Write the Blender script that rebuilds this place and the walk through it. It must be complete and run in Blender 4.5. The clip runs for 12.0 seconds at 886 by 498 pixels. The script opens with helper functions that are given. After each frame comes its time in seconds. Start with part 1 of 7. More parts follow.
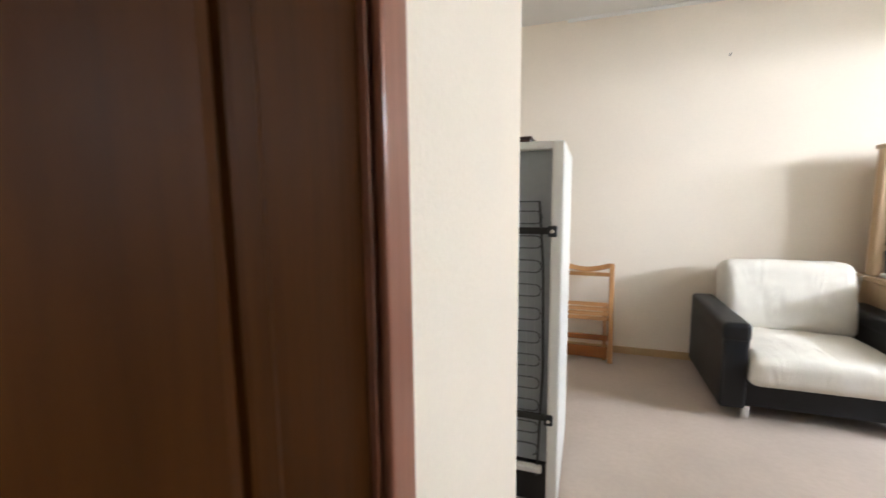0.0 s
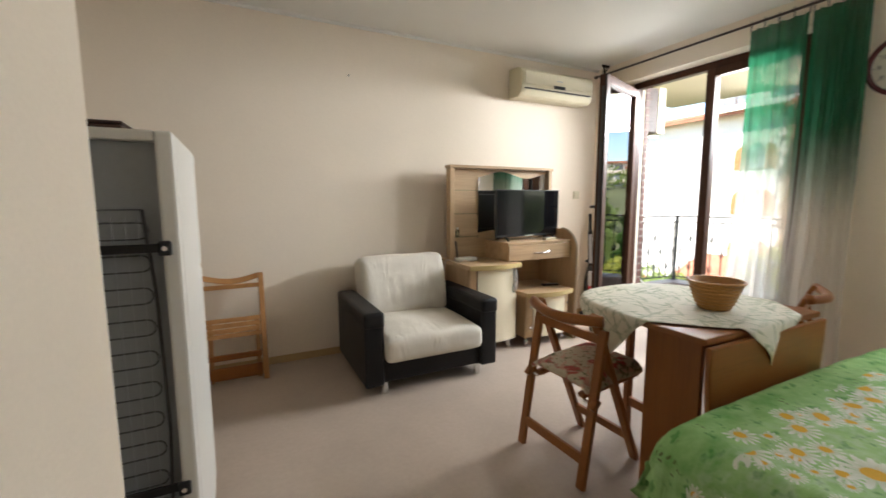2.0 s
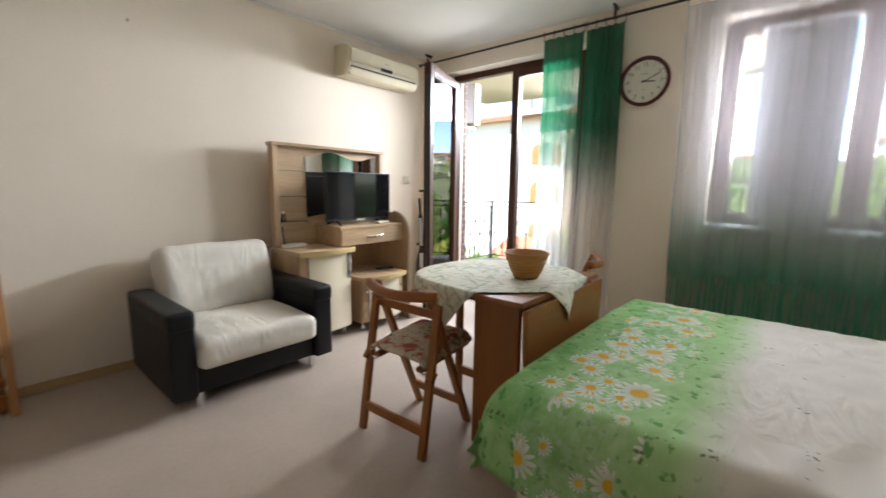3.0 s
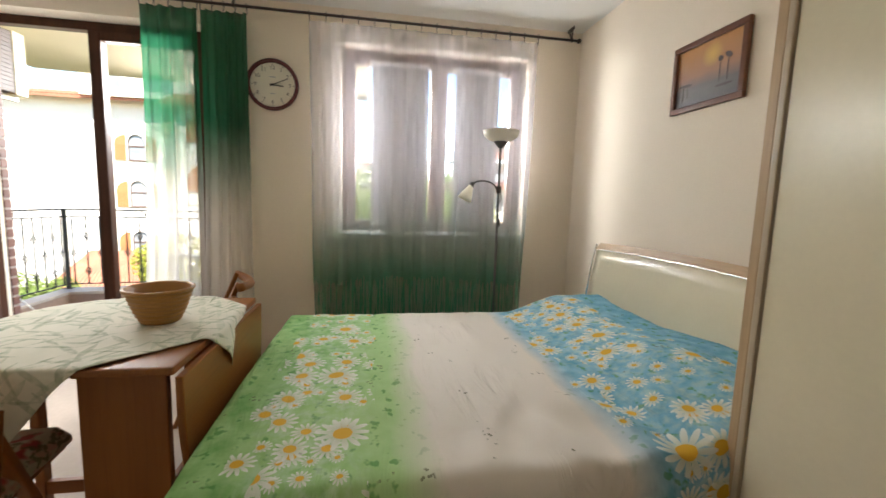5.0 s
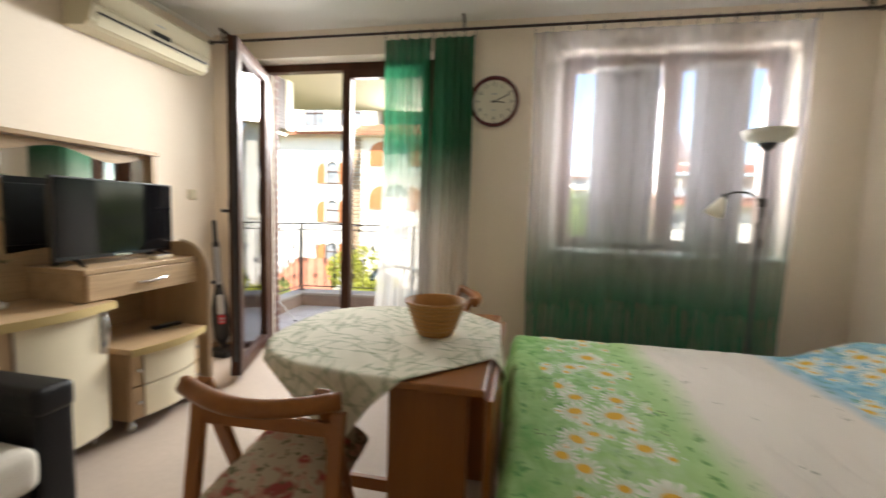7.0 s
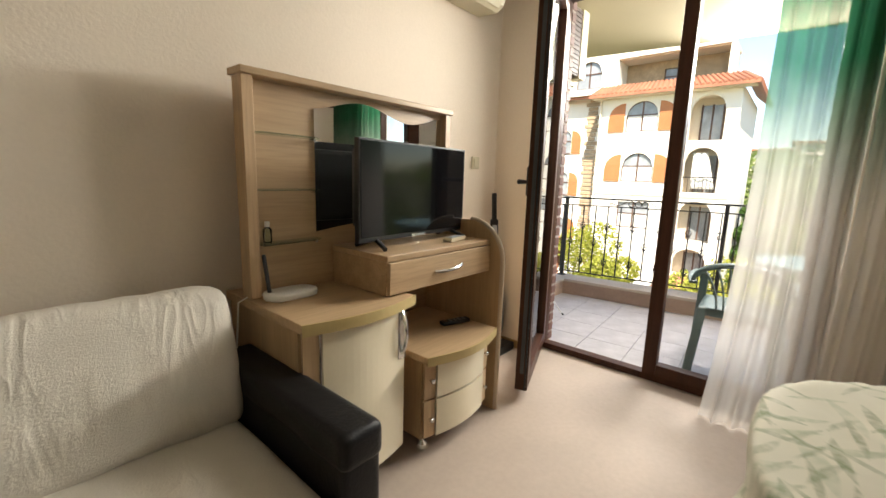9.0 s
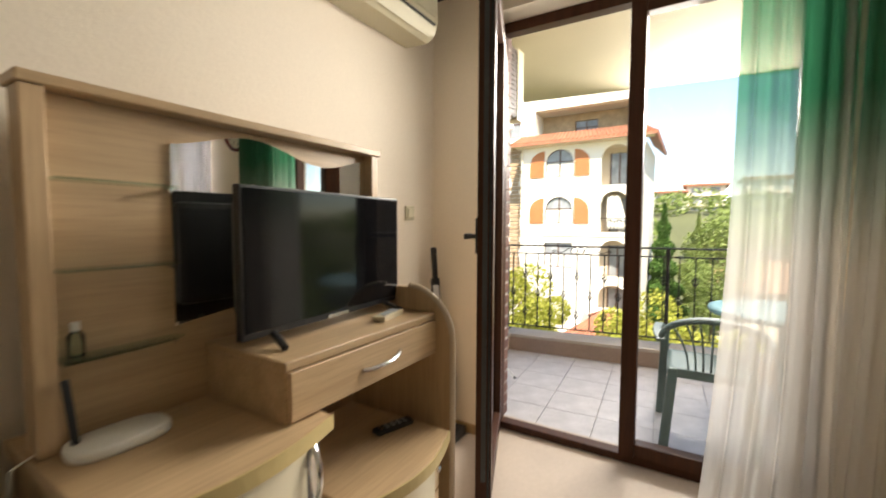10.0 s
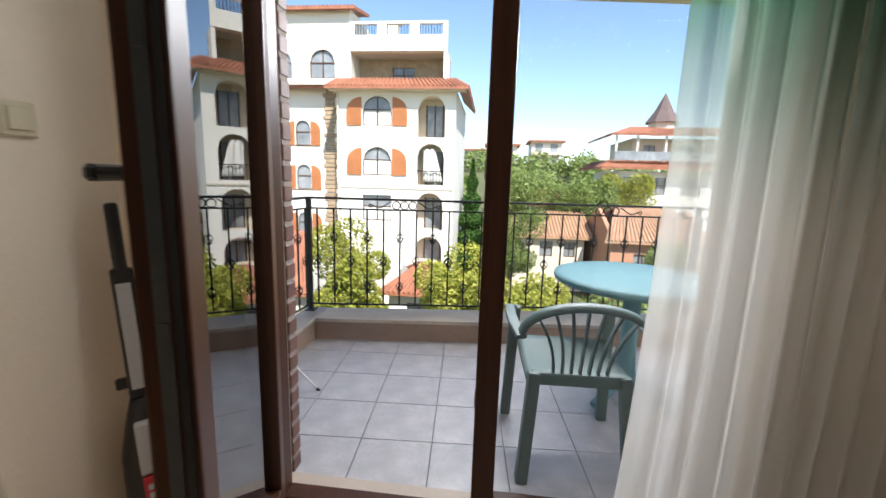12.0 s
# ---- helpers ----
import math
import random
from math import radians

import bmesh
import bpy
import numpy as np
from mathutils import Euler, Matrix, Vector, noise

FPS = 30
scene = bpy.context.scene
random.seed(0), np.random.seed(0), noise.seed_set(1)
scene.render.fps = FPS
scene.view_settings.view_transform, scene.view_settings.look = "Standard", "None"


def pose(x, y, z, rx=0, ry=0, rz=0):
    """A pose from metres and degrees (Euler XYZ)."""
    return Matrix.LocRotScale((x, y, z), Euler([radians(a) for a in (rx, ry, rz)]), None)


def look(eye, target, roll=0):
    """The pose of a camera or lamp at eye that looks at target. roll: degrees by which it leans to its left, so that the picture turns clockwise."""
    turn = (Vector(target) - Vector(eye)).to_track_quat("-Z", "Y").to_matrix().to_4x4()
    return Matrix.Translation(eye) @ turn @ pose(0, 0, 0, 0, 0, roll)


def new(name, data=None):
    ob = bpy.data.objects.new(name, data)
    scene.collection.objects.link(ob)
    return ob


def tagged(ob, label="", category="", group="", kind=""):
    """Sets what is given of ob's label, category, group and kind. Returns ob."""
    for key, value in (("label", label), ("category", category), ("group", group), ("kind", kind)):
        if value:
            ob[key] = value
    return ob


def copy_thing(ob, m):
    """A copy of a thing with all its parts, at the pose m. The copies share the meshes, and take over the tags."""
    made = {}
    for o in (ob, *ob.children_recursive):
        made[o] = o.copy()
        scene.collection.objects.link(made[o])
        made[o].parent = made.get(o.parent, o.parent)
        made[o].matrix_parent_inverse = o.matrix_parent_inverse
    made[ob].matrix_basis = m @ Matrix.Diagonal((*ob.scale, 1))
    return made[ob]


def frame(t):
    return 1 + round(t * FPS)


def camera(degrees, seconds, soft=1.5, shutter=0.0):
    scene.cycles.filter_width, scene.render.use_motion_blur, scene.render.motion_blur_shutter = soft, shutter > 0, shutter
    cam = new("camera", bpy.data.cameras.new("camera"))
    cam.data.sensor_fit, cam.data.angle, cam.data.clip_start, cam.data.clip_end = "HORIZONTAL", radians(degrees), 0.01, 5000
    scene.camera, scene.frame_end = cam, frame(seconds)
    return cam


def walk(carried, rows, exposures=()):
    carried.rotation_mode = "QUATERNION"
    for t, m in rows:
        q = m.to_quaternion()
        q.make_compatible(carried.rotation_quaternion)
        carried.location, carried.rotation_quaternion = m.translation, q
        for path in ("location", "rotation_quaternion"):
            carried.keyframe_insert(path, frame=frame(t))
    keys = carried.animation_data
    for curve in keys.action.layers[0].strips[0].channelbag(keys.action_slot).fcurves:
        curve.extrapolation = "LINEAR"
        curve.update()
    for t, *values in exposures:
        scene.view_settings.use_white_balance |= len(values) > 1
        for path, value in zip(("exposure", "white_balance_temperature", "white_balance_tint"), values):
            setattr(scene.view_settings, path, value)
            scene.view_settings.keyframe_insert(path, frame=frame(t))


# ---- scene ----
cam = camera(94.2, 12.0, 1.5, 0.35)
PATH = [
    (0, (1.519, 1.153, 1.248), (0.858, 3.025, 1.006), -0.6),
    (0.5, (1.561, 1.198, 1.244), (1.267, 3.168, 1.056), -0.6),
    (1, (1.594, 1.223, 1.29), (1.674, 3.213, 1.105), -1.0),
    (1.5, (1.607, 1.281, 1.244), (2.125, 3.205, 1.062), -0.6),
    (2, (1.585, 1.313, 1.261), (2.467, 3.092, 1.022), -0.1),
    (2.5, (1.58, 1.347, 1.226), (2.787, 2.92, 0.964), 0.4),
    (3, (1.622, 1.371, 1.217), (3.128, 2.655, 0.926), 0.8),
    (3.5, (1.709, 1.417, 1.213), (3.453, 2.348, 0.914), 1.1),
    (5.5, (1.852, 1.694, 1.256), (3.781, 1.213, 1.039), 1.9),
    (6, (1.864, 1.76, 1.255), (3.803, 1.31, 1.063), 2.0),
    (6.5, (1.904, 1.861, 1.246), (3.89, 1.709, 1.067), 2.4),
    (7, (2.002, 2.094, 1.226), (3.959, 2.467, 1.05), 1.8),
    (7.5, (2.118, 2.304, 1.247), (3.849, 3.293, 1.078), 1.6),
    (9.5, (2.735, 3.14, 1.191), (4.229, 4.426, 0.849), 1.7),
    (10, (2.927, 3.269, 1.243), (4.633, 4.306, 1.123), 0.2),
    (10.5, (3.109, 3.375, 1.259), (4.919, 4.228, 1.282), -0.4),
    (11, (3.402, 3.45, 1.24), (5.29, 4.108, 1.209), 0.4),
    (11.5, (3.685, 3.484, 1.212), (5.633, 3.893, 1.017), 2.0),
    (12, (3.952, 3.547, 1.197), (5.911, 3.768, 0.862), 1.7),
]
EXPOSURES = [(0, 3.05, 5800, 10), (0.5, 2.88, 5750, 10), (1.0, 2.55, 5900, 10), (1.5, 2.08, 6800, 10), (2.5, 2.18, 5950, 10), (3.5, 2.1, 6150, 10), (5.5, 2.15, 6700, 10), (6.5, 2.05, 6650, 10), (7.5, 1.85, 6900, 10),
             (9.5, 1.65, 7300, 10), (10.0, 1.62, 7400, 10), (10.5, 1.55, 7600, 10), (11.0, 1.45, 7600, 10), (11.5, 1.35, 7000, 10), (12.0, 1.1, 6300, 10)]
walk(cam, [(t, look(eye, target, roll)) for t, eye, target, roll in PATH], EXPOSURES)

# ---- world, sun and lights ----
SUN_EL, SUN_AZ = 48.0, 205.0   # degrees; azimuth counted from +x towards +y of the place the sun stands
world = bpy.data.worlds.new("sky")
scene.world = world
world.use_nodes = True
wn = world.node_tree.nodes
sky = wn.new("ShaderNodeTexSky")
sky.sky_type, sky.sun_disc = "NISHITA", False
sky.sun_elevation, sky.sun_rotation = radians(SUN_EL), radians(90 - SUN_AZ)
sky.air_density, sky.dust_density, sky.ozone_density = 1.0, 0.25, 2.0
wn["Background"].inputs["Strength"].default_value = 0.12
world.node_tree.links.new(sky.outputs["Color"], wn["Background"].inputs["Color"])
sun = new("sun", bpy.data.lights.new("sun", "SUN"))
sun.data.energy, sun.data.angle, sun.data.color = 4.0, radians(0.5), (1.0, 0.95, 0.86)
sd = Vector((math.cos(radians(SUN_EL)) * math.cos(radians(SUN_AZ)), math.cos(radians(SUN_EL)) * math.sin(radians(SUN_AZ)), math.sin(radians(SUN_EL))))
sun.matrix_world = look(sd * 60, (0, 0, 0))


def opening_light(name, loc, size_y, size_z, watts, tint, dip):
    """An added area lamp that stands in for daylight at an opening, facing into the room."""
    ob = new(name, bpy.data.lights.new(name, "AREA"))
    ob.data.shape, ob.data.size, ob.data.size_y = "RECTANGLE", size_y, size_z
    ob.data.energy, ob.data.color, ob.data.spread = watts, tint, radians(140)
    ob.matrix_world = look(loc, (loc[0] - 1, loc[1], loc[2] - dip))
    return ob


opening_light("daylight_fill_door", (5.33, 3.76, 2.15), 0.95, 0.40, 6, (1.0, 0.985, 0.97), 0.6)
# added lamp at the balcony's open edge, brightens its floor and the room
opening_light("daylight_fill_balcony", (7.34, 2.85, 2.30), 1.7, 0.36, 46, (0.96, 0.98, 1.0), 0.28)
opening_light("daylight_fill_window", (5.36, 1.14, 1.80), 1.3, 0.72, 27, (0.92, 0.96, 1.0), 0.12)


# ---- materials ----
def node_set(name):
    m = bpy.data.materials.new(name)
    m.use_nodes = True
    return m, m.node_tree.nodes, m.node_tree.links, m.node_tree.nodes["Principled BSDF"]


def coords(n, l, scale, kind="Object", stretch=(1, 1, 1)):
    tc, mp = n.new("ShaderNodeTexCoord"), n.new("ShaderNodeMapping")
    mp.inputs["Scale"].default_value = [scale * s for s in stretch]
    l.new(tc.outputs[kind], mp.inputs["Vector"])
    return mp.outputs["Vector"]


def mixc(n, l, fac, a, b, blend="MIX"):
    m = n.new("ShaderNodeMix")
    m.data_type, m.blend_type = "RGBA", blend
    for sock, v in ((m.inputs[0], fac), (m.inputs[6], a), (m.inputs[7], b)):
        if isinstance(v, bpy.types.NodeSocket):
            l.new(v, sock)
        else:
            sock.default_value = v if isinstance(v, (int, float)) else (*v, 1)[:4]
    return m.outputs[2]


def ramp(n, l, fac, lo, hi):
    r = n.new("ShaderNodeMapRange")
    r.inputs["From Min"].default_value, r.inputs["From Max"].default_value = lo, hi
    l.new(fac, r.inputs["Value"])
    return r.outputs["Result"]


def calc(n, l, op, a, b=0.0, c=0.0):
    m = n.new("ShaderNodeMath")
    m.operation = op
    for i, v in enumerate((a, b, c)):
        if isinstance(v, bpy.types.NodeSocket):
            l.new(v, m.inputs[i])
        else:
            m.inputs[i].default_value = v
    return m.outputs[0]


def noise_tex(n, l, vec, scale, detail=4.0, rough=0.55):
    t = n.new("ShaderNodeTexNoise")
    t.inputs["Scale"].default_value, t.inputs["Detail"].default_value, t.inputs["Roughness"].default_value = scale, detail, rough
    l.new(vec, t.inputs["Vector"])
    return t.outputs["Fac"]


def surface(name, color, rough=0.5, metal=0.0, vary=0.12, big=1.2, fine=60.0, bump=0.05, stretch=(1, 1, 1), spec=0.5, shift=0.0):
    """A surface with stains at one scale, grain at another and fine relief."""
    m, n, l, b = node_set(name)
    vec = coords(n, l, 1.0, "Object", stretch)
    large, small = noise_tex(n, l, vec, big, 5), noise_tex(n, l, vec, fine, 4)
    dark = [c * (1 - vary) for c in color]
    light = [min(1, c * (1 + vary * 0.6)) for c in color]
    c1 = mixc(n, l, ramp(n, l, large, 0.3, 0.7), dark, light)
    c2 = mixc(n, l, calc(n, l, "MULTIPLY", ramp(n, l, small, 0.35, 0.75), min(1, vary * 2.5)), c1, [c * 0.72 for c in color])
    if shift:
        oi = n.new("ShaderNodeObjectInfo")
        c2 = mixc(n, l, calc(n, l, "MULTIPLY", oi.outputs["Random"], shift), c2, [c * 0.55 for c in color])
    l.new(c2, b.inputs["Base Color"])
    b.inputs["Metallic"].default_value = metal
    b.inputs["Specular IOR Level"].default_value = spec
    l.new(calc(n, l, "MULTIPLY_ADD", large, 0.10, max(0.02, rough - 0.05)), b.inputs["Roughness"])
    if bump:
        bp = n.new("ShaderNodeBump")
        bp.inputs["Strength"].default_value, bp.inputs["Distance"].default_value = bump, 0.01
        l.new(small, bp.inputs["Height"])
        l.new(bp.outputs["Normal"], b.inputs["Normal"])
    return m


def wood(name, color, dark, rough=0.4, axis=2, scale=14.0, spec=0.5, bump=0.08):
    """Long grain along one axis of the object."""
    m, n, l, b = node_set(name)
    st = [1.0, 1.0, 1.0]
    st[axis] = 0.06
    vec = coords(n, l, 1.0, "Object", st)
    g = noise_tex(n, l, vec, scale, 6, 0.65)
    f = noise_tex(n, l, vec, scale * 6, 3, 0.6)
    big = noise_tex(n, l, coords(n, l, 1.0), 1.6, 3)
    c = mixc(n, l, ramp(n, l, g, 0.32, 0.68), dark, color)
    c = mixc(n, l, calc(n, l, "MULTIPLY", ramp(n, l, f, 0.45, 0.75), 0.45), c, [v * 0.7 for v in dark])
    c = mixc(n, l, calc(n, l, "MULTIPLY", ramp(n, l, big, 0.35, 0.7), 0.35), c, [v * 0.75 for v in color])
    l.new(c, b.inputs["Base Color"])
    b.inputs["Specular IOR Level"].default_value = spec
    l.new(calc(n, l, "MULTIPLY_ADD", g, 0.2, rough - 0.1), b.inputs["Roughness"])
    bp = n.new("ShaderNodeBump")
    bp.inputs["Strength"].default_value, bp.inputs["Distance"].default_value = bump, 0.006
    l.new(f, bp.inputs["Height"])
    l.new(bp.outputs["Normal"], b.inputs["Normal"])
    return m


def plain(name, color, rough=0.4, metal=0.0, spec=0.5):
    m, n, l, b = node_set(name)
    b.inputs["Base Color"].default_value = (*color, 1)
    b.inputs["Roughness"].default_value, b.inputs["Metallic"].default_value = rough, metal
    b.inputs["Specular IOR Level"].default_value = spec
    return m


def glass(name, tint=(1, 1, 1), gloss=0.06):
    """Thin pane: mostly clear, with a weak mirror image that grows at a slant."""
    m, n, l, b = node_set(name)
    tr, gl, mx, fr = n.new("ShaderNodeBsdfTransparent"), n.new("ShaderNodeBsdfGlossy"), n.new("ShaderNodeMixShader"), n.new("ShaderNodeFresnel")
    tr.inputs["Color"].default_value, gl.inputs["Roughness"].default_value, fr.inputs["IOR"].default_value = (*tint, 1), 0.01, 1.0 + gloss * 7.5
    l.new(fr.outputs[0], mx.inputs[0]), l.new(tr.outputs[0], mx.inputs[1]), l.new(gl.outputs[0], mx.inputs[2])
    l.new(mx.outputs[0], n["Material Output"].inputs["Surface"])
    return m


WALL = surface("wall_paint_cream", (0.86, 0.76, 0.63), 0.75, vary=0.05, big=0.9, fine=90, bump=0.12, spec=0.25)
CEIL = surface("ceiling_paint_white", (0.80, 0.78, 0.73), 0.8, vary=0.04, big=0.8, fine=90, bump=0.06, spec=0.2)
FLOOR = surface("floor_tile_beige", (0.47, 0.385, 0.315), 0.58, vary=0.10, big=2.2, fine=38, bump=0.03, spec=0.3)
SKIRT = surface("skirting_ochre", (0.50, 0.34, 0.17), 0.45, vary=0.12, big=3, fine=40)
FRAME = wood("frame_brown", (0.078, 0.027, 0.011), (0.036, 0.0125, 0.006), 0.42, 2, 22, spec=0.22)
DOORWOOD = wood("door_mahogany", (0.056, 0.0175, 0.0028), (0.024, 0.0075, 0.0012), 0.42, 2, 12, spec=0.06)
CASING = wood("casing_brown", (0.30, 0.125, 0.08), (0.22, 0.085, 0.05), 0.3, 2, 16)
GLASS = glass("window_glass", (1, 1, 1), 0.04)
LEAFGLASS = glass("open_leaf_glass", (0.80, 0.82, 0.82), 0.45)
WHITE = surface("white_enamel", (0.80, 0.79, 0.74), 0.3, vary=0.03, big=2, fine=80, bump=0.02)
DARKGREY = surface("dark_grey_metal", (0.055, 0.06, 0.065), 0.45, vary=0.25, big=5, fine=70)
BLACK = surface("black_plastic", (0.012, 0.012, 0.013), 0.35, vary=0.2, big=6, fine=90, bump=0.02)
CHROME = plain("chrome", (0.75, 0.75, 0.74), 0.22, 1.0)
LEATHER = surface("black_leatherette", (0.011, 0.011, 0.012), 0.42, vary=0.25, big=5, fine=130, bump=0.25, spec=0.25)
SOFAWHITE = surface("sofa_cover_white", (0.72, 0.67, 0.58), 0.9, vary=0.07, big=4, fine=220, bump=0.3, spec=0.1)


def creased(m, along, depth):
    """Adds soft pulled folds to a cloth, long in the directions with a low figure."""
    n, l = m.node_tree.nodes, m.node_tree.links
    b = n["Principled BSDF"]
    tex = n.new("ShaderNodeTexNoise")
    tex.inputs["Scale"].default_value, tex.inputs["Detail"].default_value, tex.inputs["Distortion"].default_value = 1.0, 2.0, 0.8
    l.new(coords(n, l, 1.0, "Object", along), tex.inputs["Vector"])
    fold = calc(n, l, "MAXIMUM", calc(n, l, "SUBTRACT", 1.0, calc(n, l, "MULTIPLY", calc(n, l, "ABSOLUTE", calc(n, l, "SUBTRACT", tex.outputs["Fac"], 0.5)), 6.0)), 0.0)
    fold = calc(n, l, "MULTIPLY", fold, ramp(n, l, noise_tex(n, l, coords(n, l, 1.0), 4.0, 2), 0.46, 0.6))
    bw = n.new("ShaderNodeBump")
    bw.inputs["Strength"].default_value, bw.inputs["Distance"].default_value = 0.3, depth
    l.new(fold, bw.inputs["Height"])
    old = b.inputs["Normal"].links[0].from_node
    l.new(bw.outputs["Normal"], old.inputs["Normal"])
    return m


creased(SOFAWHITE, (11.0, 5.0, 2.5), 0.012)
OAK = wood("light_oak_laminate", (0.60, 0.42, 0.245), (0.45, 0.305, 0.17), 0.42, 0, 16)
OAKV = wood("light_oak_laminate_upright", (0.60, 0.415, 0.24), (0.45, 0.305, 0.17), 0.42, 2, 16)
CREAM = surface("cream_lacquer", (0.76, 0.68, 0.50), 0.25, vary=0.04, big=2, fine=60, bump=0.01)
ORANGEWOOD = wood("orange_varnished_wood", (0.31, 0.11, 0.022), (0.245, 0.083, 0.017), 0.38, 2, 14, spec=0.35)
ORANGEFLAT = wood("orange_varnished_wood_flat", (0.30, 0.105, 0.021), (0.25, 0.085, 0.017), 0.36, 0, 12, spec=0.35)
PINE = wood("pale_varnished_wood", (0.52, 0.27, 0.10), (0.40, 0.185, 0.06), 0.35, 2, 20)
IRON = surface("black_iron", (0.010, 0.009, 0.009), 0.5, 0.0, vary=0.3, big=8, fine=80)
BROWNROD = surface("dark_brown_rod", (0.035, 0.02, 0.015), 0.35, 0.2, vary=0.2, big=8, fine=60)


# ---- building blocks ----
BASE = {}


def thing(name, label, category, at=(0, 0, 0), group="", kind=""):
    ob = new(name)
    ob.empty_display_size = 0.1
    ob.location = at
    BASE[ob.name] = Matrix.Translation(at)
    return tagged(ob, label, category, group, kind)


def mesh_of(name, bm, material, smooth=False):
    me = bpy.data.meshes.new(name)
    bmesh.ops.recalc_face_normals(bm, faces=bm.faces)
    bm.to_mesh(me)
    bm.free()
    for mt in material if isinstance(material, (list, tuple)) else [material]:
        me.materials.append(mt)
    if smooth:
        me.shade_smooth()
    return me


def part(name, bm, material, parent=None, label="", smooth=False):
    """Links a bmesh, given in the world's metres, as one mesh under a thing."""
    if parent is not None:
        bm.transform(BASE[parent.name].inverted())
    ob = new(name, mesh_of(name, bm, material, smooth))
    if parent is not None:
        ob.parent = parent
        BASE[ob.name] = BASE[parent.name]
    else:
        BASE[ob.name] = Matrix()
    return tagged(ob, label)


def solid(name, bm, material, label, category, kind="", smooth=False, group=""):
    """A thing, or a piece of the setting, that is one mesh."""
    return tagged(part(name, bm, material, None, "", smooth), label, category, group, kind)


def box(x0, x1, y0, y1, z0, z1, bevel=0.0, bm=None, seg=1):
    own = bmesh.new()
    bmesh.ops.create_cube(own, size=1.0, matrix=Matrix.Translation(((x0 + x1) / 2, (y0 + y1) / 2, (z0 + z1) / 2)) @ Matrix.Diagonal((abs(x1 - x0), abs(y1 - y0), abs(z1 - z0), 1)))
    if bevel:
        bmesh.ops.bevel(own, geom=list(own.edges), offset=bevel, segments=seg, profile=0.6, affect="EDGES")
    return join(bm, own)


def join(bm, own):
    if bm is None:
        return own
    me = bpy.data.meshes.new("tmp")
    own.to_mesh(me)
    own.free()
    bm.from_mesh(me)
    bpy.data.meshes.remove(me)
    return bm


def rod(a, b, r, bm=None, seg=10, r2=None):
    """A round bar from a to b."""
    own, a, b = bmesh.new(), Vector(a), Vector(b)
    d = b - a
    bmesh.ops.create_cone(own, cap_ends=True, segments=seg, radius1=r, radius2=r if r2 is None else r2, depth=d.length,
                          matrix=Matrix.Translation((a + b) / 2) @ d.to_track_quat("Z", "Y").to_matrix().to_4x4())
    return join(bm, own)


def bar(a, b, w, d, up=(0, 0, 1), bevel=0.003, bm=None):
    """A square-cut bar from a to b, w wide and d thick; up fixes its turn."""
    a, b = Vector(a), Vector(b)
    z = (b - a).normalized()
    x = Vector(up).cross(z)
    x = x.normalized() if x.length > 1e-4 else Vector((1, 0, 0))
    y = z.cross(x)
    own = bmesh.new()
    m = Matrix((x, y, z)).transposed().to_4x4()
    bmesh.ops.create_cube(own, size=1.0, matrix=Matrix.Translation((a + b) / 2) @ m @ Matrix.Diagonal((w, d, (b - a).length, 1)))
    if bevel:
        bmesh.ops.bevel(own, geom=list(own.edges), offset=bevel, segments=2, profile=0.6, affect="EDGES")
    return join(bm, own)


def tube(points, r, bm=None, seg=8, closed=False):
    """A round wire through points."""
    own = bmesh.new()
    pts = [Vector(p) for p in points]
    rings = []
    for i, p in enumerate(pts):
        a = pts[i - 1] if i or closed else pts[0]
        b = pts[(i + 1) % len(pts)] if i < len(pts) - 1 or closed else pts[-1]
        t = (b - a).normalized()
        x = t.cross(Vector((0.31, 0.17, 0.93))).normalized()
        y = t.cross(x)
        rings.append([own.verts.new(p + (x * math.cos(k) + y * math.sin(k)) * r) for k in [2 * math.pi * j / seg for j in range(seg)]])
    for i in range(len(rings) if closed else len(rings) - 1):
        q, w = rings[i], rings[(i + 1) % len(rings)]
        for j in range(seg):
            own.faces.new((q[j], q[(j + 1) % seg], w[(j + 1) % seg], w[j]))
    if not closed:
        own.faces.new(rings[0][::-1]), own.faces.new(rings[-1])
    return join(bm, own)


def ribbon(points, w, d, up=(0, 0, 1), cut=0.25):
    """A bent strip of wood or plastic through points, w wide and d thick, with eased edges; w may follow the length as a function."""
    own = bmesh.new()
    pts = [Vector(p) for p in points]
    rings = []
    for i, p in enumerate(pts):
        z = (pts[min(i + 1, len(pts) - 1)] - pts[max(i - 1, 0)]).normalized()
        x = Vector(up).cross(z).normalized()
        y = z.cross(x)
        a, b = (w(i / (len(pts) - 1)) if callable(w) else w) / 2, d / 2
        c = cut * min(a, b) * 2
        ring = ((a, b - c), (a - c, b), (c - a, b), (-a, b - c), (-a, c - b), (c - a, -b), (a - c, -b), (a, c - b))
        rings.append([own.verts.new(p + x * u + y * v) for u, v in ring])
    for q, r in zip(rings, rings[1:]):
        for j in range(8):
            own.faces.new((q[j], q[(j + 1) % 8], r[(j + 1) % 8], r[j]))
    own.faces.new(rings[0][::-1]), own.faces.new(rings[-1])
    return own


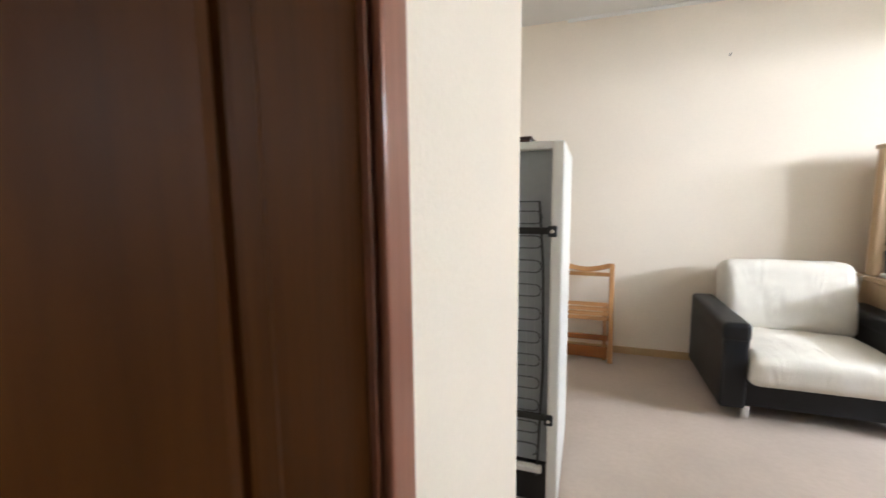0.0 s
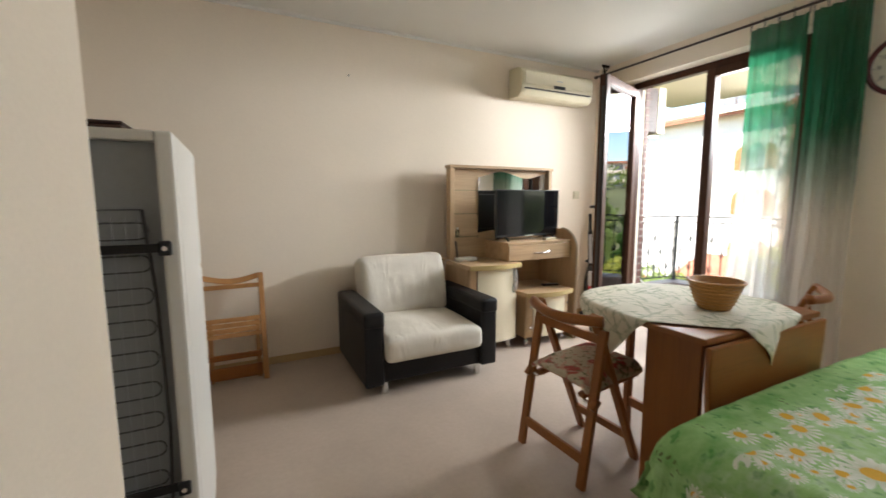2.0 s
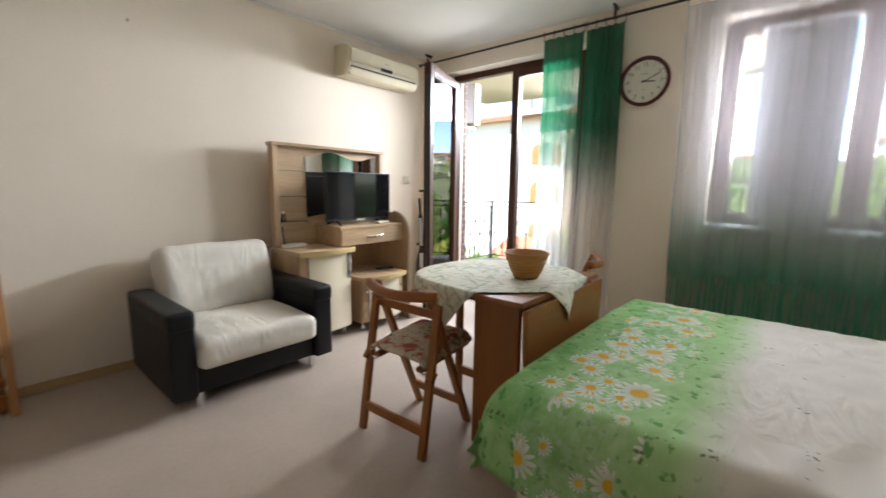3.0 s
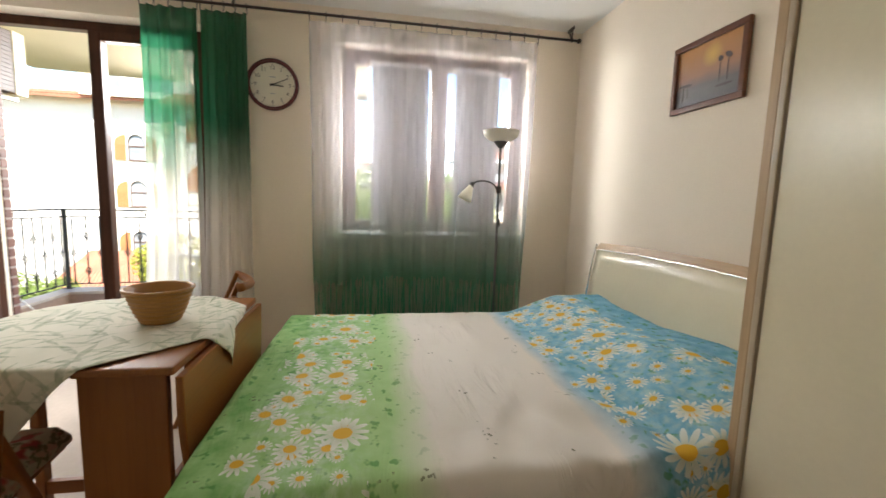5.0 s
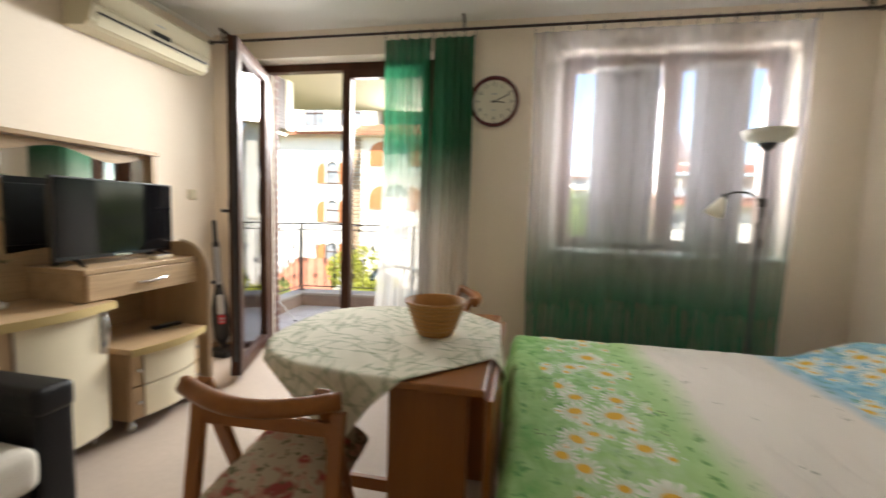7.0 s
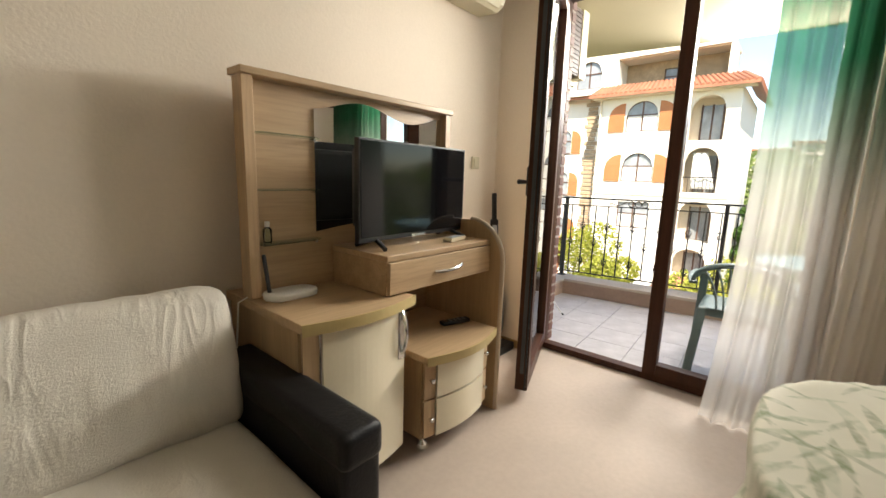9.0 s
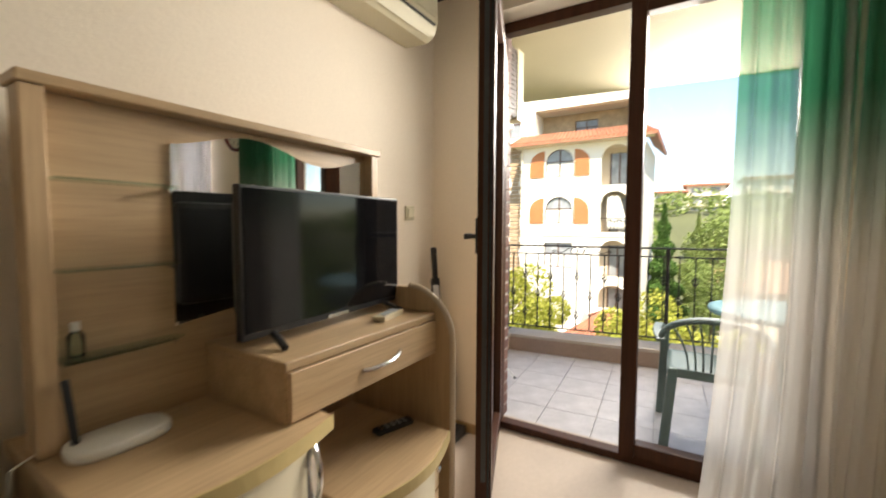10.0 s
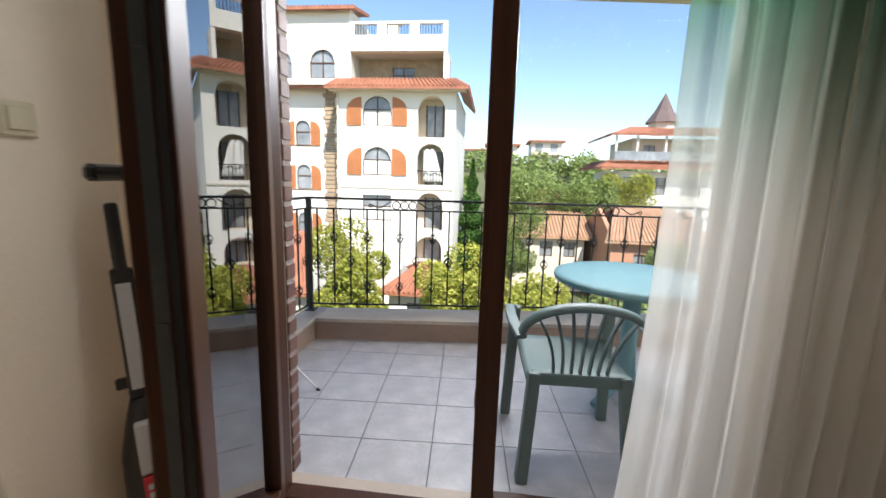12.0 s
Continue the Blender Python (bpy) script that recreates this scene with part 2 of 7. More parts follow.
def lathe(profile, at, seg=32, bm=None, wave=0.0):
    """A turned body: profile is (radius, height) from bottom to top."""
    own = bmesh.new()
    rings = [[own.verts.new((at[0] + r * math.cos(2 * math.pi * j / seg), at[1] + r * math.sin(2 * math.pi * j / seg), at[2] + h)) for j in range(seg)] for r, h in profile]
    for q, w in zip(rings, rings[1:]):
        for j in range(seg):
            own.faces.new((q[j], q[(j + 1) % seg], w[(j + 1) % seg], w[j]))
    for ring in (rings[0], rings[-1]):
        own.faces.new(ring)
    return join(bm, own)


def slab(outline, z0, z1, bevel=0.0, bm=None, seg=2):
    """A flat body with the given outline in x and y."""
    own = bmesh.new()
    lo = [own.verts.new((x, y, z0)) for x, y in outline]
    hi = [own.verts.new((x, y, z1)) for x, y in outline]
    own.faces.new(lo[::-1]), own.faces.new(hi)
    k = len(lo)
    for i in range(k):
        own.faces.new((lo[i], lo[(i + 1) % k], hi[(i + 1) % k], hi[i]))
    bmesh.ops.recalc_face_normals(own, faces=own.faces)
    if bevel:
        rim = [e for e in own.edges if abs(e.verts[0].co.z - e.verts[1].co.z) < 1e-6]
        bmesh.ops.bevel(own, geom=rim, offset=bevel, segments=seg, profile=0.6, affect="EDGES")
    return join(bm, own)


def turned(bm, m):
    bm.transform(m)
    return bm


def sheet(nu, nv, fn, thick=0.0):
    """A surface of nu by nv cells; fn(u, v) gives its points for u, v in 0..1."""
    own = bmesh.new()
    g = [[own.verts.new(fn(i / nu, j / nv)) for j in range(nv + 1)] for i in range(nu + 1)]
    for i in range(nu):
        for j in range(nv):
            own.faces.new((g[i][j], g[i + 1][j], g[i + 1][j + 1], g[i][j + 1]))
    if thick:
        bmesh.ops.recalc_face_normals(own, faces=own.faces)
        bmesh.ops.solidify(own, geom=list(own.faces), thickness=thick)
    return own


# ---- the room's shell ----
XW, YW, ZC = 5.06, 4.64, 2.60        # window wall, long wall, ceiling
XO = 5.38                            # outer face of the window wall
DY0, DY1, DZ = 2.78, 4.30, 2.40      # balcony door opening
WY0, WY1, WZ0, WZ1 = 0.42, 1.86, 0.975, 2.37
solid("floor", box(-0.7, XO, -0.15, YW, -0.15, 0.0), FLOOR, "beige matt floor tiles", "floor", "structure")
solid("ceiling", box(-0.7, XO, -0.15, YW + 0.15, ZC, ZC + 0.15), CEIL, "white painted ceiling", "ceiling", "structure")
solid("wall_north", box(-0.7, XO, YW, YW + 0.2, -0.15, ZC), WALL, "cream painted plaster wall", "wall", "structure")
solid("wall_south", box(-0.7, XO, -0.2, 0, -0.15, ZC), WALL, "cream painted plaster wall", "wall", "structure")
solid("wall_west", box(-0.9, -0.7, -0.2, YW + 0.2, -0.15, ZC), WALL, "cream painted plaster wall", "wall", "structure")
bm = box(XW, XO, 0, WY0, 0, ZC)
for a in ((WY0, WY1, 0, WZ0), (WY0, WY1, WZ1, ZC), (WY1, DY0, 0, ZC), (DY0, DY1, DZ, ZC), (DY1, YW, 0, ZC)):
    box(XW, XO, *a, bm=bm)
bmesh.ops.remove_doubles(bm, verts=bm.verts, dist=1e-4)
solid("wall_east", bm, WALL, "cream painted wall with balcony door and window openings", "wall", "structure")
BX, BY = 1.325, 2.385   # bathroom block beside the entrance
bm = box(BX - 0.12, BX, 1.54, BY, 0, ZC)
box(BX - 0.12, BX, 0, 0.56, 0, ZC, bm=bm)
box(BX - 0.12, BX, 0.56, 1.54, 2.06, ZC, bm=bm)
solid("wall_bathroom_east", bm, WALL, "cream painted partition wall with a doorway", "wall", "structure")
solid("wall_bathroom_north", box(-0.7, BX - 0.12, BY - 0.12, BY, 0, ZC), WALL, "cream painted partition wall", "wall", "structure")
bm = box(1.0, XW - 0.02, YW - 0.014, YW, 0, 0.058, 0.003)
solid("baseboard_north", bm, SKIRT, "ochre tile skirting along the wall", "baseboard", "structure")
bm = box(XW - 0.012, XW, DY1 + 0.001, YW - 0.016, 0, 0.058, 0.003)
solid("baseboard_east", bm, SKIRT, "ochre tile skirting beside the balcony door", "baseboard", "structure")

prof = [(YW, ZC)] + [(YW - 0.02 * math.cos(math.pi / 2 * i / 6), ZC - 0.02 * math.sin(math.pi / 2 * i / 6)) for i in range(7)]
solid("trim_cornice", turned(slab(prof, BX, XW), Matrix(((0, 0, 1, 0), (1, 0, 0, 0), (0, 1, 0, 0), (0, 0, 0, 1)))), CEIL, "white plaster cove along the ceiling", "trim", "structure")


# ---- entrance: panelled door and casing ----
def panel_door():
    d = tagged(part("door_1", box(BX - 0.05, BX - 0.010, 0.585, 1.503, 0.008, 2.035, 0.002), DOORWOOD), "dark mahogany panelled door, closed", "door", "", "structure")
    for y0, y1, z0, z1 in ((0.67, 0.98, 0.14, 0.86), (1.03, 1.37, 0.14, 0.86), (0.67, 0.98, 1.0, 1.92), (1.03, 1.37, 1.0, 1.92)):
        b = box(BX - 0.03, BX + 0.002, y0 + 0.035, y1 - 0.035, z0 + 0.035, z1 - 0.035, 0.014, seg=2)
        part("panel", b, DOORWOOD, d)
        b = None
        for a in ((y0, y0 + 0.03, z0, z1), (y1 - 0.03, y1, z0, z1), (y0 + 0.03, y1 - 0.03, z0, z0 + 0.03), (y0 + 0.03, y1 - 0.03, z1 - 0.03, z1)):
            b = box(BX - 0.02, BX - 0.002, *a, bevel=0.006, bm=b, seg=2)
        part("moulding", b, DOORWOOD, d)
    c = bmesh.new()
    for y0, y1, z0, z1 in ((1.507, 1.54, 0, 2.06), (0.56, 0.58, 0, 2.06), (0.58, 1.507, 2.04, 2.06)):
        box(BX - 0.12, BX - 0.004, y0, y1, z0, z1, 0.002, c)
    part("jamb", c, CASING, d)
    c = bmesh.new()
    for y0, y1, z0, z1 in ((1.506, 1.564, 0, 2.13), (0.515, 0.58, 0, 2.13), (0.58, 1.506, 2.05, 2.13)):
        box(BX + 0.001, BX + 0.013, y0, y1, z0, z1, 0.004, c, 2)
    part("casing", c, CASING, d, "reddish brown wooden door casing")


panel_door()


# ---- fridge ----
COILGREY = surface("coil_grey_paint", (0.09, 0.10, 0.105), 0.5, vary=0.15, big=6, fine=40)


def fridge():
    x0, x1, y0, y1, h = 0.885, 1.437, 2.655, 3.28, 1.447
    f = thing("fridge", "white fridge freezer showing its back with black coils", "fridge", (1.16, 2.97, 0))
    b = box(x0, x1, y0 + 0.055, y1 - 0.06, 0.03, h, 0.012, seg=3)
    part("body", b, WHITE, f)
    b = box(x0, x0 + 0.045, y0, y0 + 0.055, 0.12, h - 0.002, 0.008, seg=2)
    box(x1 - 0.042, x1 - 0.001, y0, y0 + 0.055, 0.03, h - 0.002, 0.008, b, 2)
    box(x0 + 0.045, x1 - 0.042, y0, y0 + 0.055, h - 0.03, h - 0.002, 0.006, b, 2)
    part("rear_edge", b, WHITE, f)
    part("rear_panel", box(x0 + 0.045, x1 - 0.042, y0 + 0.045, y0 + 0.054, 0.22, h - 0.03), GREYBACK, f, "grey metal rear panel")
    for z0, z1 in ((0.05, 0.99), (1.0, h - 0.005)):
        d = part("door", box(x0, x1, y1 - 0.055, y1, z0, z1, 0.012, seg=3), WHITE, f)
        part("handle", box(x0 + 0.03, x0 + 0.055, y1, y1 + 0.03, z0 + 0.2, z0 + 0.36, 0.006), WHITE, d)
    pts, z, k = [], 1.20, 0
    xa, xb, yc = x0 + 0.08, x1 - 0.095, y0 + 0.022
    pts.append((xb + 0.012, yc, 1.235)), pts.append((xa, yc, 1.235))
    while z > 0.27:
        s = 1 if k % 2 == 0 else -1
        xe = xb if s > 0 else xa
        pts += [(xa if s > 0 else xb, yc, z)]
        pts += [(xe + s * 0.02 * math.sin(math.pi * j / 6), yc, z - 0.045 / 2 * (1 - math.cos(math.pi * j / 6))) for j in range(7)]
        z -= 0.045
        k += 1
    part("condenser_coil", tube(pts, 0.0028, seg=6), COILGREY, f, "black painted condenser coil", True)
    for i in range(14):
        xx = xa + (xb - xa) * i / 13
        part("coil_wire", rod((xx, yc - 0.005, 0.25), (xx, yc - 0.005, 1.215), 0.0011, seg=4), GREYBACK, f)
    for z in (1.13, 0.42):
        b = box(x0 + 0.06, x1 - 0.045, y0 + 0.008, y0 + 0.016, z - 0.012, z + 0.012)
        box(x1 - 0.052, x1 - 0.02, y0 - 0.012, y0 + 0.004, z - 0.02, z + 0.02, 0.004, b)
        part("coil_bracket", b, BLACK, f)
        part("bracket_screw", rod((x1 - 0.036, y0 - 0.016, z), (x1 - 0.036, y0 - 0.008, z), 0.007), CHROME, f)
    part("pipe", tube([(x1 - 0.085, yc, 1.235), (x1 - 0.068, yc, 1.0), (x1 - 0.062, yc, 0.6), (x1 - 0.075, yc, 0.3), (x1 - 0.08, y0 + 0.04, 0.16)], 0.005), DARKGREY, f, "", True)
    part("compressor_bay", box(x0 + 0.05, x1 - 0.045, y0 + 0.04, y0 + 0.054, 0.05, 0.215), BLACK, f)
    part("compressor", lathe([(0.02, 0), (0.085, 0.01), (0.095, 0.05), (0.09, 0.11), (0.05, 0.14), (0.01, 0.145)], (1.16, y0 + 0.06, 0.045), 24), BLACK, f, "", True)
    part("drain_tray", box(x0 + 0.1, x1 - 0.06, y0 + 0.01, y0 + 0.04, 0.185, 0.21, 0.004), WHITE, f)
    for xx in (x0 + 0.04, x1 - 0.04):
        part("foot", rod((xx, y0 + 0.1, 0), (xx, y0 + 0.1, 0.035), 0.018), BLACK, f)
        part("foot", rod((xx, y1 - 0.1, 0), (xx, y1 - 0.1, 0.035), 0.018), BLACK, f)
    b = thing("wooden_box", "small dark brown wooden box on the fridge", "box", (1.17, 2.86, h))
    part("body", box(1.06, 1.30, 2.80, 2.95, h, h + 0.028, 0.003), BOXWOOD, b)
    part("lid", box(1.055, 1.305, 2.795, 2.955, h + 0.029, h + 0.037, 0.003), BOXWOOD, b)


GREYBACK = surface("grey_sheet_metal", (0.37, 0.40, 0.43), 0.5, 0.1, vary=0.1, big=2, fine=50)
BOXWOOD = wood("dark_box_wood", (0.07, 0.03, 0.018), (0.04, 0.016, 0.01), 0.4, 0, 20)
fridge()


# ---- folded chair against the wall ----
def folded_chair():
    c = thing("folded_chair", "pale wooden folding chair, folded flat against the wall", "chair", (1.53, 4.45, 0))
    for x in (1.325, 1.705):
        part("post", bar((x, 4.38, 0), (x, 4.56, 0.735), 0.036, 0.03, (0, 1, 0), 0.006), PINE, c)
        part("inner_leg", bar((x + (0.04 if x < 1.5 else -0.04), 4.44, 0), (x + (0.04 if x < 1.5 else -0.04), 4.55, 0.42), 0.03, 0.026, (0, 1, 0), 0.005), PINE, c)
    part("top_rail", sheet(14, 2, lambda u, v: (1.34 + 0.35 * u, 4.545 + 0.012 * math.sin(math.pi * u) + 0.014 * v, 0.70 - 0.035 * math.sin(math.pi * u) + 0.035 * v), 0.016), PINE, c, "curved top rail")
    part("back_rail", bar((1.34, 4.52, 0.655), (1.69, 4.52, 0.655), 0.02, 0.03), PINE, c)
    for k in range(4):
        part("seat_slat", bar((1.345, 4.44 + 0.012 * k, 0.325 + 0.034 * k), (1.685, 4.44 + 0.012 * k, 0.325 + 0.034 * k), 0.012, 0.03), PINE, c)
    part("lower_board", box(1.345, 1.685, 4.385, 4.405, 0.03, 0.12, 0.006), ORANGEFLAT, c)
    part("stretcher", bar((1.345, 4.41, 0.185), (1.685, 4.41, 0.185), 0.02, 0.04), ORANGEFLAT, c)


folded_chair()


# ---- armchair ----
def rounded(x0, x1, y0, y1, z0, z1, r, n=4):
    return box(x0, x1, y0, y1, z0, z1, r, seg=n)


def cushion(x0, x1, y0, y1, z0, z1, r, puff, seed, nx=22, ny=20):
    """A soft block whose upper face swells and wrinkles."""
    b = rounded(x0, x1, y0, y1, z0, z1, r, 4)
    bmesh.ops.subdivide_edges(b, edges=[e for e in b.edges if e.calc_length() > 0.2], cuts=nx, use_grid_fill=True)
    for v in b.verts:
        u, w = (v.co.x - x0) / (x1 - x0), (v.co.y - y0) / (y1 - y0)
        lift = max(0.0, math.sin(math.pi * min(1, max(0, u)))) ** 0.5 * max(0.0, math.sin(math.pi * min(1, max(0, w)))) ** 0.5
        t = (v.co.z - z0) / (z1 - z0)
        wr = noise.noise(Vector((v.co.x * 7 + seed, v.co.y * 4, v.co.z * 5))) * 0.008 + noise.noise(Vector((v.co.x * 16, v.co.y * 6 + seed, v.co.z * 9))) * 0.004
        v.co.z += t * (puff * lift) + wr * t
        v.co.y += wr * 0.6
    return b


def armchair():
    s = thing("armchair", "wide black leatherette armchair with white fabric cover", "armchair", (2.73, 4.15, 0))
    part("base", rounded(2.35, 3.11, 3.775, 4.53, 0.075, 0.235, 0.015, 2), LEATHER, s)
    for x0, x1 in ((2.245, 2.372), (3.095, 3.222)):
        part("arm", rounded(x0, x1, 3.735, 4.50, 0.07, 0.545, 0.022, 4), LEATHER, s, "black padded arm", True)
        part("arm_pad", rounded(x0 - 0.004, x1 + 0.004, 3.725, 4.49, 0.455, 0.56, 0.03, 4), LEATHER, s, "", True)
    part("back_frame", rounded(2.38, 3.09, 4.44, 4.60, 0.07, 0.50, 0.03, 3), LEATHER, s)
    part("seat_cushion", cushion(2.376, 3.091, 3.70, 4.36, 0.215, 0.375, 0.055, 0.035, 3), SOFAWHITE, s, "white fabric seat cover", True)
    b = cushion(2.385, 3.105, -0.10, 0.10, 0.0, 0.47, 0.07, 0.02, 11)
    for v in b.verts:
        v.co.y -= 0.025 * math.sin(math.pi * min(1, max(0, v.co.z / 0.47))) * (1 if v.co.y < 0 else 0)
        k = math.exp(-((v.co.x - 2.72) / 0.012) ** 2) + 0.7 * math.exp(-((v.co.x - 2.79) / 0.01) ** 2) + 0.6 * math.exp(-((v.co.x - 2.66) / 0.014) ** 2)
        v.co.y -= (0.010 * k * max(0, math.sin(math.pi * min(1, max(0, (v.co.z - 0.08) / 0.3))))) * (1 if v.co.y < 0 else 0)
    part("back_cushion", turned(b, Matrix.Translation((0, 4.36, 0.345)) @ Matrix.Rotation(radians(-14), 4, "X")), SOFAWHITE, s, "white fabric back cover with creases", True)
    for x in (2.385, 3.085):
        for y in (3.79, 4.46):
            part("foot", rod((x, y, 0), (x, y, 0.08), 0.022, seg=16), CHROME, s, "round metal foot")


armchair()


# ---- dressing table with mirror ----
def bowed(x0, x1, yb, yf, bow, n=16):
    """Outline with a bowed front, the front at yf in the corners."""
    pts = [(x0, yb), (x1, yb)]
    return pts[::-1] + [(x0 + (x1 - x0) * i / n, yf - bow * math.sin(math.pi * i / n)) for i in range(n + 1)]


def bow_panel(x0, x1, z0, z1, yf, bow, w0, w1, thick, n=14):
    """A curved front; w0..w1 is the stretch of the whole bow it covers."""
    def fn(u, v):
        x = x0 + (x1 - x0) * u
        return (x, yf - bow * math.sin(math.pi * (x - w0) / (w1 - w0)), z0 + (z1 - z0) * v)
    return sheet(n, 1, fn, thick)


def grip(a, b, out, r=0.006, n=10):
    """A bowed bar handle from a to b, standing off by out along -y."""
    a, b = Vector(a), Vector(b)
    return tube([a.lerp(b, i / n) + Vector((0, -out * math.sin(math.pi * i / n) ** 0.6, 0)) for i in range(n + 1)], r, seg=8)


def dressing_table():
    d = thing("dressing_table", "light oak dressing table with mirror, drawer and cabinet", "dressing table", (3.74, 4.4, 0))
    yb = YW - 0.016
    # hutch
    part("side_panel", box(3.202, 3.242, 4.432, 4.505, 0.740, 1.527, 0.002), OAKV, d)
    part("top_board", box(3.196, 4.312, 4.424, 4.525, 1.528, 1.553, 0.003), OAK, d)
    part("back_panel", box(3.245, 4.262, 4.475, 4.495, 0.735, 1.525), OAK, d)
    part("side_panel", box(4.264, 4.300, 4.432, 4.505, 0.99, 1.527, 0.002), OAKV, d)
    n = 28
    top = [(3.497 + 0.762 * i / n, 1.480 + 0.027 * math.cos(2 * math.pi * (0.762 * i / n - 0.243) / 0.56)) for i in range(n + 1)]
    low = [(4.259 - 0.762 * i / n, 0.915 + 0.05 * math.sin(math.pi * i / n) + 0.05 * i / n) for i in range(n + 1)]
    b = slab([(x, z) for x, z in top + low], 0, 0.006)
    part("mirror", turned(b, Matrix(((1, 0, 0, 0), (0, 0, -1, 4.473), (0, 1, 0, 0), (0, 0, 0, 1)))), MIRROR, d, "shaped wall mirror with a wavy top edge")
    for z in (1.335, 1.135, 0.935):
        pts = [(3.246, 4.473), (3.49, 4.473), (3.51, 4.45), (3.47, 4.425), (3.38, 4.412), (3.246, 4.408)]
        s = part("glass_shelf", slab(pts, z, z + 0.007, 0.001), SHELFGLASS, d, "small clear glass shelf")
        s.visible_shadow = False
        part("shelf_pin", rod((3.485, 4.474, z - 0.006), (3.485, 4.445, z - 0.006), 0.006), CHROME, s)
    # cabinet
    part("cabinet_body", slab(bowed(3.205, 3.66, yb, 4.125, 0.03), 0.075, 0.70), OAKV, d)
    part("worktop", slab(bowed(3.19, 3.685, yb, 4.075, 0.045), 0.705, 0.738, 0.004), OAK, d, "oak worktop with a bowed front edge")
    part("edge_strip", bow_panel(3.19, 3.685, 0.70, 0.739, 4.073, 0.045, 3.19, 3.685, 0.005), EDGE, d, "yellowish edge band")
    dr = part("cabinet_door", bow_panel(3.275, 3.655, 0.085, 0.70, 4.118, 0.035, 3.205, 3.66, 0.016), CREAM, d, "cream lacquered bowed door")
    part("handle", grip((3.635, 4.095, 0.50), (3.635, 4.095, 0.675), 0.03, 0.008), CHROME, dr)
    part("handle_plate", box(3.615, 3.655, 4.088, 4.096, 0.48, 0.695, 0.003), CHROME, dr)
    part("pilaster", bow_panel(3.212, 3.265, 0.075, 0.70, 4.12, 0.03, 3.205, 3.66, 0.014, 4), OAKV, d)
    part("metal_strip", rod((3.271, 4.098, 0.08), (3.271, 4.098, 0.70), 0.006), CHROME, d)
    for x in (3.24, 3.62):
        for y in (4.16, 4.55):
            part("foot", rod((x, y, 0), (x, y, 0.078), 0.018), CHROME, d)
    # desk and drawer
    part("desk_top", box(3.575, 4.262, 4.115, 4.473, 0.875, 0.90, 0.003), OAK, d)
    part("desk_side", box(3.58, 3.60, 4.125, 4.473, 0.74, 0.874, 0.002), OAK, d)
    part("desk_bottom", box(3.60, 4.262, 4.14, 4.473, 0.74, 0.756, 0.002), OAK, d)
    w = part("drawer_front", box(3.585, 4.258, 4.108, 4.126, 0.745, 0.872, 0.002), OAK, d)
    part("handle", grip((3.845, 4.108, 0.80), (4.025, 4.108, 0.815), 0.028, 0.008), CHROME, w, "bowed chrome handle")
    part("desk_back", box(3.685, 4.262, 4.545, 4.555, 0.05, 0.74), OAK, d)
    arc = [(yb, 0.0), (yb, 0.99), (4.25, 0.99)] + [(4.25 - 0.2 * math.sin(math.pi / 2 * i / 12), 0.79 + 0.2 * math.cos(math.pi / 2 * i / 12)) for i in range(1, 13)] + [(4.05, 0.0)]
    b = slab(arc, 0, 0.028)
    part("arched_side", turned(b, Matrix(((0, 0, 1, 4.264), (1, 0, 0, 0), (0, 1, 0, 0), (0, 0, 0, 1)))), OAKV, d, "tall side panel with a rounded shoulder")
    pts = [(4.278, y - 0.002, z + 0.002) for y, z in arc[2:]]
    part("edge_strip", tube(pts, 0.0145, seg=6), OAKPALE, d, "pale rounded edge band", True)
    # drawer unit on feet
    c = thing("drawer_unit", "small oak drawer unit with two cream drawers", "drawer unit", (3.96, 4.28, 0))
    part("body", slab(bowed(3.735, 4.20, 4.50, 4.075, 0.03), 0.075, 0.44), OAKV, c)
    part("top", slab(bowed(3.715, 4.215, 4.51, 4.025, 0.055), 0.442, 0.475, 0.004), OAK, c)
    part("edge_strip", bow_panel(3.715, 4.215, 0.437, 0.476, 4.023, 0.055, 3.715, 4.215, 0.005), EDGE, c)
    for z0, z1 in ((0.085, 0.255), (0.265, 0.432)):
        r = part("drawer_front", bow_panel(3.80, 4.135, z0, z1, 4.066, 0.04, 3.735, 4.20, 0.014), CREAM, c, "cream bowed drawer front")
        part("rail_strip", bow_panel(3.80, 4.135, z1 - 0.016, z1 - 0.002, 4.062, 0.042, 3.735, 4.20, 0.004), CHROME, r)
        for x in (3.768, 4.165):
            part("side_strip", bow_panel(x - 0.028, x + 0.028, z0, z1, 4.07, 0.032, 3.735, 4.20, 0.012, 3), OAKV, r)
            kn = lathe([(0.005, 0), (0.005, 0.014), (0.011, 0.018), (0.011, 0.026), (0.004, 0.03)], (0, 0, 0), 12)
            part("knob", turned(kn, Matrix.Translation((x, 4.058, (z0 + z1) / 2)) @ Matrix.Rotation(radians(90), 4, "X")), CHROME, r, "", True)
    for x in (3.77, 4.17):
        for y in (4.1, 4.46):
            part("castor", lathe([(0.012, 0), (0.022, 0.012), (0.022, 0.035), (0.008, 0.05), (0.008, 0.078)], (x, y, 0), 14), CHROME, c, "", True)


MIRROR = plain("mirror_silver", (0.86, 0.88, 0.87), 0.015, 1.0)
SHELFGLASS = glass("shelf_glass", (0.86, 0.95, 0.90), 0.07)
EDGE = surface("yellow_edge_band", (0.52, 0.40, 0.18), 0.35, vary=0.08, big=3, fine=50, bump=0.01)
OAKPALE = surface("pale_edge_band", (0.52, 0.42, 0.30), 0.35, vary=0.08, big=3, fine=50, bump=0.01)
dressing_table()


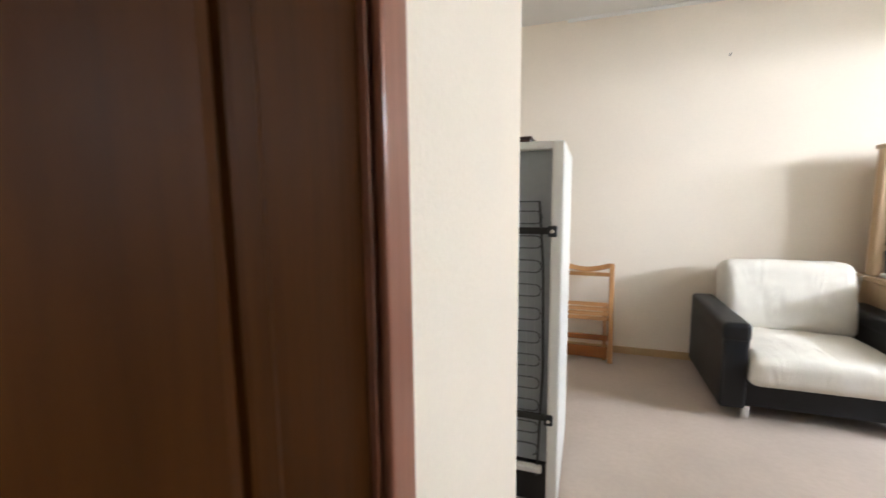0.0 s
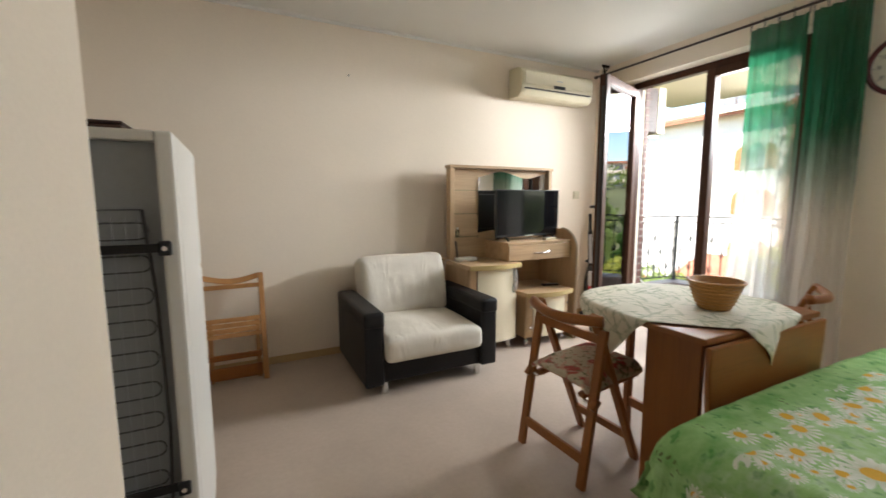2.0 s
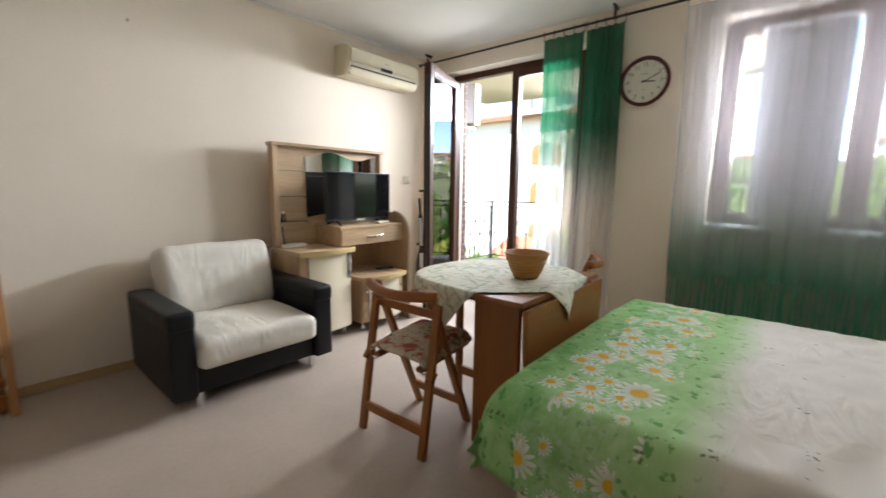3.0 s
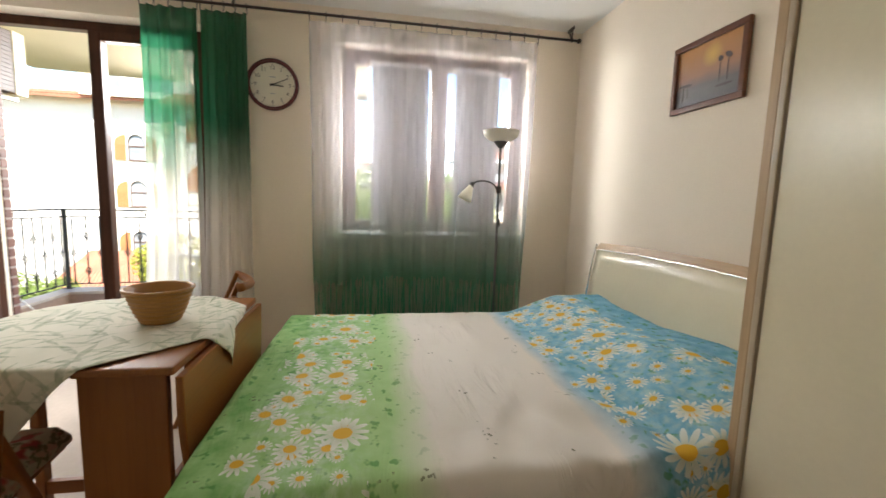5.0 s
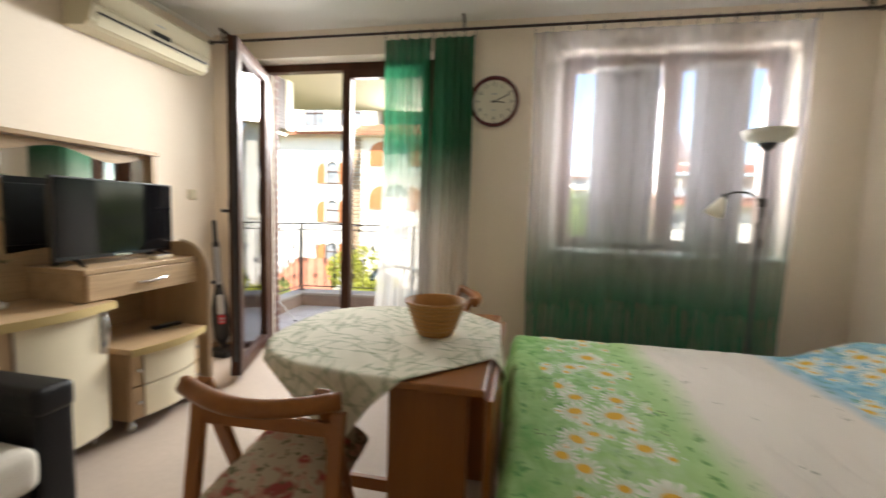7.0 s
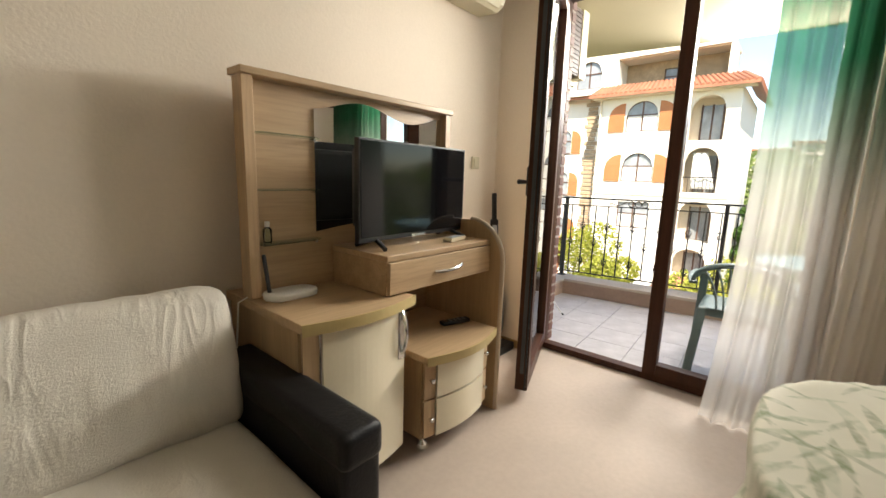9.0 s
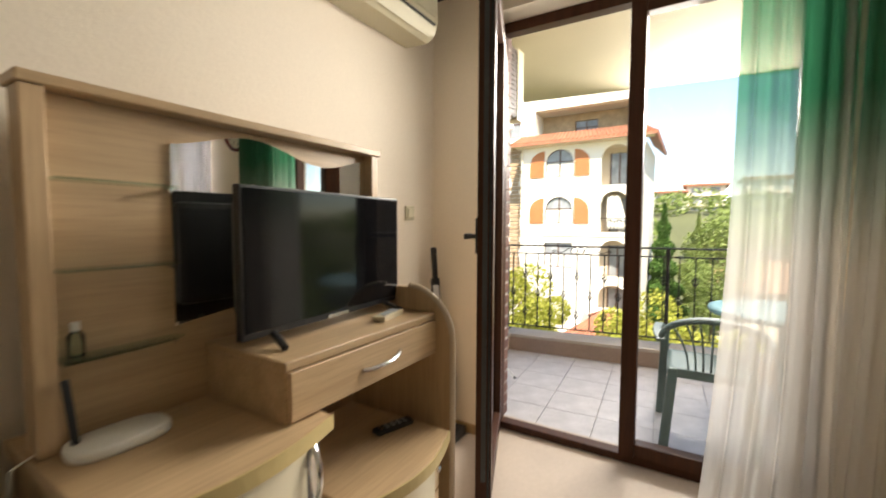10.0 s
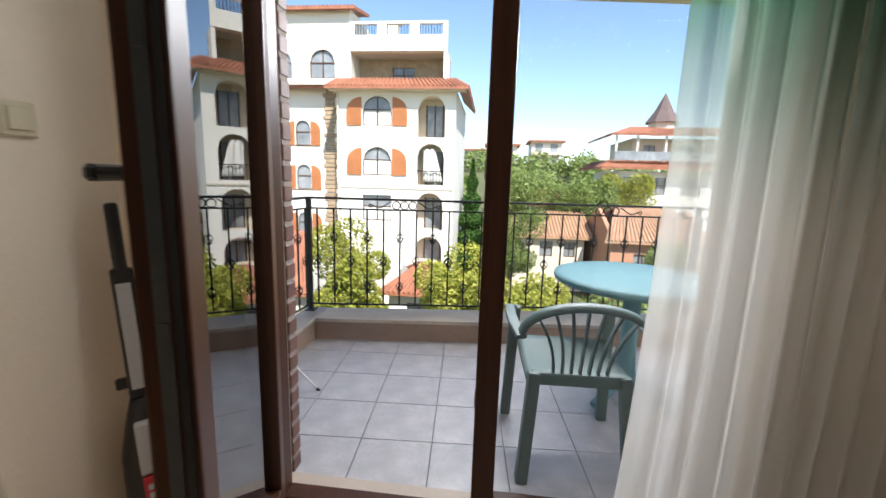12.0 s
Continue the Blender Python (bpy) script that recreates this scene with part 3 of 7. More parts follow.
# ---- television and small things on the dressing table ----
def television():
    t = thing("television", "black flat screen television standing on the desk", "television", (3.92, 4.30, 0.90))
    m = Matrix.Translation((3.918, 4.30, 0.0)) @ Matrix.Rotation(radians(4.0), 4, "Z")
    part("back_case", turned(box(-0.34, 0.34, 0.008, 0.06, 0.99, 1.31, 0.02, seg=2), m), BLACK, t)
    part("bezel", turned(box(-0.363, 0.363, -0.014, 0.012, 0.932, 1.345, 0.004, seg=2), m), BLACK, t)
    part("screen", turned(box(-0.353, 0.353, -0.0165, -0.0135, 0.952, 1.336), m), SCREEN, t, "glossy dark screen")
    part("lower_strip", turned(box(-0.05, 0.05, -0.017, -0.013, 0.934, 0.945), m), CHROME, t)
    for s in (-1, 1):
        b = bar((s * 0.26, 0.0, 0.94), (s * 0.285, -0.085, 0.907), 0.016, 0.016, bevel=0.004)
        bar((s * 0.26, 0.01, 0.94), (s * 0.285, 0.095, 0.907), 0.016, 0.016, bevel=0.004, bm=b)
        part("stand_leg", turned(b, m), BLACK, t)


SCREEN = plain("screen_glass", (0.006, 0.006, 0.007), 0.08, 0.0, 0.4)
television()

r = thing("router", "white wireless router on the cabinet top", "router", (3.33, 4.38, 0.738))
b = slab([(3.33 + 0.10 * math.copysign(abs(math.cos(a)) ** 0.7, math.cos(a)), 4.385 + 0.062 * math.copysign(abs(math.sin(a)) ** 0.7, math.sin(a))) for a in [2 * math.pi * i / 28 for i in range(28)]], 0.738, 0.764, 0.008)
part("case", b, WHITE, r, "", True)
part("antenna", bar((3.255, 4.40, 0.757), (3.245, 4.415, 0.905), 0.014, 0.012, bevel=0.004), BLACK, r, "black upright antenna")
part("cable", tube([(3.25, 4.44, 0.748), (3.215, 4.47, 0.745), (3.165, 4.46, 0.73), (3.15, 4.45, 0.60), (3.155, 4.50, 0.42), (3.17, 4.60, 0.30)], 0.0035, seg=6), WHITE, r)

r = thing("remote_control", "cream air conditioner remote control on the desk", "remote control", (4.10, 4.20, 0.90))
part("case", turned(box(-0.075, 0.075, -0.025, 0.025, 0, 0.02, 0.005, seg=2), pose(4.10, 4.215, 0.90, 0, 0, 12)), CREAM, r)
part("display", turned(box(0.02, 0.06, -0.017, 0.017, 0.0201, 0.0215), pose(4.10, 4.215, 0.90, 0, 0, 12)), GREYBACK, r)
for i in range(3):
    part("button", turned(box(-0.055 + 0.022 * i, -0.042 + 0.022 * i, -0.014, 0.014, 0.0201, 0.0225), pose(4.10, 4.215, 0.90, 0, 0, 12)), GREYBACK, r)
r = thing("remote_control", "black television remote control on the drawer unit", "remote control", (4.13, 4.20, 0.475))
m = pose(4.12, 4.21, 0.475, 0, 0, -18)
part("case", turned(box(-0.08, 0.08, -0.022, 0.022, 0, 0.018, 0.005, seg=2), m), BLACK, r)
for i in range(5):
    for j in range(2):
        part("button", turned(box(-0.062 + 0.026 * i, -0.05 + 0.026 * i, -0.014 + 0.016 * j, -0.004 + 0.016 * j, 0.018, 0.0205), m), GREYBACK if i else CHROME, r)
g = thing("small_bottle", "small clear glass bottle on the lowest glass shelf", "bottle", (3.275, 4.44, 0.942))
part("body", lathe([(0.013, 0), (0.016, 0.004), (0.016, 0.05), (0.008, 0.06)], (3.275, 4.44, 0.942), 16), SHELFGLASS, g, "", True)
part("cap", lathe([(0.009, 0.061), (0.009, 0.08)], (3.275, 4.44, 0.942), 12), WHITE, g)


# ---- air conditioner ----
def air_conditioner():
    a = thing("air_conditioner", "cream wall-mounted split air conditioner", "air conditioner", (4.4, 4.6, 2.18))
    prof = [(4.638, 2.175), (4.50, 2.170), (4.455, 2.20), (4.435, 2.26), (4.437, 2.38), (4.462, 2.42), (4.52, 2.436), (4.638, 2.436)]
    b = slab(prof, 4.0, 4.865, 0.008)
    part("case", turned(b, Matrix(((0, 0, 1, 0), (1, 0, 0, 0), (0, 1, 0, 0), (0, 0, 0, 1)))), CREAM2, a)
    part("front_panel", box(4.028, 4.835, 4.426, 4.437, 2.275, 2.395, 0.004), CREAM2, a)
    part("air_slot", box(4.034, 4.835, 4.434, 4.452, 2.238, 2.248), BLACK, a)
    part("flap", turned(box(4.034, 4.835, -0.03, 0.03, -0.004, 0.004, 0.002), pose(0, 4.455, 2.207, -55)), CREAM2, a)
    part("air_slot", turned(box(4.044, 4.825, -0.006, 0.006, -0.006, 0.006), pose(0, 4.445, 2.229, -55)), BLACK, a)
    part("display", box(4.36, 4.50, 4.421, 4.427, 2.262, 2.292, 0.003), BLACK, a, "small dark display window")
    part("badge", box(4.40, 4.46, 4.424, 4.427, 2.33, 2.338), GREYBACK, a)
    a.location.x -= 0.075
    a.location.z += 0.02
    for x in (4.005, 4.862):
        part("end_seam", box(x - 0.001, x + 0.003, 4.46, 4.63, 2.30, 2.304), GREYBACK, a)


CREAM2 = surface("aged_cream_plastic", (0.66, 0.60, 0.43), 0.4, vary=0.06, big=3, fine=70, bump=0.02)
air_conditioner()

s = thing("light_switch", "cream light switch on the wall", "switch", (4.765, YW, 1.305))
part("plate", box(4.770, 4.850, YW - 0.012, YW, 1.265, 1.345, 0.004), CREAM2, s)
part("rocker", box(4.783, 4.837, YW - 0.018, YW - 0.011, 1.278, 1.332, 0.003), CREAM2, s)


nail = thing("nail", "small dark steel nail in the wall", "nail", (2.41, YW, 2.215))
part("shaft", rod((2.41, YW - 0.022, 2.219), (2.41, YW + 0.002, 2.213), 0.0022, seg=6), DARKGREY, nail)
part("head", rod((2.41, YW - 0.024, 2.2195), (2.41, YW - 0.021, 2.219), 0.0055, seg=10), DARKGREY, nail)


# ---- upright vacuum cleaner in the corner ----
def vacuum():
    v = thing("vacuum_cleaner", "black and grey upright stick vacuum cleaner", "vacuum cleaner", (4.93, 4.55, 0))
    m = Matrix.Translation((4.955, 4.50, 0)) @ Matrix.Rotation(radians(-3.5), 4, "X") @ Matrix.Rotation(radians(-45), 4, "Z")
    part("grip", turned(rounded(-0.016, 0.016, -0.018, 0.018, 0.92, 1.11, 0.012), m), BLACK, v, "", True)
    part("shaft", turned(rounded(-0.026, 0.026, -0.018, 0.018, 0.55, 0.93, 0.01), m), BLACK, v)
    part("shaft_insert", turned(box(-0.017, 0.017, -0.0215, -0.017, 0.58, 0.89, 0.002), m), GREYPLASTIC, v, "light grey insert")
    part("cord_hook", turned(box(-0.052, -0.02, -0.012, 0.012, 0.585, 0.615, 0.004), m), BLACK, v)
    part("body", turned(lathe([(0.03, 0.08), (0.058, 0.14), (0.07, 0.26), (0.066, 0.38), (0.045, 0.48), (0.026, 0.55)], (0, 0, 0), 24), m), BLACK, v, "", True)
    part("dust_window", turned(box(-0.026, 0.026, -0.076, -0.05, 0.34, 0.50, 0.006), m), GREYPLASTIC, v, "grey dust container window")
    part("red_badge", turned(box(-0.024, 0.024, -0.078, -0.06, 0.26, 0.335, 0.003), m), REDPLASTIC, v, "red badge panel")
    for z in (0.272, 0.298):
        part("badge_bar", turned(box(-0.014, 0.014, -0.0805, -0.076, z, z + 0.016), m), GREYPLASTIC, v)
    part("head", box(4.84, 5.03, 4.38, 4.56, 0.0, 0.055, 0.012, seg=2), BLACK, v)
    part("neck", rod((4.94, 4.48, 0.04), (4.95, 4.495, 0.11), 0.022), BLACK, v)


GREYPLASTIC = surface("light_grey_plastic", (0.42, 0.43, 0.44), 0.35, vary=0.06, big=4, fine=60, bump=0.01)
REDPLASTIC = plain("red_plastic", (0.45, 0.02, 0.035), 0.3)
vacuum()


# ---- bed ----
def sep(n, l, vec):
    s = n.new("ShaderNodeSeparateXYZ")
    l.new(vec, s.inputs[0])
    return s.outputs


def daisies(n, l, x, y, size, seed, keep, petals=11.0, big=0.42):
    """Masks for petals and hearts of daisies strewn over a plane: x and y are sockets in metres."""
    cb = n.new("ShaderNodeCombineXYZ")
    l.new(calc(n, l, "ADD", calc(n, l, "DIVIDE", x, size), seed), cb.inputs[0])
    l.new(calc(n, l, "ADD", calc(n, l, "DIVIDE", y, size), seed * 0.37), cb.inputs[1])
    vo = n.new("ShaderNodeTexVoronoi")
    vo.voronoi_dimensions, vo.inputs["Randomness"].default_value, vo.inputs["Scale"].default_value = "2D", 0.55, 1.0
    l.new(cb.outputs[0], vo.inputs["Vector"])
    d = n.new("ShaderNodeVectorMath")
    d.operation = "SUBTRACT"
    l.new(cb.outputs[0], d.inputs[0]), l.new(vo.outputs["Position"], d.inputs[1])
    dx, dy, _ = sep(n, l, d.outputs[0])
    ang = calc(n, l, "ARCTAN2", dy, dx)
    rad = vo.outputs["Distance"]
    rnd = sep(n, l, vo.outputs["Color"])
    turn = calc(n, l, "MULTIPLY", rnd[1], 6.28)
    wave = calc(n, l, "ABSOLUTE", calc(n, l, "COSINE", calc(n, l, "MULTIPLY", calc(n, l, "ADD", ang, turn), petals / 2)))
    reach = calc(n, l, "MULTIPLY", calc(n, l, "MULTIPLY_ADD", rnd[2], 0.35, 0.65), big)
    edge = calc(n, l, "MULTIPLY", reach, calc(n, l, "MULTIPLY_ADD", calc(n, l, "POWER", wave, 0.85), 0.70, 0.30))
    there = calc(n, l, "LESS_THAN", rnd[0], keep) if not isinstance(keep, bpy.types.NodeSocket) else calc(n, l, "LESS_THAN", rnd[0], keep)
    petal = calc(n, l, "MULTIPLY", calc(n, l, "LESS_THAN", rad, edge), there)
    heart = calc(n, l, "MULTIPLY", calc(n, l, "LESS_THAN", rad, calc(n, l, "MULTIPLY", reach, 0.34)), there)
    shade = calc(n, l, "DIVIDE", rad, reach)
    return petal, heart, shade


def bedspread():
    """Cotton with a green daisy band at the foot, plain cream in the middle, a blue daisy band at the head."""
    m, n, l, b = node_set("daisy_bedspread")
    tc = n.new("ShaderNodeTexCoord")
    uv = n.new("ShaderNodeUVMap")
    x, y, _ = sep(n, l, uv.outputs[0])
    flat = n.new("ShaderNodeCombineXYZ")
    l.new(x, flat.inputs[0]), l.new(y, flat.inputs[1])
    big = noise_tex(n, l, flat.outputs[0], 3.0, 4)
    mid = noise_tex(n, l, flat.outputs[0], 14.0, 4)
    wob = calc(n, l, "MULTIPLY_ADD", big, 0.12, -0.06)
    yy = calc(n, l, "ADD", y, wob)
    green = ramp(n, l, yy, 1.42, 1.55)
    blue = ramp(n, l, yy, 0.91, 0.79)
    gcol = mixc(n, l, ramp(n, l, mid, 0.3, 0.7), (0.16, 0.40, 0.10), (0.38, 0.62, 0.26))
    gcol = mixc(n, l, calc(n, l, "MULTIPLY", ramp(n, l, big, 0.42, 0.62), 0.55), gcol, (0.40, 0.60, 0.24))
    gcol = mixc(n, l, calc(n, l, "MULTIPLY", ramp(n, l, y, 1.85, 1.5), 0.8), gcol, (0.46, 0.66, 0.30))
    bcol = mixc(n, l, ramp(n, l, mid, 0.3, 0.7), (0.10, 0.33, 0.50), (0.30, 0.58, 0.72))
    c = mixc(n, l, green, (0.76, 0.70, 0.63), gcol)
    c = mixc(n, l, blue, c, bcol)
    # leaves between the flowers
    lv = noise_tex(n, l, flat.outputs[0], 22.0, 2)
    leaf = calc(n, l, "MULTIPLY", ramp(n, l, lv, 0.60, 0.66), calc(n, l, "MAXIMUM", green, blue))
    c = mixc(n, l, calc(n, l, "MULTIPLY", leaf, 0.7), c, (0.06, 0.25, 0.05))
    # density: thick along the middle of both bands
    def band(centre, half):
        return ramp(n, l, calc(n, l, "ABSOLUTE", calc(n, l, "SUBTRACT", yy, centre)), half, half * 0.45)
    dens = calc(n, l, "MAXIMUM", calc(n, l, "MULTIPLY", band(1.80, 0.20), 1.0), calc(n, l, "MULTIPLY", band(0.54, 0.30), 0.95))
    # pale misty petals under the crisp ones
    haze = calc(n, l, "MULTIPLY", dens, ramp(n, l, noise_tex(n, l, flat.outputs[0], 30.0, 3), 0.42, 0.66))
    c = mixc(n, l, calc(n, l, "MULTIPLY", haze, 0.45), c, (0.62, 0.72, 0.55))
    for size, seed, keep in ((0.075, 17.3, 0.42), (0.12, 29.7, 0.42), (0.155, 3.1, 0.5), (0.20, 52.9, 0.36)):
        p, h, s = daisies(n, l, x, y, size, seed, calc(n, l, "MULTIPLY", dens, keep), 13.0, 0.47)
        c = mixc(n, l, calc(n, l, "MULTIPLY", p, 0.9), c, mixc(n, l, ramp(n, l, s, 0.2, 1.0), (0.55, 0.58, 0.42), (0.83, 0.83, 0.78)))
        c = mixc(n, l, h, c, (0.72, 0.42, 0.04))
    # small dark sprigs everywhere
    p, h, s = daisies(n, l, x, y, 0.021, 41.0, 0.55, 2.0, 0.42)
    sp = noise_tex(n, l, flat.outputs[0], 9.0, 1)
    sprig = calc(n, l, "MULTIPLY", p, ramp(n, l, sp, 0.66, 0.70))
    c = mixc(n, l, calc(n, l, "MULTIPLY", sprig, 0.75), c, (0.10, 0.10, 0.04))
    l.new(c, b.inputs["Base Color"])
    b.inputs["Roughness"].default_value, b.inputs["Specular IOR Level"].default_value = 0.75, 0.2
    weave = noise_tex(n, l, flat.outputs[0], 300.0, 2)
    bp = n.new("ShaderNodeBump")
    bp.inputs["Strength"].default_value, bp.inputs["Distance"].default_value = 0.15, 0.003
    # pulled creases run from the middle towards the pillow
    mp = n.new("ShaderNodeMapping")
    mp.inputs["Rotation"].default_value = (0, 0, 0.45)
    mp.inputs["Scale"].default_value = (2.2, 11.0, 1)
    l.new(flat.outputs[0], mp.inputs["Vector"])
    cr = n.new("ShaderNodeTexNoise")
    cr.inputs["Scale"].default_value, cr.inputs["Detail"].default_value, cr.inputs["Distortion"].default_value = 1.0, 3.0, 1.1
    l.new(mp.outputs[0], cr.inputs["Vector"])
    ridge = calc(n, l, "SUBTRACT", 1.0, calc(n, l, "MULTIPLY", calc(n, l, "ABSOLUTE", calc(n, l, "SUBTRACT", cr.outputs["Fac"], 0.5)), 5.0))
    ridge = calc(n, l, "MAXIMUM", ridge, 0.0)
    ridge = calc(n, l, "MULTIPLY", ridge, ramp(n, l, noise_tex(n, l, flat.outputs[0], 2.6, 2), 0.45, 0.62))
    bw = n.new("ShaderNodeBump")
    bw.inputs["Strength"].default_value, bw.inputs["Distance"].default_value = 0.6, 0.012
    l.new(ridge, bw.inputs["Height"])
    l.new(bw.outputs["Normal"], bp.inputs["Normal"])
    l.new(weave, bp.inputs["Height"]), l.new(bp.outputs["Normal"], b.inputs["Normal"])
    return m


BX0, BX1, BY0, BY1 = 2.82, 4.36, 0.14, 2.09


def bed_height(x, y):
    h = 0.545 + 0.012 * math.sin((x - BX0) * 2.2)
    p = max(0.0, min(1.0, (0.80 - y) / 0.42))
    h += 0.115 * (p * p * (3 - 2 * p)) * (0.82 + 0.18 * math.cos((x - 3.2) * 5.0))
    for k, (a, f, g) in enumerate(((0.003, 4.0, 10.0), (0.0035, 9.0, 24.0))):
        h += a * noise.noise(Vector((x * f, y * g + x * 6, 3.1 * k)))
    diag = math.sin(26 * (y - 0.35 * (x - 2.8)) + 3 * noise.noise(Vector((x * 3, y * 3, 7))))
    h += 0.004 * math.sin(38 * (y + 0.5 * (x - 2.8)) + 4 * noise.noise(Vector((x * 2, y * 4, 9)))) * max(0.0, noise.noise(Vector((x * 2.5, y * 2.5, 4))) + 0.25)
    h += 0.015 * diag * math.exp(-((x - 2.98) / 0.36) ** 2) * math.exp(-((y - 0.85) / 0.36) ** 2)
    h += 0.010 * max(0.0, math.sin(34 * (y - 0.12 * (x - 4.3)) + 2 * noise.noise(Vector((x * 2, y * 2, 2))))) * math.exp(-((x - 4.1) / 0.3) ** 2) * math.exp(-((y - 1.2) / 0.22) ** 2)
    return h


def bed():
    d = thing("bed", "double bed with a cream curved headboard", "bed", (3.58, 1.1, 0))
    part("base", box(BX0 + 0.03, BX1 - 0.03, BY0, BY1 - 0.04, 0.08, 0.30, 0.01), CREAM, d)
    part("mattress", box(BX0 + 0.01, BX1 - 0.01, BY0, BY1 - 0.02, 0.305, 0.515, 0.03, seg=3), SOFAWHITE, d)
    for x in (BX0 + 0.1, BX1 - 0.1):
        for y in (BY0 + 0.1, BY1 - 0.15):
            part("leg", rod((x, y, 0), (x, y, 0.085), 0.03), OAKV, d)
    hx0, hx1 = 2.82, 4.475
    prof = lambda x: 0.948 + 0.022 * math.sin(math.pi * (x - hx0) / (hx1 - hx0))
    def face(u, v):
        x = hx0 + (hx1 - hx0) * u
        z = 0.2 + (prof(x) - 0.2) * v
        return (x, 0.145 - 0.075 * (v ** 2.2), z)
    part("headboard", sheet(24, 10, face, 0.022), CREAM, d, "cream lacquered headboard", True)
    def cap(u, v):
        x = hx0 - 0.01 + (hx1 - hx0 + 0.02) * u
        return (x, 0.078 - 0.03 * v, prof(x) + 0.003 + 0.042 * v)
    part("headboard_cap", sheet(24, 3, cap, 0.03), OAK, d, "grey oak top strip")
    part("metal_strip", tube([(hx0 + (hx1 - hx0) * i / 20, 0.074, prof(hx0 + (hx1 - hx0) * i / 20)) for i in range(21)], 0.005, seg=6), CHROME, d)
    part("metal_edge", tube([(hx1 + 0.004, 0.152 - 0.075 * ((i / 10) ** 2.2), 0.2 + 0.785 * i / 10) for i in range(11)], 0.007, seg=6), CHROME, d)
    # the spread: arc length runs on over the edges
    drop_side, drop_foot, r = 0.30, 0.27, 0.045
    us, vs = 90, 110
    lx, ly = BX1 - BX0, BY1 - BY0
    b = bmesh.new()
    uvl = b.loops.layers.uv.new("UVMap")
    def bend(s, lo, hi):
        """Place along an axis and drop for an arc length s that may run past lo or hi."""
        if lo <= s <= hi:
            return s, 0.0
        e = (s - hi) if s > hi else (lo - s)
        out = r * (1 - math.exp(-e / r)) * 0.8
        return (hi + out if s > hi else lo - out), max(0.0, e - out * 0.55)
    grid = {}
    for i in range(us + 1):
        for j in range(vs + 1):
            sx = BX0 - drop_side + (lx + 2 * drop_side) * i / us
            sy = BY0 - 0.02 + (ly + drop_foot + 0.02) * j / vs
            x, dx = bend(sx, BX0, BX1)
            y, dy = bend(sy, BY0 - 0.05, BY1)
            dz = max(dx, dy) + 0.3 * min(dx, dy)
            z = bed_height(min(max(x, BX0), BX1), min(y, BY1)) - dz
            if dx > 0:
                w = 0.014 * math.sin(sy * 17 + 2 * noise.noise(Vector((sy * 2, i, 0)))) * min(1, dx / 0.15)
                loose = 0.07 * min(1.0, max(0.0, (sy - 0.75) / 1.2)) * (1 - min(1.0, dy / 0.12)) if sx < BX0 else 0.0
                x += (w + 0.02 * dx / 0.3 + loose * min(1.0, dx / 0.06)) * (1 if sx > BX1 else -1)
            if dy > 0:
                w = 0.007 * math.sin(sx * 15 + 1.5 * noise.noise(Vector((sx * 2, 5, 0)))) * min(1, dy / 0.15)
                y += w + 0.008 * dy / 0.27
            if dx > 0 and dy > 0:
                x += (0.05 if sx > BX1 else -0.03) * min(dx, dy) / 0.27
                y += 0.03 * min(dx, dy) / 0.27
            z = max(z, 0.225)
            grid[i, j] = (b.verts.new((x, y, z)), (sx, sy))
    for i in range(us):
        for j in range(vs):
            q = [grid[a] for a in ((i, j), (i + 1, j), (i + 1, j + 1), (i, j + 1))]
            f = b.faces.new([k[0] for k in q])
            for lp, k in zip(f.loops, q):
                lp[uvl].uv = k[1]
    bmesh.ops.recalc_face_normals(b, faces=b.faces)
    bmesh.ops.solidify(b, geom=list(b.faces), thickness=0.004)
    solid("bedspread", b, bedspread(), "green, cream and blue cotton bedspread with daisies", "bedspread", smooth=True)


bed()


# ---- wardrobe ----
w = thing("wardrobe", "cream wardrobe with oak trimmed side", "wardrobe", (2.25, 0.3, 0))
part("carcass", box(1.72, 2.775, 0.005, 0.575, 0.0, 2.35, 0.002), OAKV, w)
part("side_panel", box(2.777, 2.808, 0.004, 0.60, 0.0, 2.36, 0.003), OAKV, w, "grey oak side panel")
part("top_board", box(1.70, 2.811, 0.004, 0.61, 2.362, 2.39, 0.003), OAKV, w)
for x0, x1 in ((1.725, 2.222), (2.228, 2.752)):
    d = part("door", box(x0, x1, 0.577, 0.597, 0.08, 2.345, 0.003), CREAM, w, "plain cream lacquered door")
    part("handle", grip((x0 + (0.44 if x0 < 2 else 0.05), 0.597, 0.95), (x0 + (0.44 if x0 < 2 else 0.05), 0.597, 1.15), -0.03, 0.006), CHROME, d)
part("metal_strip", box(2.755, 2.774, 0.577, 0.604, 0.08, 2.345, 0.004, seg=2), OAKPALE, w, "pale vertical edge strip")


# ---- gate-leg table, cloth and bowl ----
TX0, TX1, TYF, TYE = 3.06, 3.90, 2.43, 2.96


def table_rim(inset=0.0):
    cx, rx, ry = (TX0 + TX1) / 2, (TX1 - TX0) / 2 - inset, TYE - TYF - inset
    out = []
    for i in range(33):
        a = math.pi * i / 32
        out.append((cx + rx * math.copysign(abs(math.cos(a)) ** 0.72, math.cos(a)), TYF + 0.004 + ry * abs(math.sin(a)) ** 0.72))
    return out


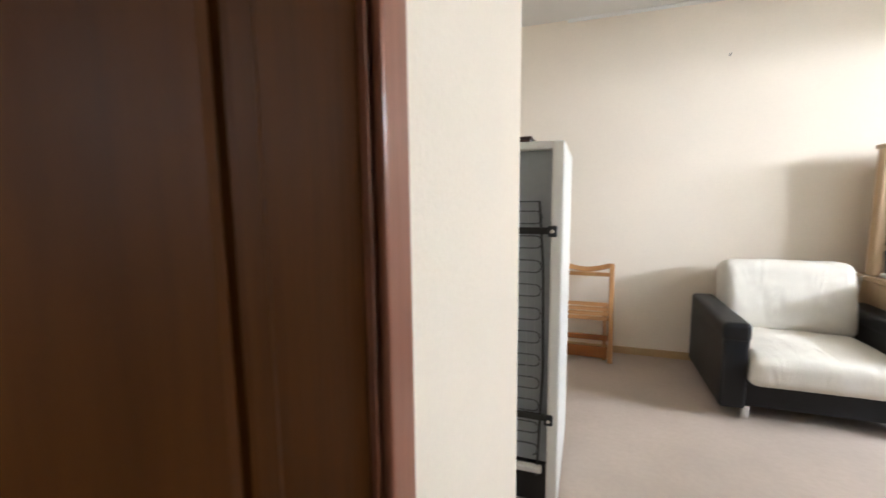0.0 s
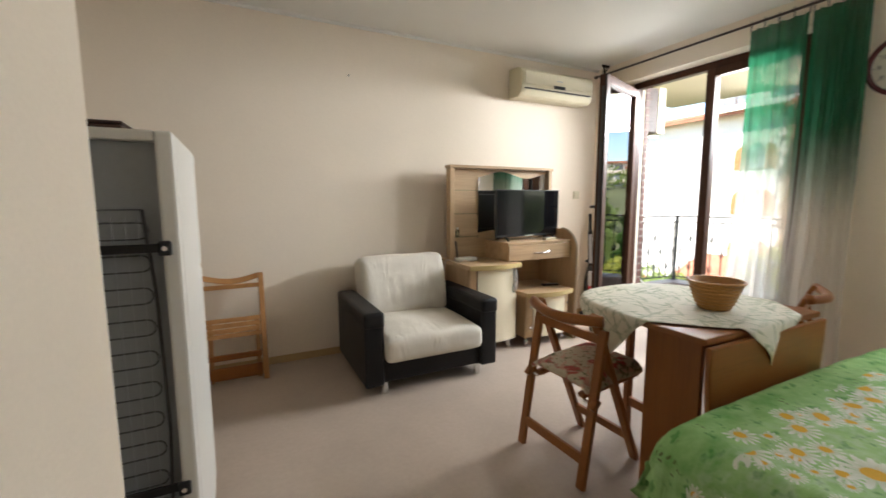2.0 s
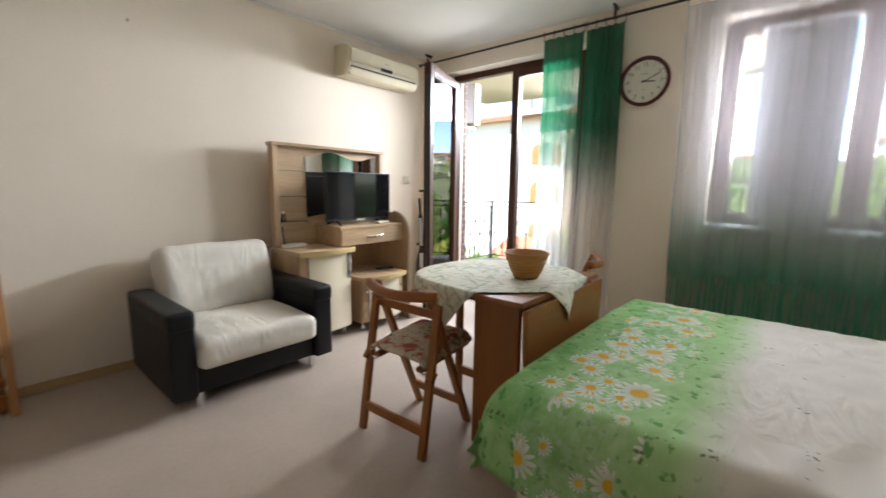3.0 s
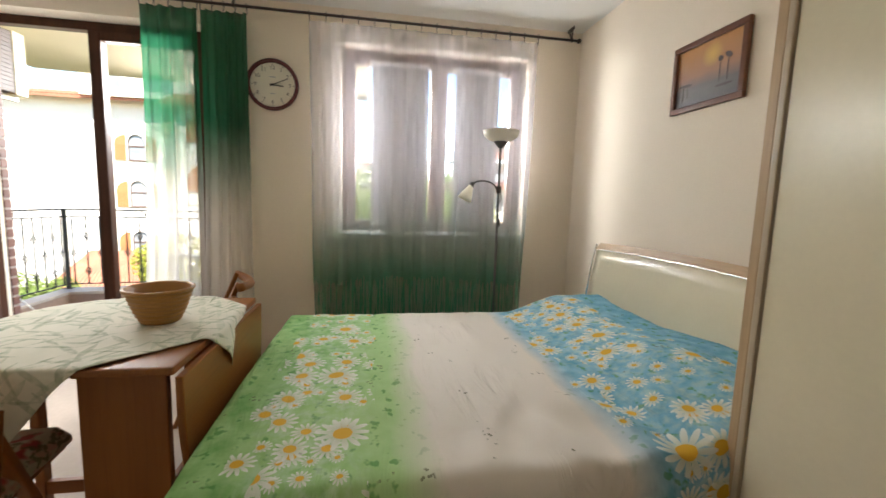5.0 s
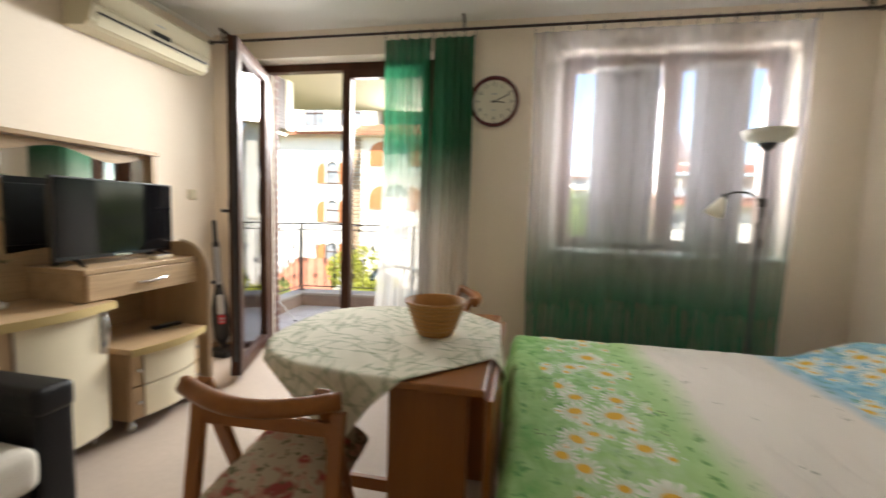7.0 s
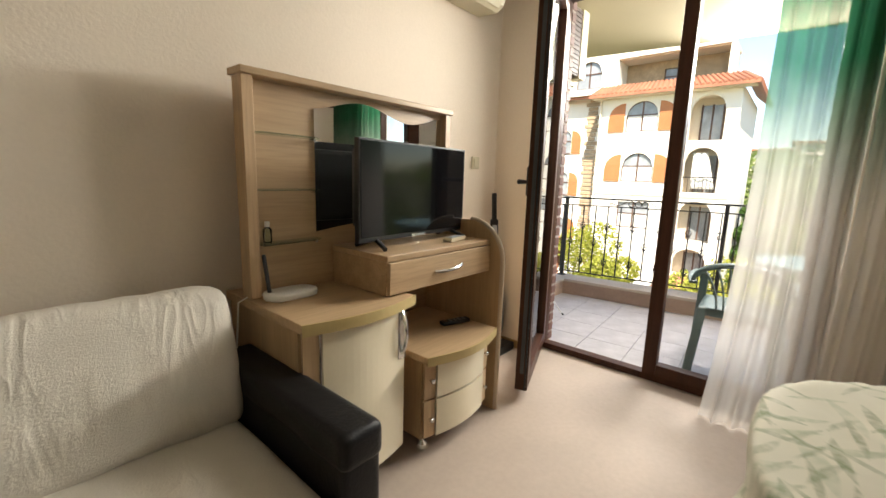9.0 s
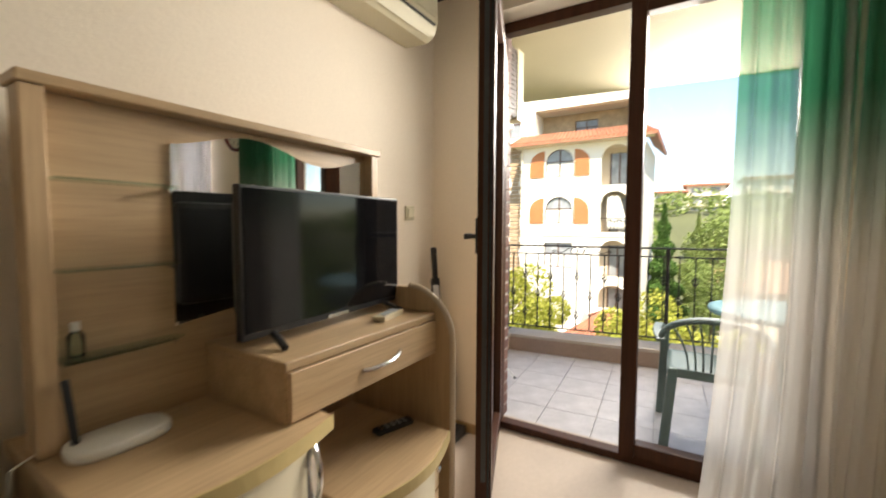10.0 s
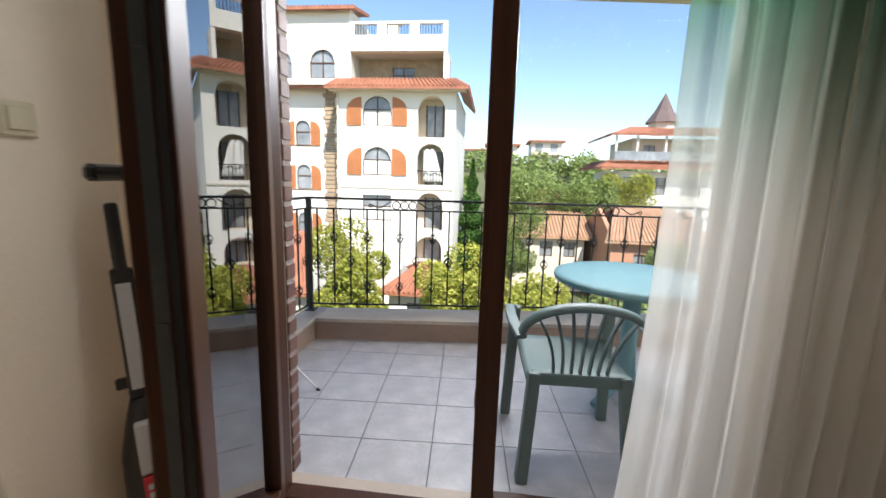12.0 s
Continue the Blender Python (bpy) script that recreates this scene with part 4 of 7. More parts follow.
def table():
    t = thing("folding_table", "reddish brown drop-leaf table with one leaf up", "table", (3.48, 2.45, 0))
    part("fixed_top", box(TX0, TX1, 2.171, TYF, 0.735, 0.76, 0.006, seg=2), ORANGEFLAT, t)
    part("raised_leaf", slab(table_rim(), 0.735, 0.76, 0.006), ORANGEFLAT, t)
    b = slab([(x, TYF - y) for x, y in table_rim()], 0, 0.022, 0.005)
    part("dropped_leaf", turned(b, Matrix(((1, 0, 0, 0), (0, 0, 1, 2.147), (0, 1, 0, 0.735), (0, 0, 0, 1)))), ORANGEFLAT, t, "lowered rounded leaf")
    for x in (3.13, 3.80):
        part("end_panel", box(x, x + 0.028, 2.222, 2.46, 0.0, 0.733, 0.003), ORANGEWOOD, t)
    part("apron", box(3.158, 3.80, 2.33, 2.352, 0.60, 0.733, 0.002), ORANGEFLAT, t)
    part("stretcher", box(3.158, 3.80, 2.33, 2.352, 0.12, 0.20, 0.002), ORANGEFLAT, t)
    part("gate_leg", bar((3.46, 2.80, 0), (3.46, 2.80, 0.732), 0.04, 0.03), ORANGEWOOD, t)
    part("gate_rail", bar((3.46, 2.355, 0.66), (3.46, 2.80, 0.66), 0.022, 0.05), ORANGEWOOD, t)
    part("gate_rail", bar((3.46, 2.355, 0.16), (3.46, 2.80, 0.16), 0.022, 0.05), ORANGEWOOD, t)


table()


def inside_table(x, y):
    if y <= TYF:
        return TX0 <= x <= TX1 and y >= 2.17
    cx, rx, ry = (TX0 + TX1) / 2, (TX1 - TX0) / 2, TYE - TYF
    return (abs(x - cx) / rx) ** 2.77 + ((y - TYF) / ry) ** 2.77 <= 1


def leaf_strokes(n, l, x, y, turn, length, width, seed, keep):
    """Mask of slender pointed leaves that lie along one direction, one to a cell."""
    c, s = math.cos(turn), math.sin(turn)
    u = calc(n, l, "ADD", calc(n, l, "MULTIPLY", x, c / length), calc(n, l, "MULTIPLY_ADD", y, s / length, seed))
    v = calc(n, l, "ADD", calc(n, l, "MULTIPLY", x, -s / width), calc(n, l, "MULTIPLY_ADD", y, c / width, seed * 0.7))
    row = calc(n, l, "FLOOR", v)
    u = calc(n, l, "ADD", u, calc(n, l, "FRACT", calc(n, l, "MULTIPLY", row, 0.618)))
    cell = n.new("ShaderNodeCombineXYZ")
    l.new(calc(n, l, "FLOOR", u), cell.inputs[0]), l.new(row, cell.inputs[1])
    wn = n.new("ShaderNodeTexWhiteNoise")
    wn.noise_dimensions = "2D"
    l.new(cell.outputs[0], wn.inputs["Vector"])
    r = sep(n, l, wn.outputs["Color"])
    du = calc(n, l, "MULTIPLY_ADD", calc(n, l, "FRACT", u), 2.0, -1.0)
    dv = calc(n, l, "MULTIPLY_ADD", calc(n, l, "FRACT", v), 2.0, -1.0)
    bow = calc(n, l, "MULTIPLY", calc(n, l, "MULTIPLY", du, du), calc(n, l, "MULTIPLY_ADD", r[1], 0.8, -0.4))
    side = calc(n, l, "ABSOLUTE", calc(n, l, "ADD", dv, bow))
    lens = calc(n, l, "MULTIPLY", calc(n, l, "SUBTRACT", 0.97, calc(n, l, "MULTIPLY", du, du)), calc(n, l, "MULTIPLY_ADD", r[2], 0.28, 0.24))
    return calc(n, l, "MULTIPLY", calc(n, l, "LESS_THAN", side, lens), calc(n, l, "LESS_THAN", r[0], keep))


def tablecloth():
    cx, cy, half = 3.50, 2.605, 0.655
    k = 58
    b = bmesh.new()
    uvl = b.loops.layers.uv.new("UVMap")
    g = {}
    for i in range(k + 1):
        for j in range(k + 1):
            p, q = (2 * i / k - 1), (2 * j / k - 1)
            x, y = cx + half * (p + q) / 2, cy + half * (q - p) / 2
            ux, uy = x, y
            z = 0.766
            if not inside_table(x, y):
                lo, hi = 0.0, 1.0
                ax, ay = 3.48, 2.5
                for _ in range(18):
                    md = (lo + hi) / 2
                    if inside_table(ax + (x - ax) * md, ay + (y - ay) * md):
                        lo = md
                    else:
                        hi = md
                qx, qy = ax + (x - ax) * lo, ay + (y - ay) * lo
                e = math.hypot(x - qx, y - qy)
                dx, dy = (x - qx) / (e + 1e-9), (y - qy) / (e + 1e-9)
                flare = 0.012 + 0.10 * e + 0.02 * math.sin(11 * (x - y)) * min(1, e / 0.1)
                x, y = qx + dx * min(e, flare), qy + dy * min(e, flare)
                z -= max(0.0, e - 0.010)
            else:
                z += 0.006 * max(0, noise.noise(Vector((x * 4 + y * 3, y * 20 - x * 7, 1)))) + 0.003 * noise.noise(Vector((x * 11, y * 9, 5)))
            g[i, j] = (b.verts.new((x, y, z)), (ux, uy))
    for i in range(k):
        for j in range(k):
            q = [g[a] for a in ((i, j), (i + 1, j), (i + 1, j + 1), (i, j + 1))]
            f = b.faces.new([v[0] for v in q])
            for lp, v in zip(f.loops, q):
                lp[uvl].uv = v[1]
    bmesh.ops.recalc_face_normals(b, faces=b.faces)
    bmesh.ops.solidify(b, geom=list(b.faces), thickness=-0.002)
    m, n, l, bs = node_set("leaf_print_cloth")
    uv = n.new("ShaderNodeUVMap")
    x, y, _ = sep(n, l, uv.outputs[0])
    base = mixc(n, l, ramp(n, l, noise_tex(n, l, uv.outputs[0], 6.0, 4), 0.3, 0.7), (0.70, 0.68, 0.55), (0.80, 0.77, 0.65))
    for turn, length, width, seed, col in ((0.35, 0.16, 0.062, 3.7, (0.52, 0.56, 0.42)), (0.9, 0.13, 0.042, 11.3, (0.27, 0.32, 0.18)), (0.15, 0.15, 0.044, 27.1, (0.22, 0.27, 0.13)),
                                           (-0.5, 0.11, 0.036, 44.9, (0.28, 0.33, 0.19)), (2.2, 0.13, 0.046, 71.3, (0.40, 0.46, 0.30)), (1.5, 0.12, 0.038, 90.7, (0.24, 0.30, 0.16))):
        mask = leaf_strokes(n, l, x, y, turn, length, width, seed, 0.34)
        vein = noise_tex(n, l, uv.outputs[0], 45.0, 3)
        base = mixc(n, l, calc(n, l, "MULTIPLY", calc(n, l, "MULTIPLY", mask, 0.72), ramp(n, l, vein, 0.25, 0.65)), base, col)
    l.new(base, bs.inputs["Base Color"])
    bs.inputs["Roughness"].default_value, bs.inputs["Specular IOR Level"].default_value = 0.7, 0.25
    solid("tablecloth", b, m, "pale green tablecloth with a leaf print", "tablecloth", smooth=True)


tablecloth()
prof = [(0.059, 0.0), (0.064, 0.004)]
for i in range(7):
    z0, r0 = 0.008 + i * 0.018, 0.066 + 0.036 * (i / 6.0) ** 0.8
    prof += [(r0 - 0.003, z0), (r0 + 0.004, z0 + 0.005), (r0 + 0.005, z0 + 0.011), (r0 + 0.001, z0 + 0.0165)]
prof += [(0.111, 0.134), (0.116, 0.139), (0.116, 0.147), (0.110, 0.150), (0.103, 0.146), (0.094, 0.10), (0.070, 0.03), (0.03, 0.014)]
prof = [(r, h * 0.88) for r, h in prof]
BOWL = surface("ochre_plastic", (0.42, 0.20, 0.045), 0.45, vary=0.12, big=8, fine=50, bump=0.03)
solid("bowl", lathe(prof, (3.49, 2.398, 0.7705), 48), BOWL, "ochre ribbed bowl on the table", "bowl", smooth=True)


# ---- folding chairs ----
def folding_chair():
    c = thing("folding_chair", "orange varnished wooden folding chair with floral seat pad", "chair", group="chairs round the table")
    for s in (-1, 1):
        part("rear_leg", bar((-0.20, s * 0.20, 0), (-0.095, s * 0.20, 0.70), 0.024, 0.042, (0, 1, 0), 0.005), ORANGEWOOD, c)
        part("front_leg", bar((0.20, s * 0.168, 0), (-0.125, s * 0.168, 0.765), 0.024, 0.042, (0, 1, 0), 0.005), ORANGEWOOD, c)
        part("seat_rail", bar((-0.155, s * 0.14, 0.395), (0.215, s * 0.14, 0.425), 0.022, 0.035, (0, 1, 0), 0.004), ORANGEWOOD, c)
        part("hinge_bolt", rod((-0.145, s * 0.225, 0.375), (-0.145, s * 0.15, 0.375), 0.008), CHROME, c)
        part("hinge_block", bar((-0.165, s * 0.212, 0.36), (-0.13, s * 0.212, 0.40), 0.03, 0.03, (0, 1, 0), 0.006), ORANGEWOOD, c)
    bow = [(-0.128 - 0.062 * math.sin(math.pi * i / 16), -0.222 + 0.444 * i / 16, 0.748 - 0.014 * math.sin(math.pi * i / 16)) for i in range(17)]
    crest = ribbon(bow, lambda u: 0.034 + 0.014 * math.sin(math.pi * u), 0.046, (0.45, 0, 1))
    part("crest_rail", crest, ORANGEFLAT, c, "curved top rail", True)
    part("back_rail", bar((-0.104, -0.19, 0.655), (-0.104, 0.19, 0.655), 0.018, 0.04, (0, 0, 1), 0.004), ORANGEFLAT, c)
    part("rear_stretcher", bar((-0.182, -0.19, 0.125), (-0.182, 0.19, 0.125), 0.02, 0.045, (0, 0, 1), 0.004), ORANGEFLAT, c)
    part("front_stretcher", bar((0.147, -0.158, 0.13), (0.147, 0.158, 0.13), 0.02, 0.04, (0, 0, 1), 0.004), ORANGEFLAT, c)
    for i in range(5):
        part("seat_slat", box(-0.14 + 0.072 * i, -0.085 + 0.072 * i, -0.155, 0.155, 0.421 + 0.006 * i, 0.434 + 0.006 * i, 0.003), ORANGEFLAT, c)
    b = cushion(-0.165, 0.215, -0.18, 0.18, 0.438, 0.462, 0.01, 0.014, 5, 10)
    for v in b.verts:
        v.co.z += 0.08 * (v.co.x + 0.16) - 0.03 * max(0, abs(v.co.y) - 0.14) / 0.04
    part("seat_pad", b, PAD, c, "red and cream floral seat pad", True)
    return c


def floral():
    m, n, l, b = node_set("floral_pad")
    vec = coords(n, l, 1.0)
    a, c, d = noise_tex(n, l, vec, 13, 2), noise_tex(n, l, vec, 21, 3), noise_tex(n, l, vec, 34, 2)
    col = mixc(n, l, ramp(n, l, a, 0.54, 0.62), (0.52, 0.44, 0.32), (0.38, 0.09, 0.08))
    col = mixc(n, l, calc(n, l, "MULTIPLY", ramp(n, l, c, 0.56, 0.62), 0.8), col, (0.55, 0.32, 0.24))
    col = mixc(n, l, calc(n, l, "MULTIPLY", ramp(n, l, d, 0.58, 0.64), 0.8), col, (0.12, 0.13, 0.06))
    l.new(col, b.inputs["Base Color"])
    b.inputs["Roughness"].default_value, b.inputs["Specular IOR Level"].default_value = 0.85, 0.15
    return m


PAD = floral()
chair = folding_chair()
copy_thing(chair, pose(4.345, 2.517, 0, 0, 0, 108))
chair.matrix_basis = pose(3.055, 2.745, 0, 0, 0, 2)


# ---- curtains ----
def curtain_cloth(name, z_low, z_high, low, high, clear_low, clear_high, glow):
    """Sheer voile dyed in a gradient over its height."""
    m, n, l, b = node_set(name)
    tc = n.new("ShaderNodeTexCoord")
    _, _, z = sep(n, l, tc.outputs["Object"])
    wob = noise_tex(n, l, tc.outputs["Object"], 2.5, 3)
    zz = calc(n, l, "ADD", z, calc(n, l, "MULTIPLY_ADD", wob, 0.24, -0.12))
    f = n.new("ShaderNodeMapRange")
    f.interpolation_type = "SMOOTHSTEP"
    f.inputs["From Min"].default_value, f.inputs["From Max"].default_value = z_low, z_high
    l.new(zz, f.inputs["Value"])
    c = mixc(n, l, f.outputs["Result"], low, high)
    df, tl, tr, m1, m2 = n.new("ShaderNodeBsdfDiffuse"), n.new("ShaderNodeBsdfTranslucent"), n.new("ShaderNodeBsdfTransparent"), n.new("ShaderNodeMixShader"), n.new("ShaderNodeMixShader")
    l.new(c, df.inputs["Color"]), l.new(c, tl.inputs["Color"])
    m1.inputs[0].default_value = glow
    l.new(df.outputs[0], m1.inputs[1]), l.new(tl.outputs[0], m1.inputs[2])
    st = coords(n, l, 1.0, "Object", (1, 1, 0.03))
    thread = noise_tex(n, l, st, 90, 2)
    dense = calc(n, l, "MULTIPLY_ADD", f.outputs["Result"], clear_low - clear_high, 1 - clear_low - 0.05)
    l.new(calc(n, l, "MULTIPLY_ADD", thread, 0.05, calc(n, l, "ADD", dense, 0.025)), m2.inputs[0])
    l.new(tr.outputs[0], m2.inputs[1]), l.new(m1.outputs[0], m2.inputs[2])
    l.new(m2.outputs[0], n["Material Output"].inputs["Surface"])
    return m


DOORVOILE = curtain_cloth("voile_green_above", 0.95, 1.75, (0.80, 0.76, 0.71), (0.024, 0.145, 0.072), 0.33, 0.10, 0.45)
WINVOILE = curtain_cloth("voile_green_below", 0.55, 1.42, (0.045, 0.205, 0.12), (0.70, 0.68, 0.76), 0.27, 0.63, 0.10)
RX, RZ = 4.965, 2.505


def curtain(name, y0, y1, yb0, yb1, ztop, zbot, folds, amp, cloth, label, seed, flare=0.0, slack=0.0):
    t = thing(name, label, "curtain", (RX, (y0 + y1) / 2, zbot))
    nu = int(folds * 12)
    def fn(u, v):
        k = v ** (3.2 if flare else 1.3)
        a, c = y1 + (yb1 - y1) * k, y0 + (yb0 - y0) * k
        wob = u + 0.018 * noise.noise(Vector((u * folds * 0.7, v * 2.2, seed))) * (0.3 + v)
        y = a + (c - a) * wob
        ph = 2 * math.pi * folds * u + 1.6 * noise.noise(Vector((u * 3, v * 1.2, seed + 4)))
        am = amp * (0.55 + 0.45 * v) * (0.75 + 0.5 * noise.noise(Vector((u * folds, 2, seed)))) * (1 - slack * (1 - abs(2 * u - 1) ** 4))
        x = RX + 0.005 + am * math.sin(ph) + 0.25 * am * math.sin(2.3 * ph + 1) - flare * v ** 4
        return (x, y + 0.3 * am * math.cos(ph), ztop + (zbot - ztop) * v)
    part("cloth", sheet(nu, 40, fn), cloth, t, "", True)
    n = max(4, int((y1 - y0) / 0.11))
    for i in range(n + 1):
        y = y0 + (y1 - y0) * i / n
        h = tube([(RX + 0.017 * math.cos(a), y, RZ + 0.017 * math.sin(a)) for a in [2 * math.pi * j / 14 for j in range(14)]], 0.0022, seg=5, closed=True)
        bar((RX, y, RZ - 0.017), (RX, y, ztop - 0.012), 0.006, 0.004, (0, 1, 0), 0, h)
        part("ring", h, BROWNROD, t)
    return t


curtain("curtain", 2.785, 3.13, 2.79, 3.215, 2.462, 0.012, 5, 0.036, DOORVOILE, "sheer green to white curtain beside the balcony door", 1, 0.03)
curtain("curtain", 2.475, 2.765, 2.43, 2.84, 2.462, 0.012, 5, 0.036, DOORVOILE, "sheer green to white curtain gathered near the clock", 9, 0.03)
curtain("curtain", 0.40, 2.07, 0.43, 2.03, 2.462, 0.03, 15, 0.026, WINVOILE, "sheer white to green curtain over the window", 21, slack=0.5)

r = thing("curtain_rod", "long dark brown curtain rod on brackets", "curtain rod", (RX, 2.3, RZ))
part("pole", rod((RX, 0.085, RZ), (RX, 4.555, RZ), 0.0095, seg=12), BROWNROD, r, "", True)
for y, s in ((0.085, -1), (4.555, 1)):
    f = lathe([(0.009, 0), (0.016, 0.004), (0.019, 0.014), (0.014, 0.026), (0.004, 0.032)], (0, 0, 0), 14)
    part("finial", turned(f, Matrix.Translation((RX, y, RZ)) @ Matrix.Rotation(radians(-90 * s), 4, "X")), BROWNROD, r, "", True)
for y in (0.13, 2.56, 4.47):
    b = bar((RX, y, RZ - 0.014), (RX, y, ZC - 0.004), 0.014, 0.010, (0, 1, 0), 0.002)
    bar((RX - 0.03, y, ZC - 0.007), (RX + 0.07, y, ZC - 0.007), 0.03, 0.010, (0, 1, 0), 0.002, b)
    bar((RX + 0.006, y, RZ + 0.01), (RX + 0.055, y, ZC - 0.01), 0.01, 0.008, (0, 1, 0), 0.002, b)
    part("bracket", b, BROWNROD, r)


# ---- wall clock and picture ----
def wall_clock():
    cy, cz, rr = 2.335, 2.03, 0.178
    k = thing("wall_clock", "round wall clock with dark red rim", "clock", (XW, cy, cz))
    m = Matrix.Translation((XW, cy, cz)) @ Matrix(((0, 0, -1, 0), (-1, 0, 0, 0), (0, 1, 0, 0), (0, 0, 0, 1)))
    part("rim", turned(lathe([(rr - 0.004, 0), (rr, 0.01), (rr, 0.026), (rr - 0.010, 0.036), (rr - 0.022, 0.034), (rr - 0.026, 0.018), (rr - 0.028, 0.0)], (0, 0, 0), 64), m), CLOCKRIM, k, "", True)
    part("face", turned(lathe([(rr - 0.027, 0.004), (rr - 0.027, 0.014)], (0, 0, 0), 48), m), CLOCKFACE, k, "cream dial")
    for h in range(12):
        a = math.pi / 2 - 2 * math.pi * (h + 1) / 12
        cu = bpy.data.curves.new("numeral", "FONT")
        cu.body, cu.size, cu.align_x, cu.align_y, cu.extrude = str(h + 1), 0.036, "CENTER", "CENTER", 0.0006
        ob = new("numeral", cu)
        ob.parent = k
        cu.materials.append(BLACK)
        ob.matrix_basis = Matrix.Translation((XW, cy, cz)).inverted() @ m @ Matrix.Translation((0.117 * math.cos(a), 0.117 * math.sin(a), 0.0152))
    for i in range(60):
        if i % 5 == 0:
            a = 2 * math.pi * i / 60
            part("minute_mark", turned(bar((0.136 * math.cos(a), 0.136 * math.sin(a), 0.0148), (0.146 * math.cos(a), 0.146 * math.sin(a), 0.0148), 0.004, 0.001, (0, 0, 1), 0), m), BLACK, k)
    def pointer(turns, length, w, z):
        a = math.pi / 2 - 2 * math.pi * turns
        return turned(bar((-0.02 * math.cos(a), -0.02 * math.sin(a), z), (length * math.cos(a), length * math.sin(a), z), w, 0.0015, (0, 0, 1), 0), m)
    part("hour_pointer", pointer((3 + 11 / 60) / 12, 0.075, 0.008, 0.018), BLACK, k)
    part("minute_pointer", pointer(11 / 60, 0.115, 0.006, 0.021), BLACK, k)
    part("hub", turned(lathe([(0.008, 0.014), (0.008, 0.024)], (0, 0, 0), 16), m), BLACK, k)
    part("dial_bar", turned(box(-0.022, 0.022, 0.05, 0.057, 0.0145, 0.0155), m), GREYBACK, k)
    part("dial_bar", turned(box(-0.016, 0.016, -0.062, -0.057, 0.0145, 0.0155), m), GREYBACK, k)


CLOCKRIM = surface("dark_red_plastic", (0.10, 0.018, 0.02), 0.25, vary=0.1, big=6, fine=50, bump=0.0)
CLOCKFACE = surface("cream_dial", (0.72, 0.69, 0.58), 0.5, vary=0.04, big=5, fine=60, bump=0.0)
wall_clock()


def picture():
    x0, x1, z0, z1 = 3.478, 3.935, 1.748, 2.095
    p = thing("picture", "framed painting of a sunset over calm water", "picture", (3.7, 0.0, 1.92))
    f = 0.03
    for a, pr in (((x0, x1, z0, z0 + f), 0), ((x0, x1, z1 - f, z1), 0), ((x0, x0 + f, z0 + f, z1 - f), 0), ((x1 - f, x1, z0 + f, z1 - f), 0)):
        part("frame_bar", box(a[0], a[1], 0.002, 0.026, a[2], a[3], 0.006, seg=2), PICFRAME, p)
    m, n, l, b = node_set("sunset_painting")
    tc = n.new("ShaderNodeTexCoord")
    x, y, z = sep(n, l, tc.outputs["Generated"])
    nz = noise_tex(n, l, tc.outputs["Generated"], 5.0, 5)
    zz = calc(n, l, "ADD", z, calc(n, l, "MULTIPLY_ADD", nz, 0.12, -0.06))
    c = mixc(n, l, ramp(n, l, zz, 0.42, 0.95), (0.42, 0.24, 0.17), (0.52, 0.25, 0.08))
    c = mixc(n, l, ramp(n, l, zz, 0.50, 0.30), c, (0.17, 0.15, 0.15))
    c = mixc(n, l, ramp(n, l, zz, 0.25, 0.05), c, (0.09, 0.085, 0.09))
    dx, dz = calc(n, l, "MULTIPLY", calc(n, l, "SUBTRACT", x, 0.44), 1.3), calc(n, l, "SUBTRACT", z, 0.76)
    dist = calc(n, l, "SQRT", calc(n, l, "ADD", calc(n, l, "MULTIPLY", dx, dx), calc(n, l, "MULTIPLY", dz, dz)))
    c = mixc(n, l, calc(n, l, "MULTIPLY", ramp(n, l, dist, 0.22, 0.03), 0.8), c, (0.75, 0.50, 0.14))
    l.new(c, b.inputs["Base Color"])
    b.inputs["Roughness"].default_value = 0.35
    canvas = part("canvas", box(x0 + f - 0.002, x1 - f + 0.002, 0.004, 0.012, z0 + f - 0.002, z1 - f + 0.002), m, p)
    def blob(cx, cz, w, h, skew):
        pts = [(cx + w * math.cos(a) + skew * math.sin(a), cz + h * math.sin(a)) for a in [2 * math.pi * i / 14 for i in range(14)]]
        return turned(slab(pts, 0, 0.001), Matrix(((1, 0, 0, 0), (0, 0, 1, 0.0123), (0, 1, 0, 0), (0, 0, 0, 1))))
    for cx, cz, w, h, sk in ((3.845, 1.885, 0.045, 0.007, 0.01), (3.86, 1.845, 0.004, 0.04, 0), (3.83, 1.85, 0.003, 0.03, 0), (3.585, 1.965, 0.017, 0.016, 0.01), (3.63, 1.96, 0.014, 0.013, 0), (3.585, 1.90, 0.003, 0.055, 0), (3.63, 1.90, 0.003, 0.05, 0), (3.60, 1.835, 0.05, 0.006, 0)):
        part("dark_shape", blob(cx, cz, w, h, sk), PICDARK, canvas)


PICFRAME = wood("picture_frame_wood", (0.17, 0.055, 0.022), (0.10, 0.03, 0.012), 0.3, 0, 25)
PICDARK = surface("painted_dark", (0.10, 0.075, 0.07), 0.5, vary=0.2, big=20, fine=90, bump=0.0)
picture()


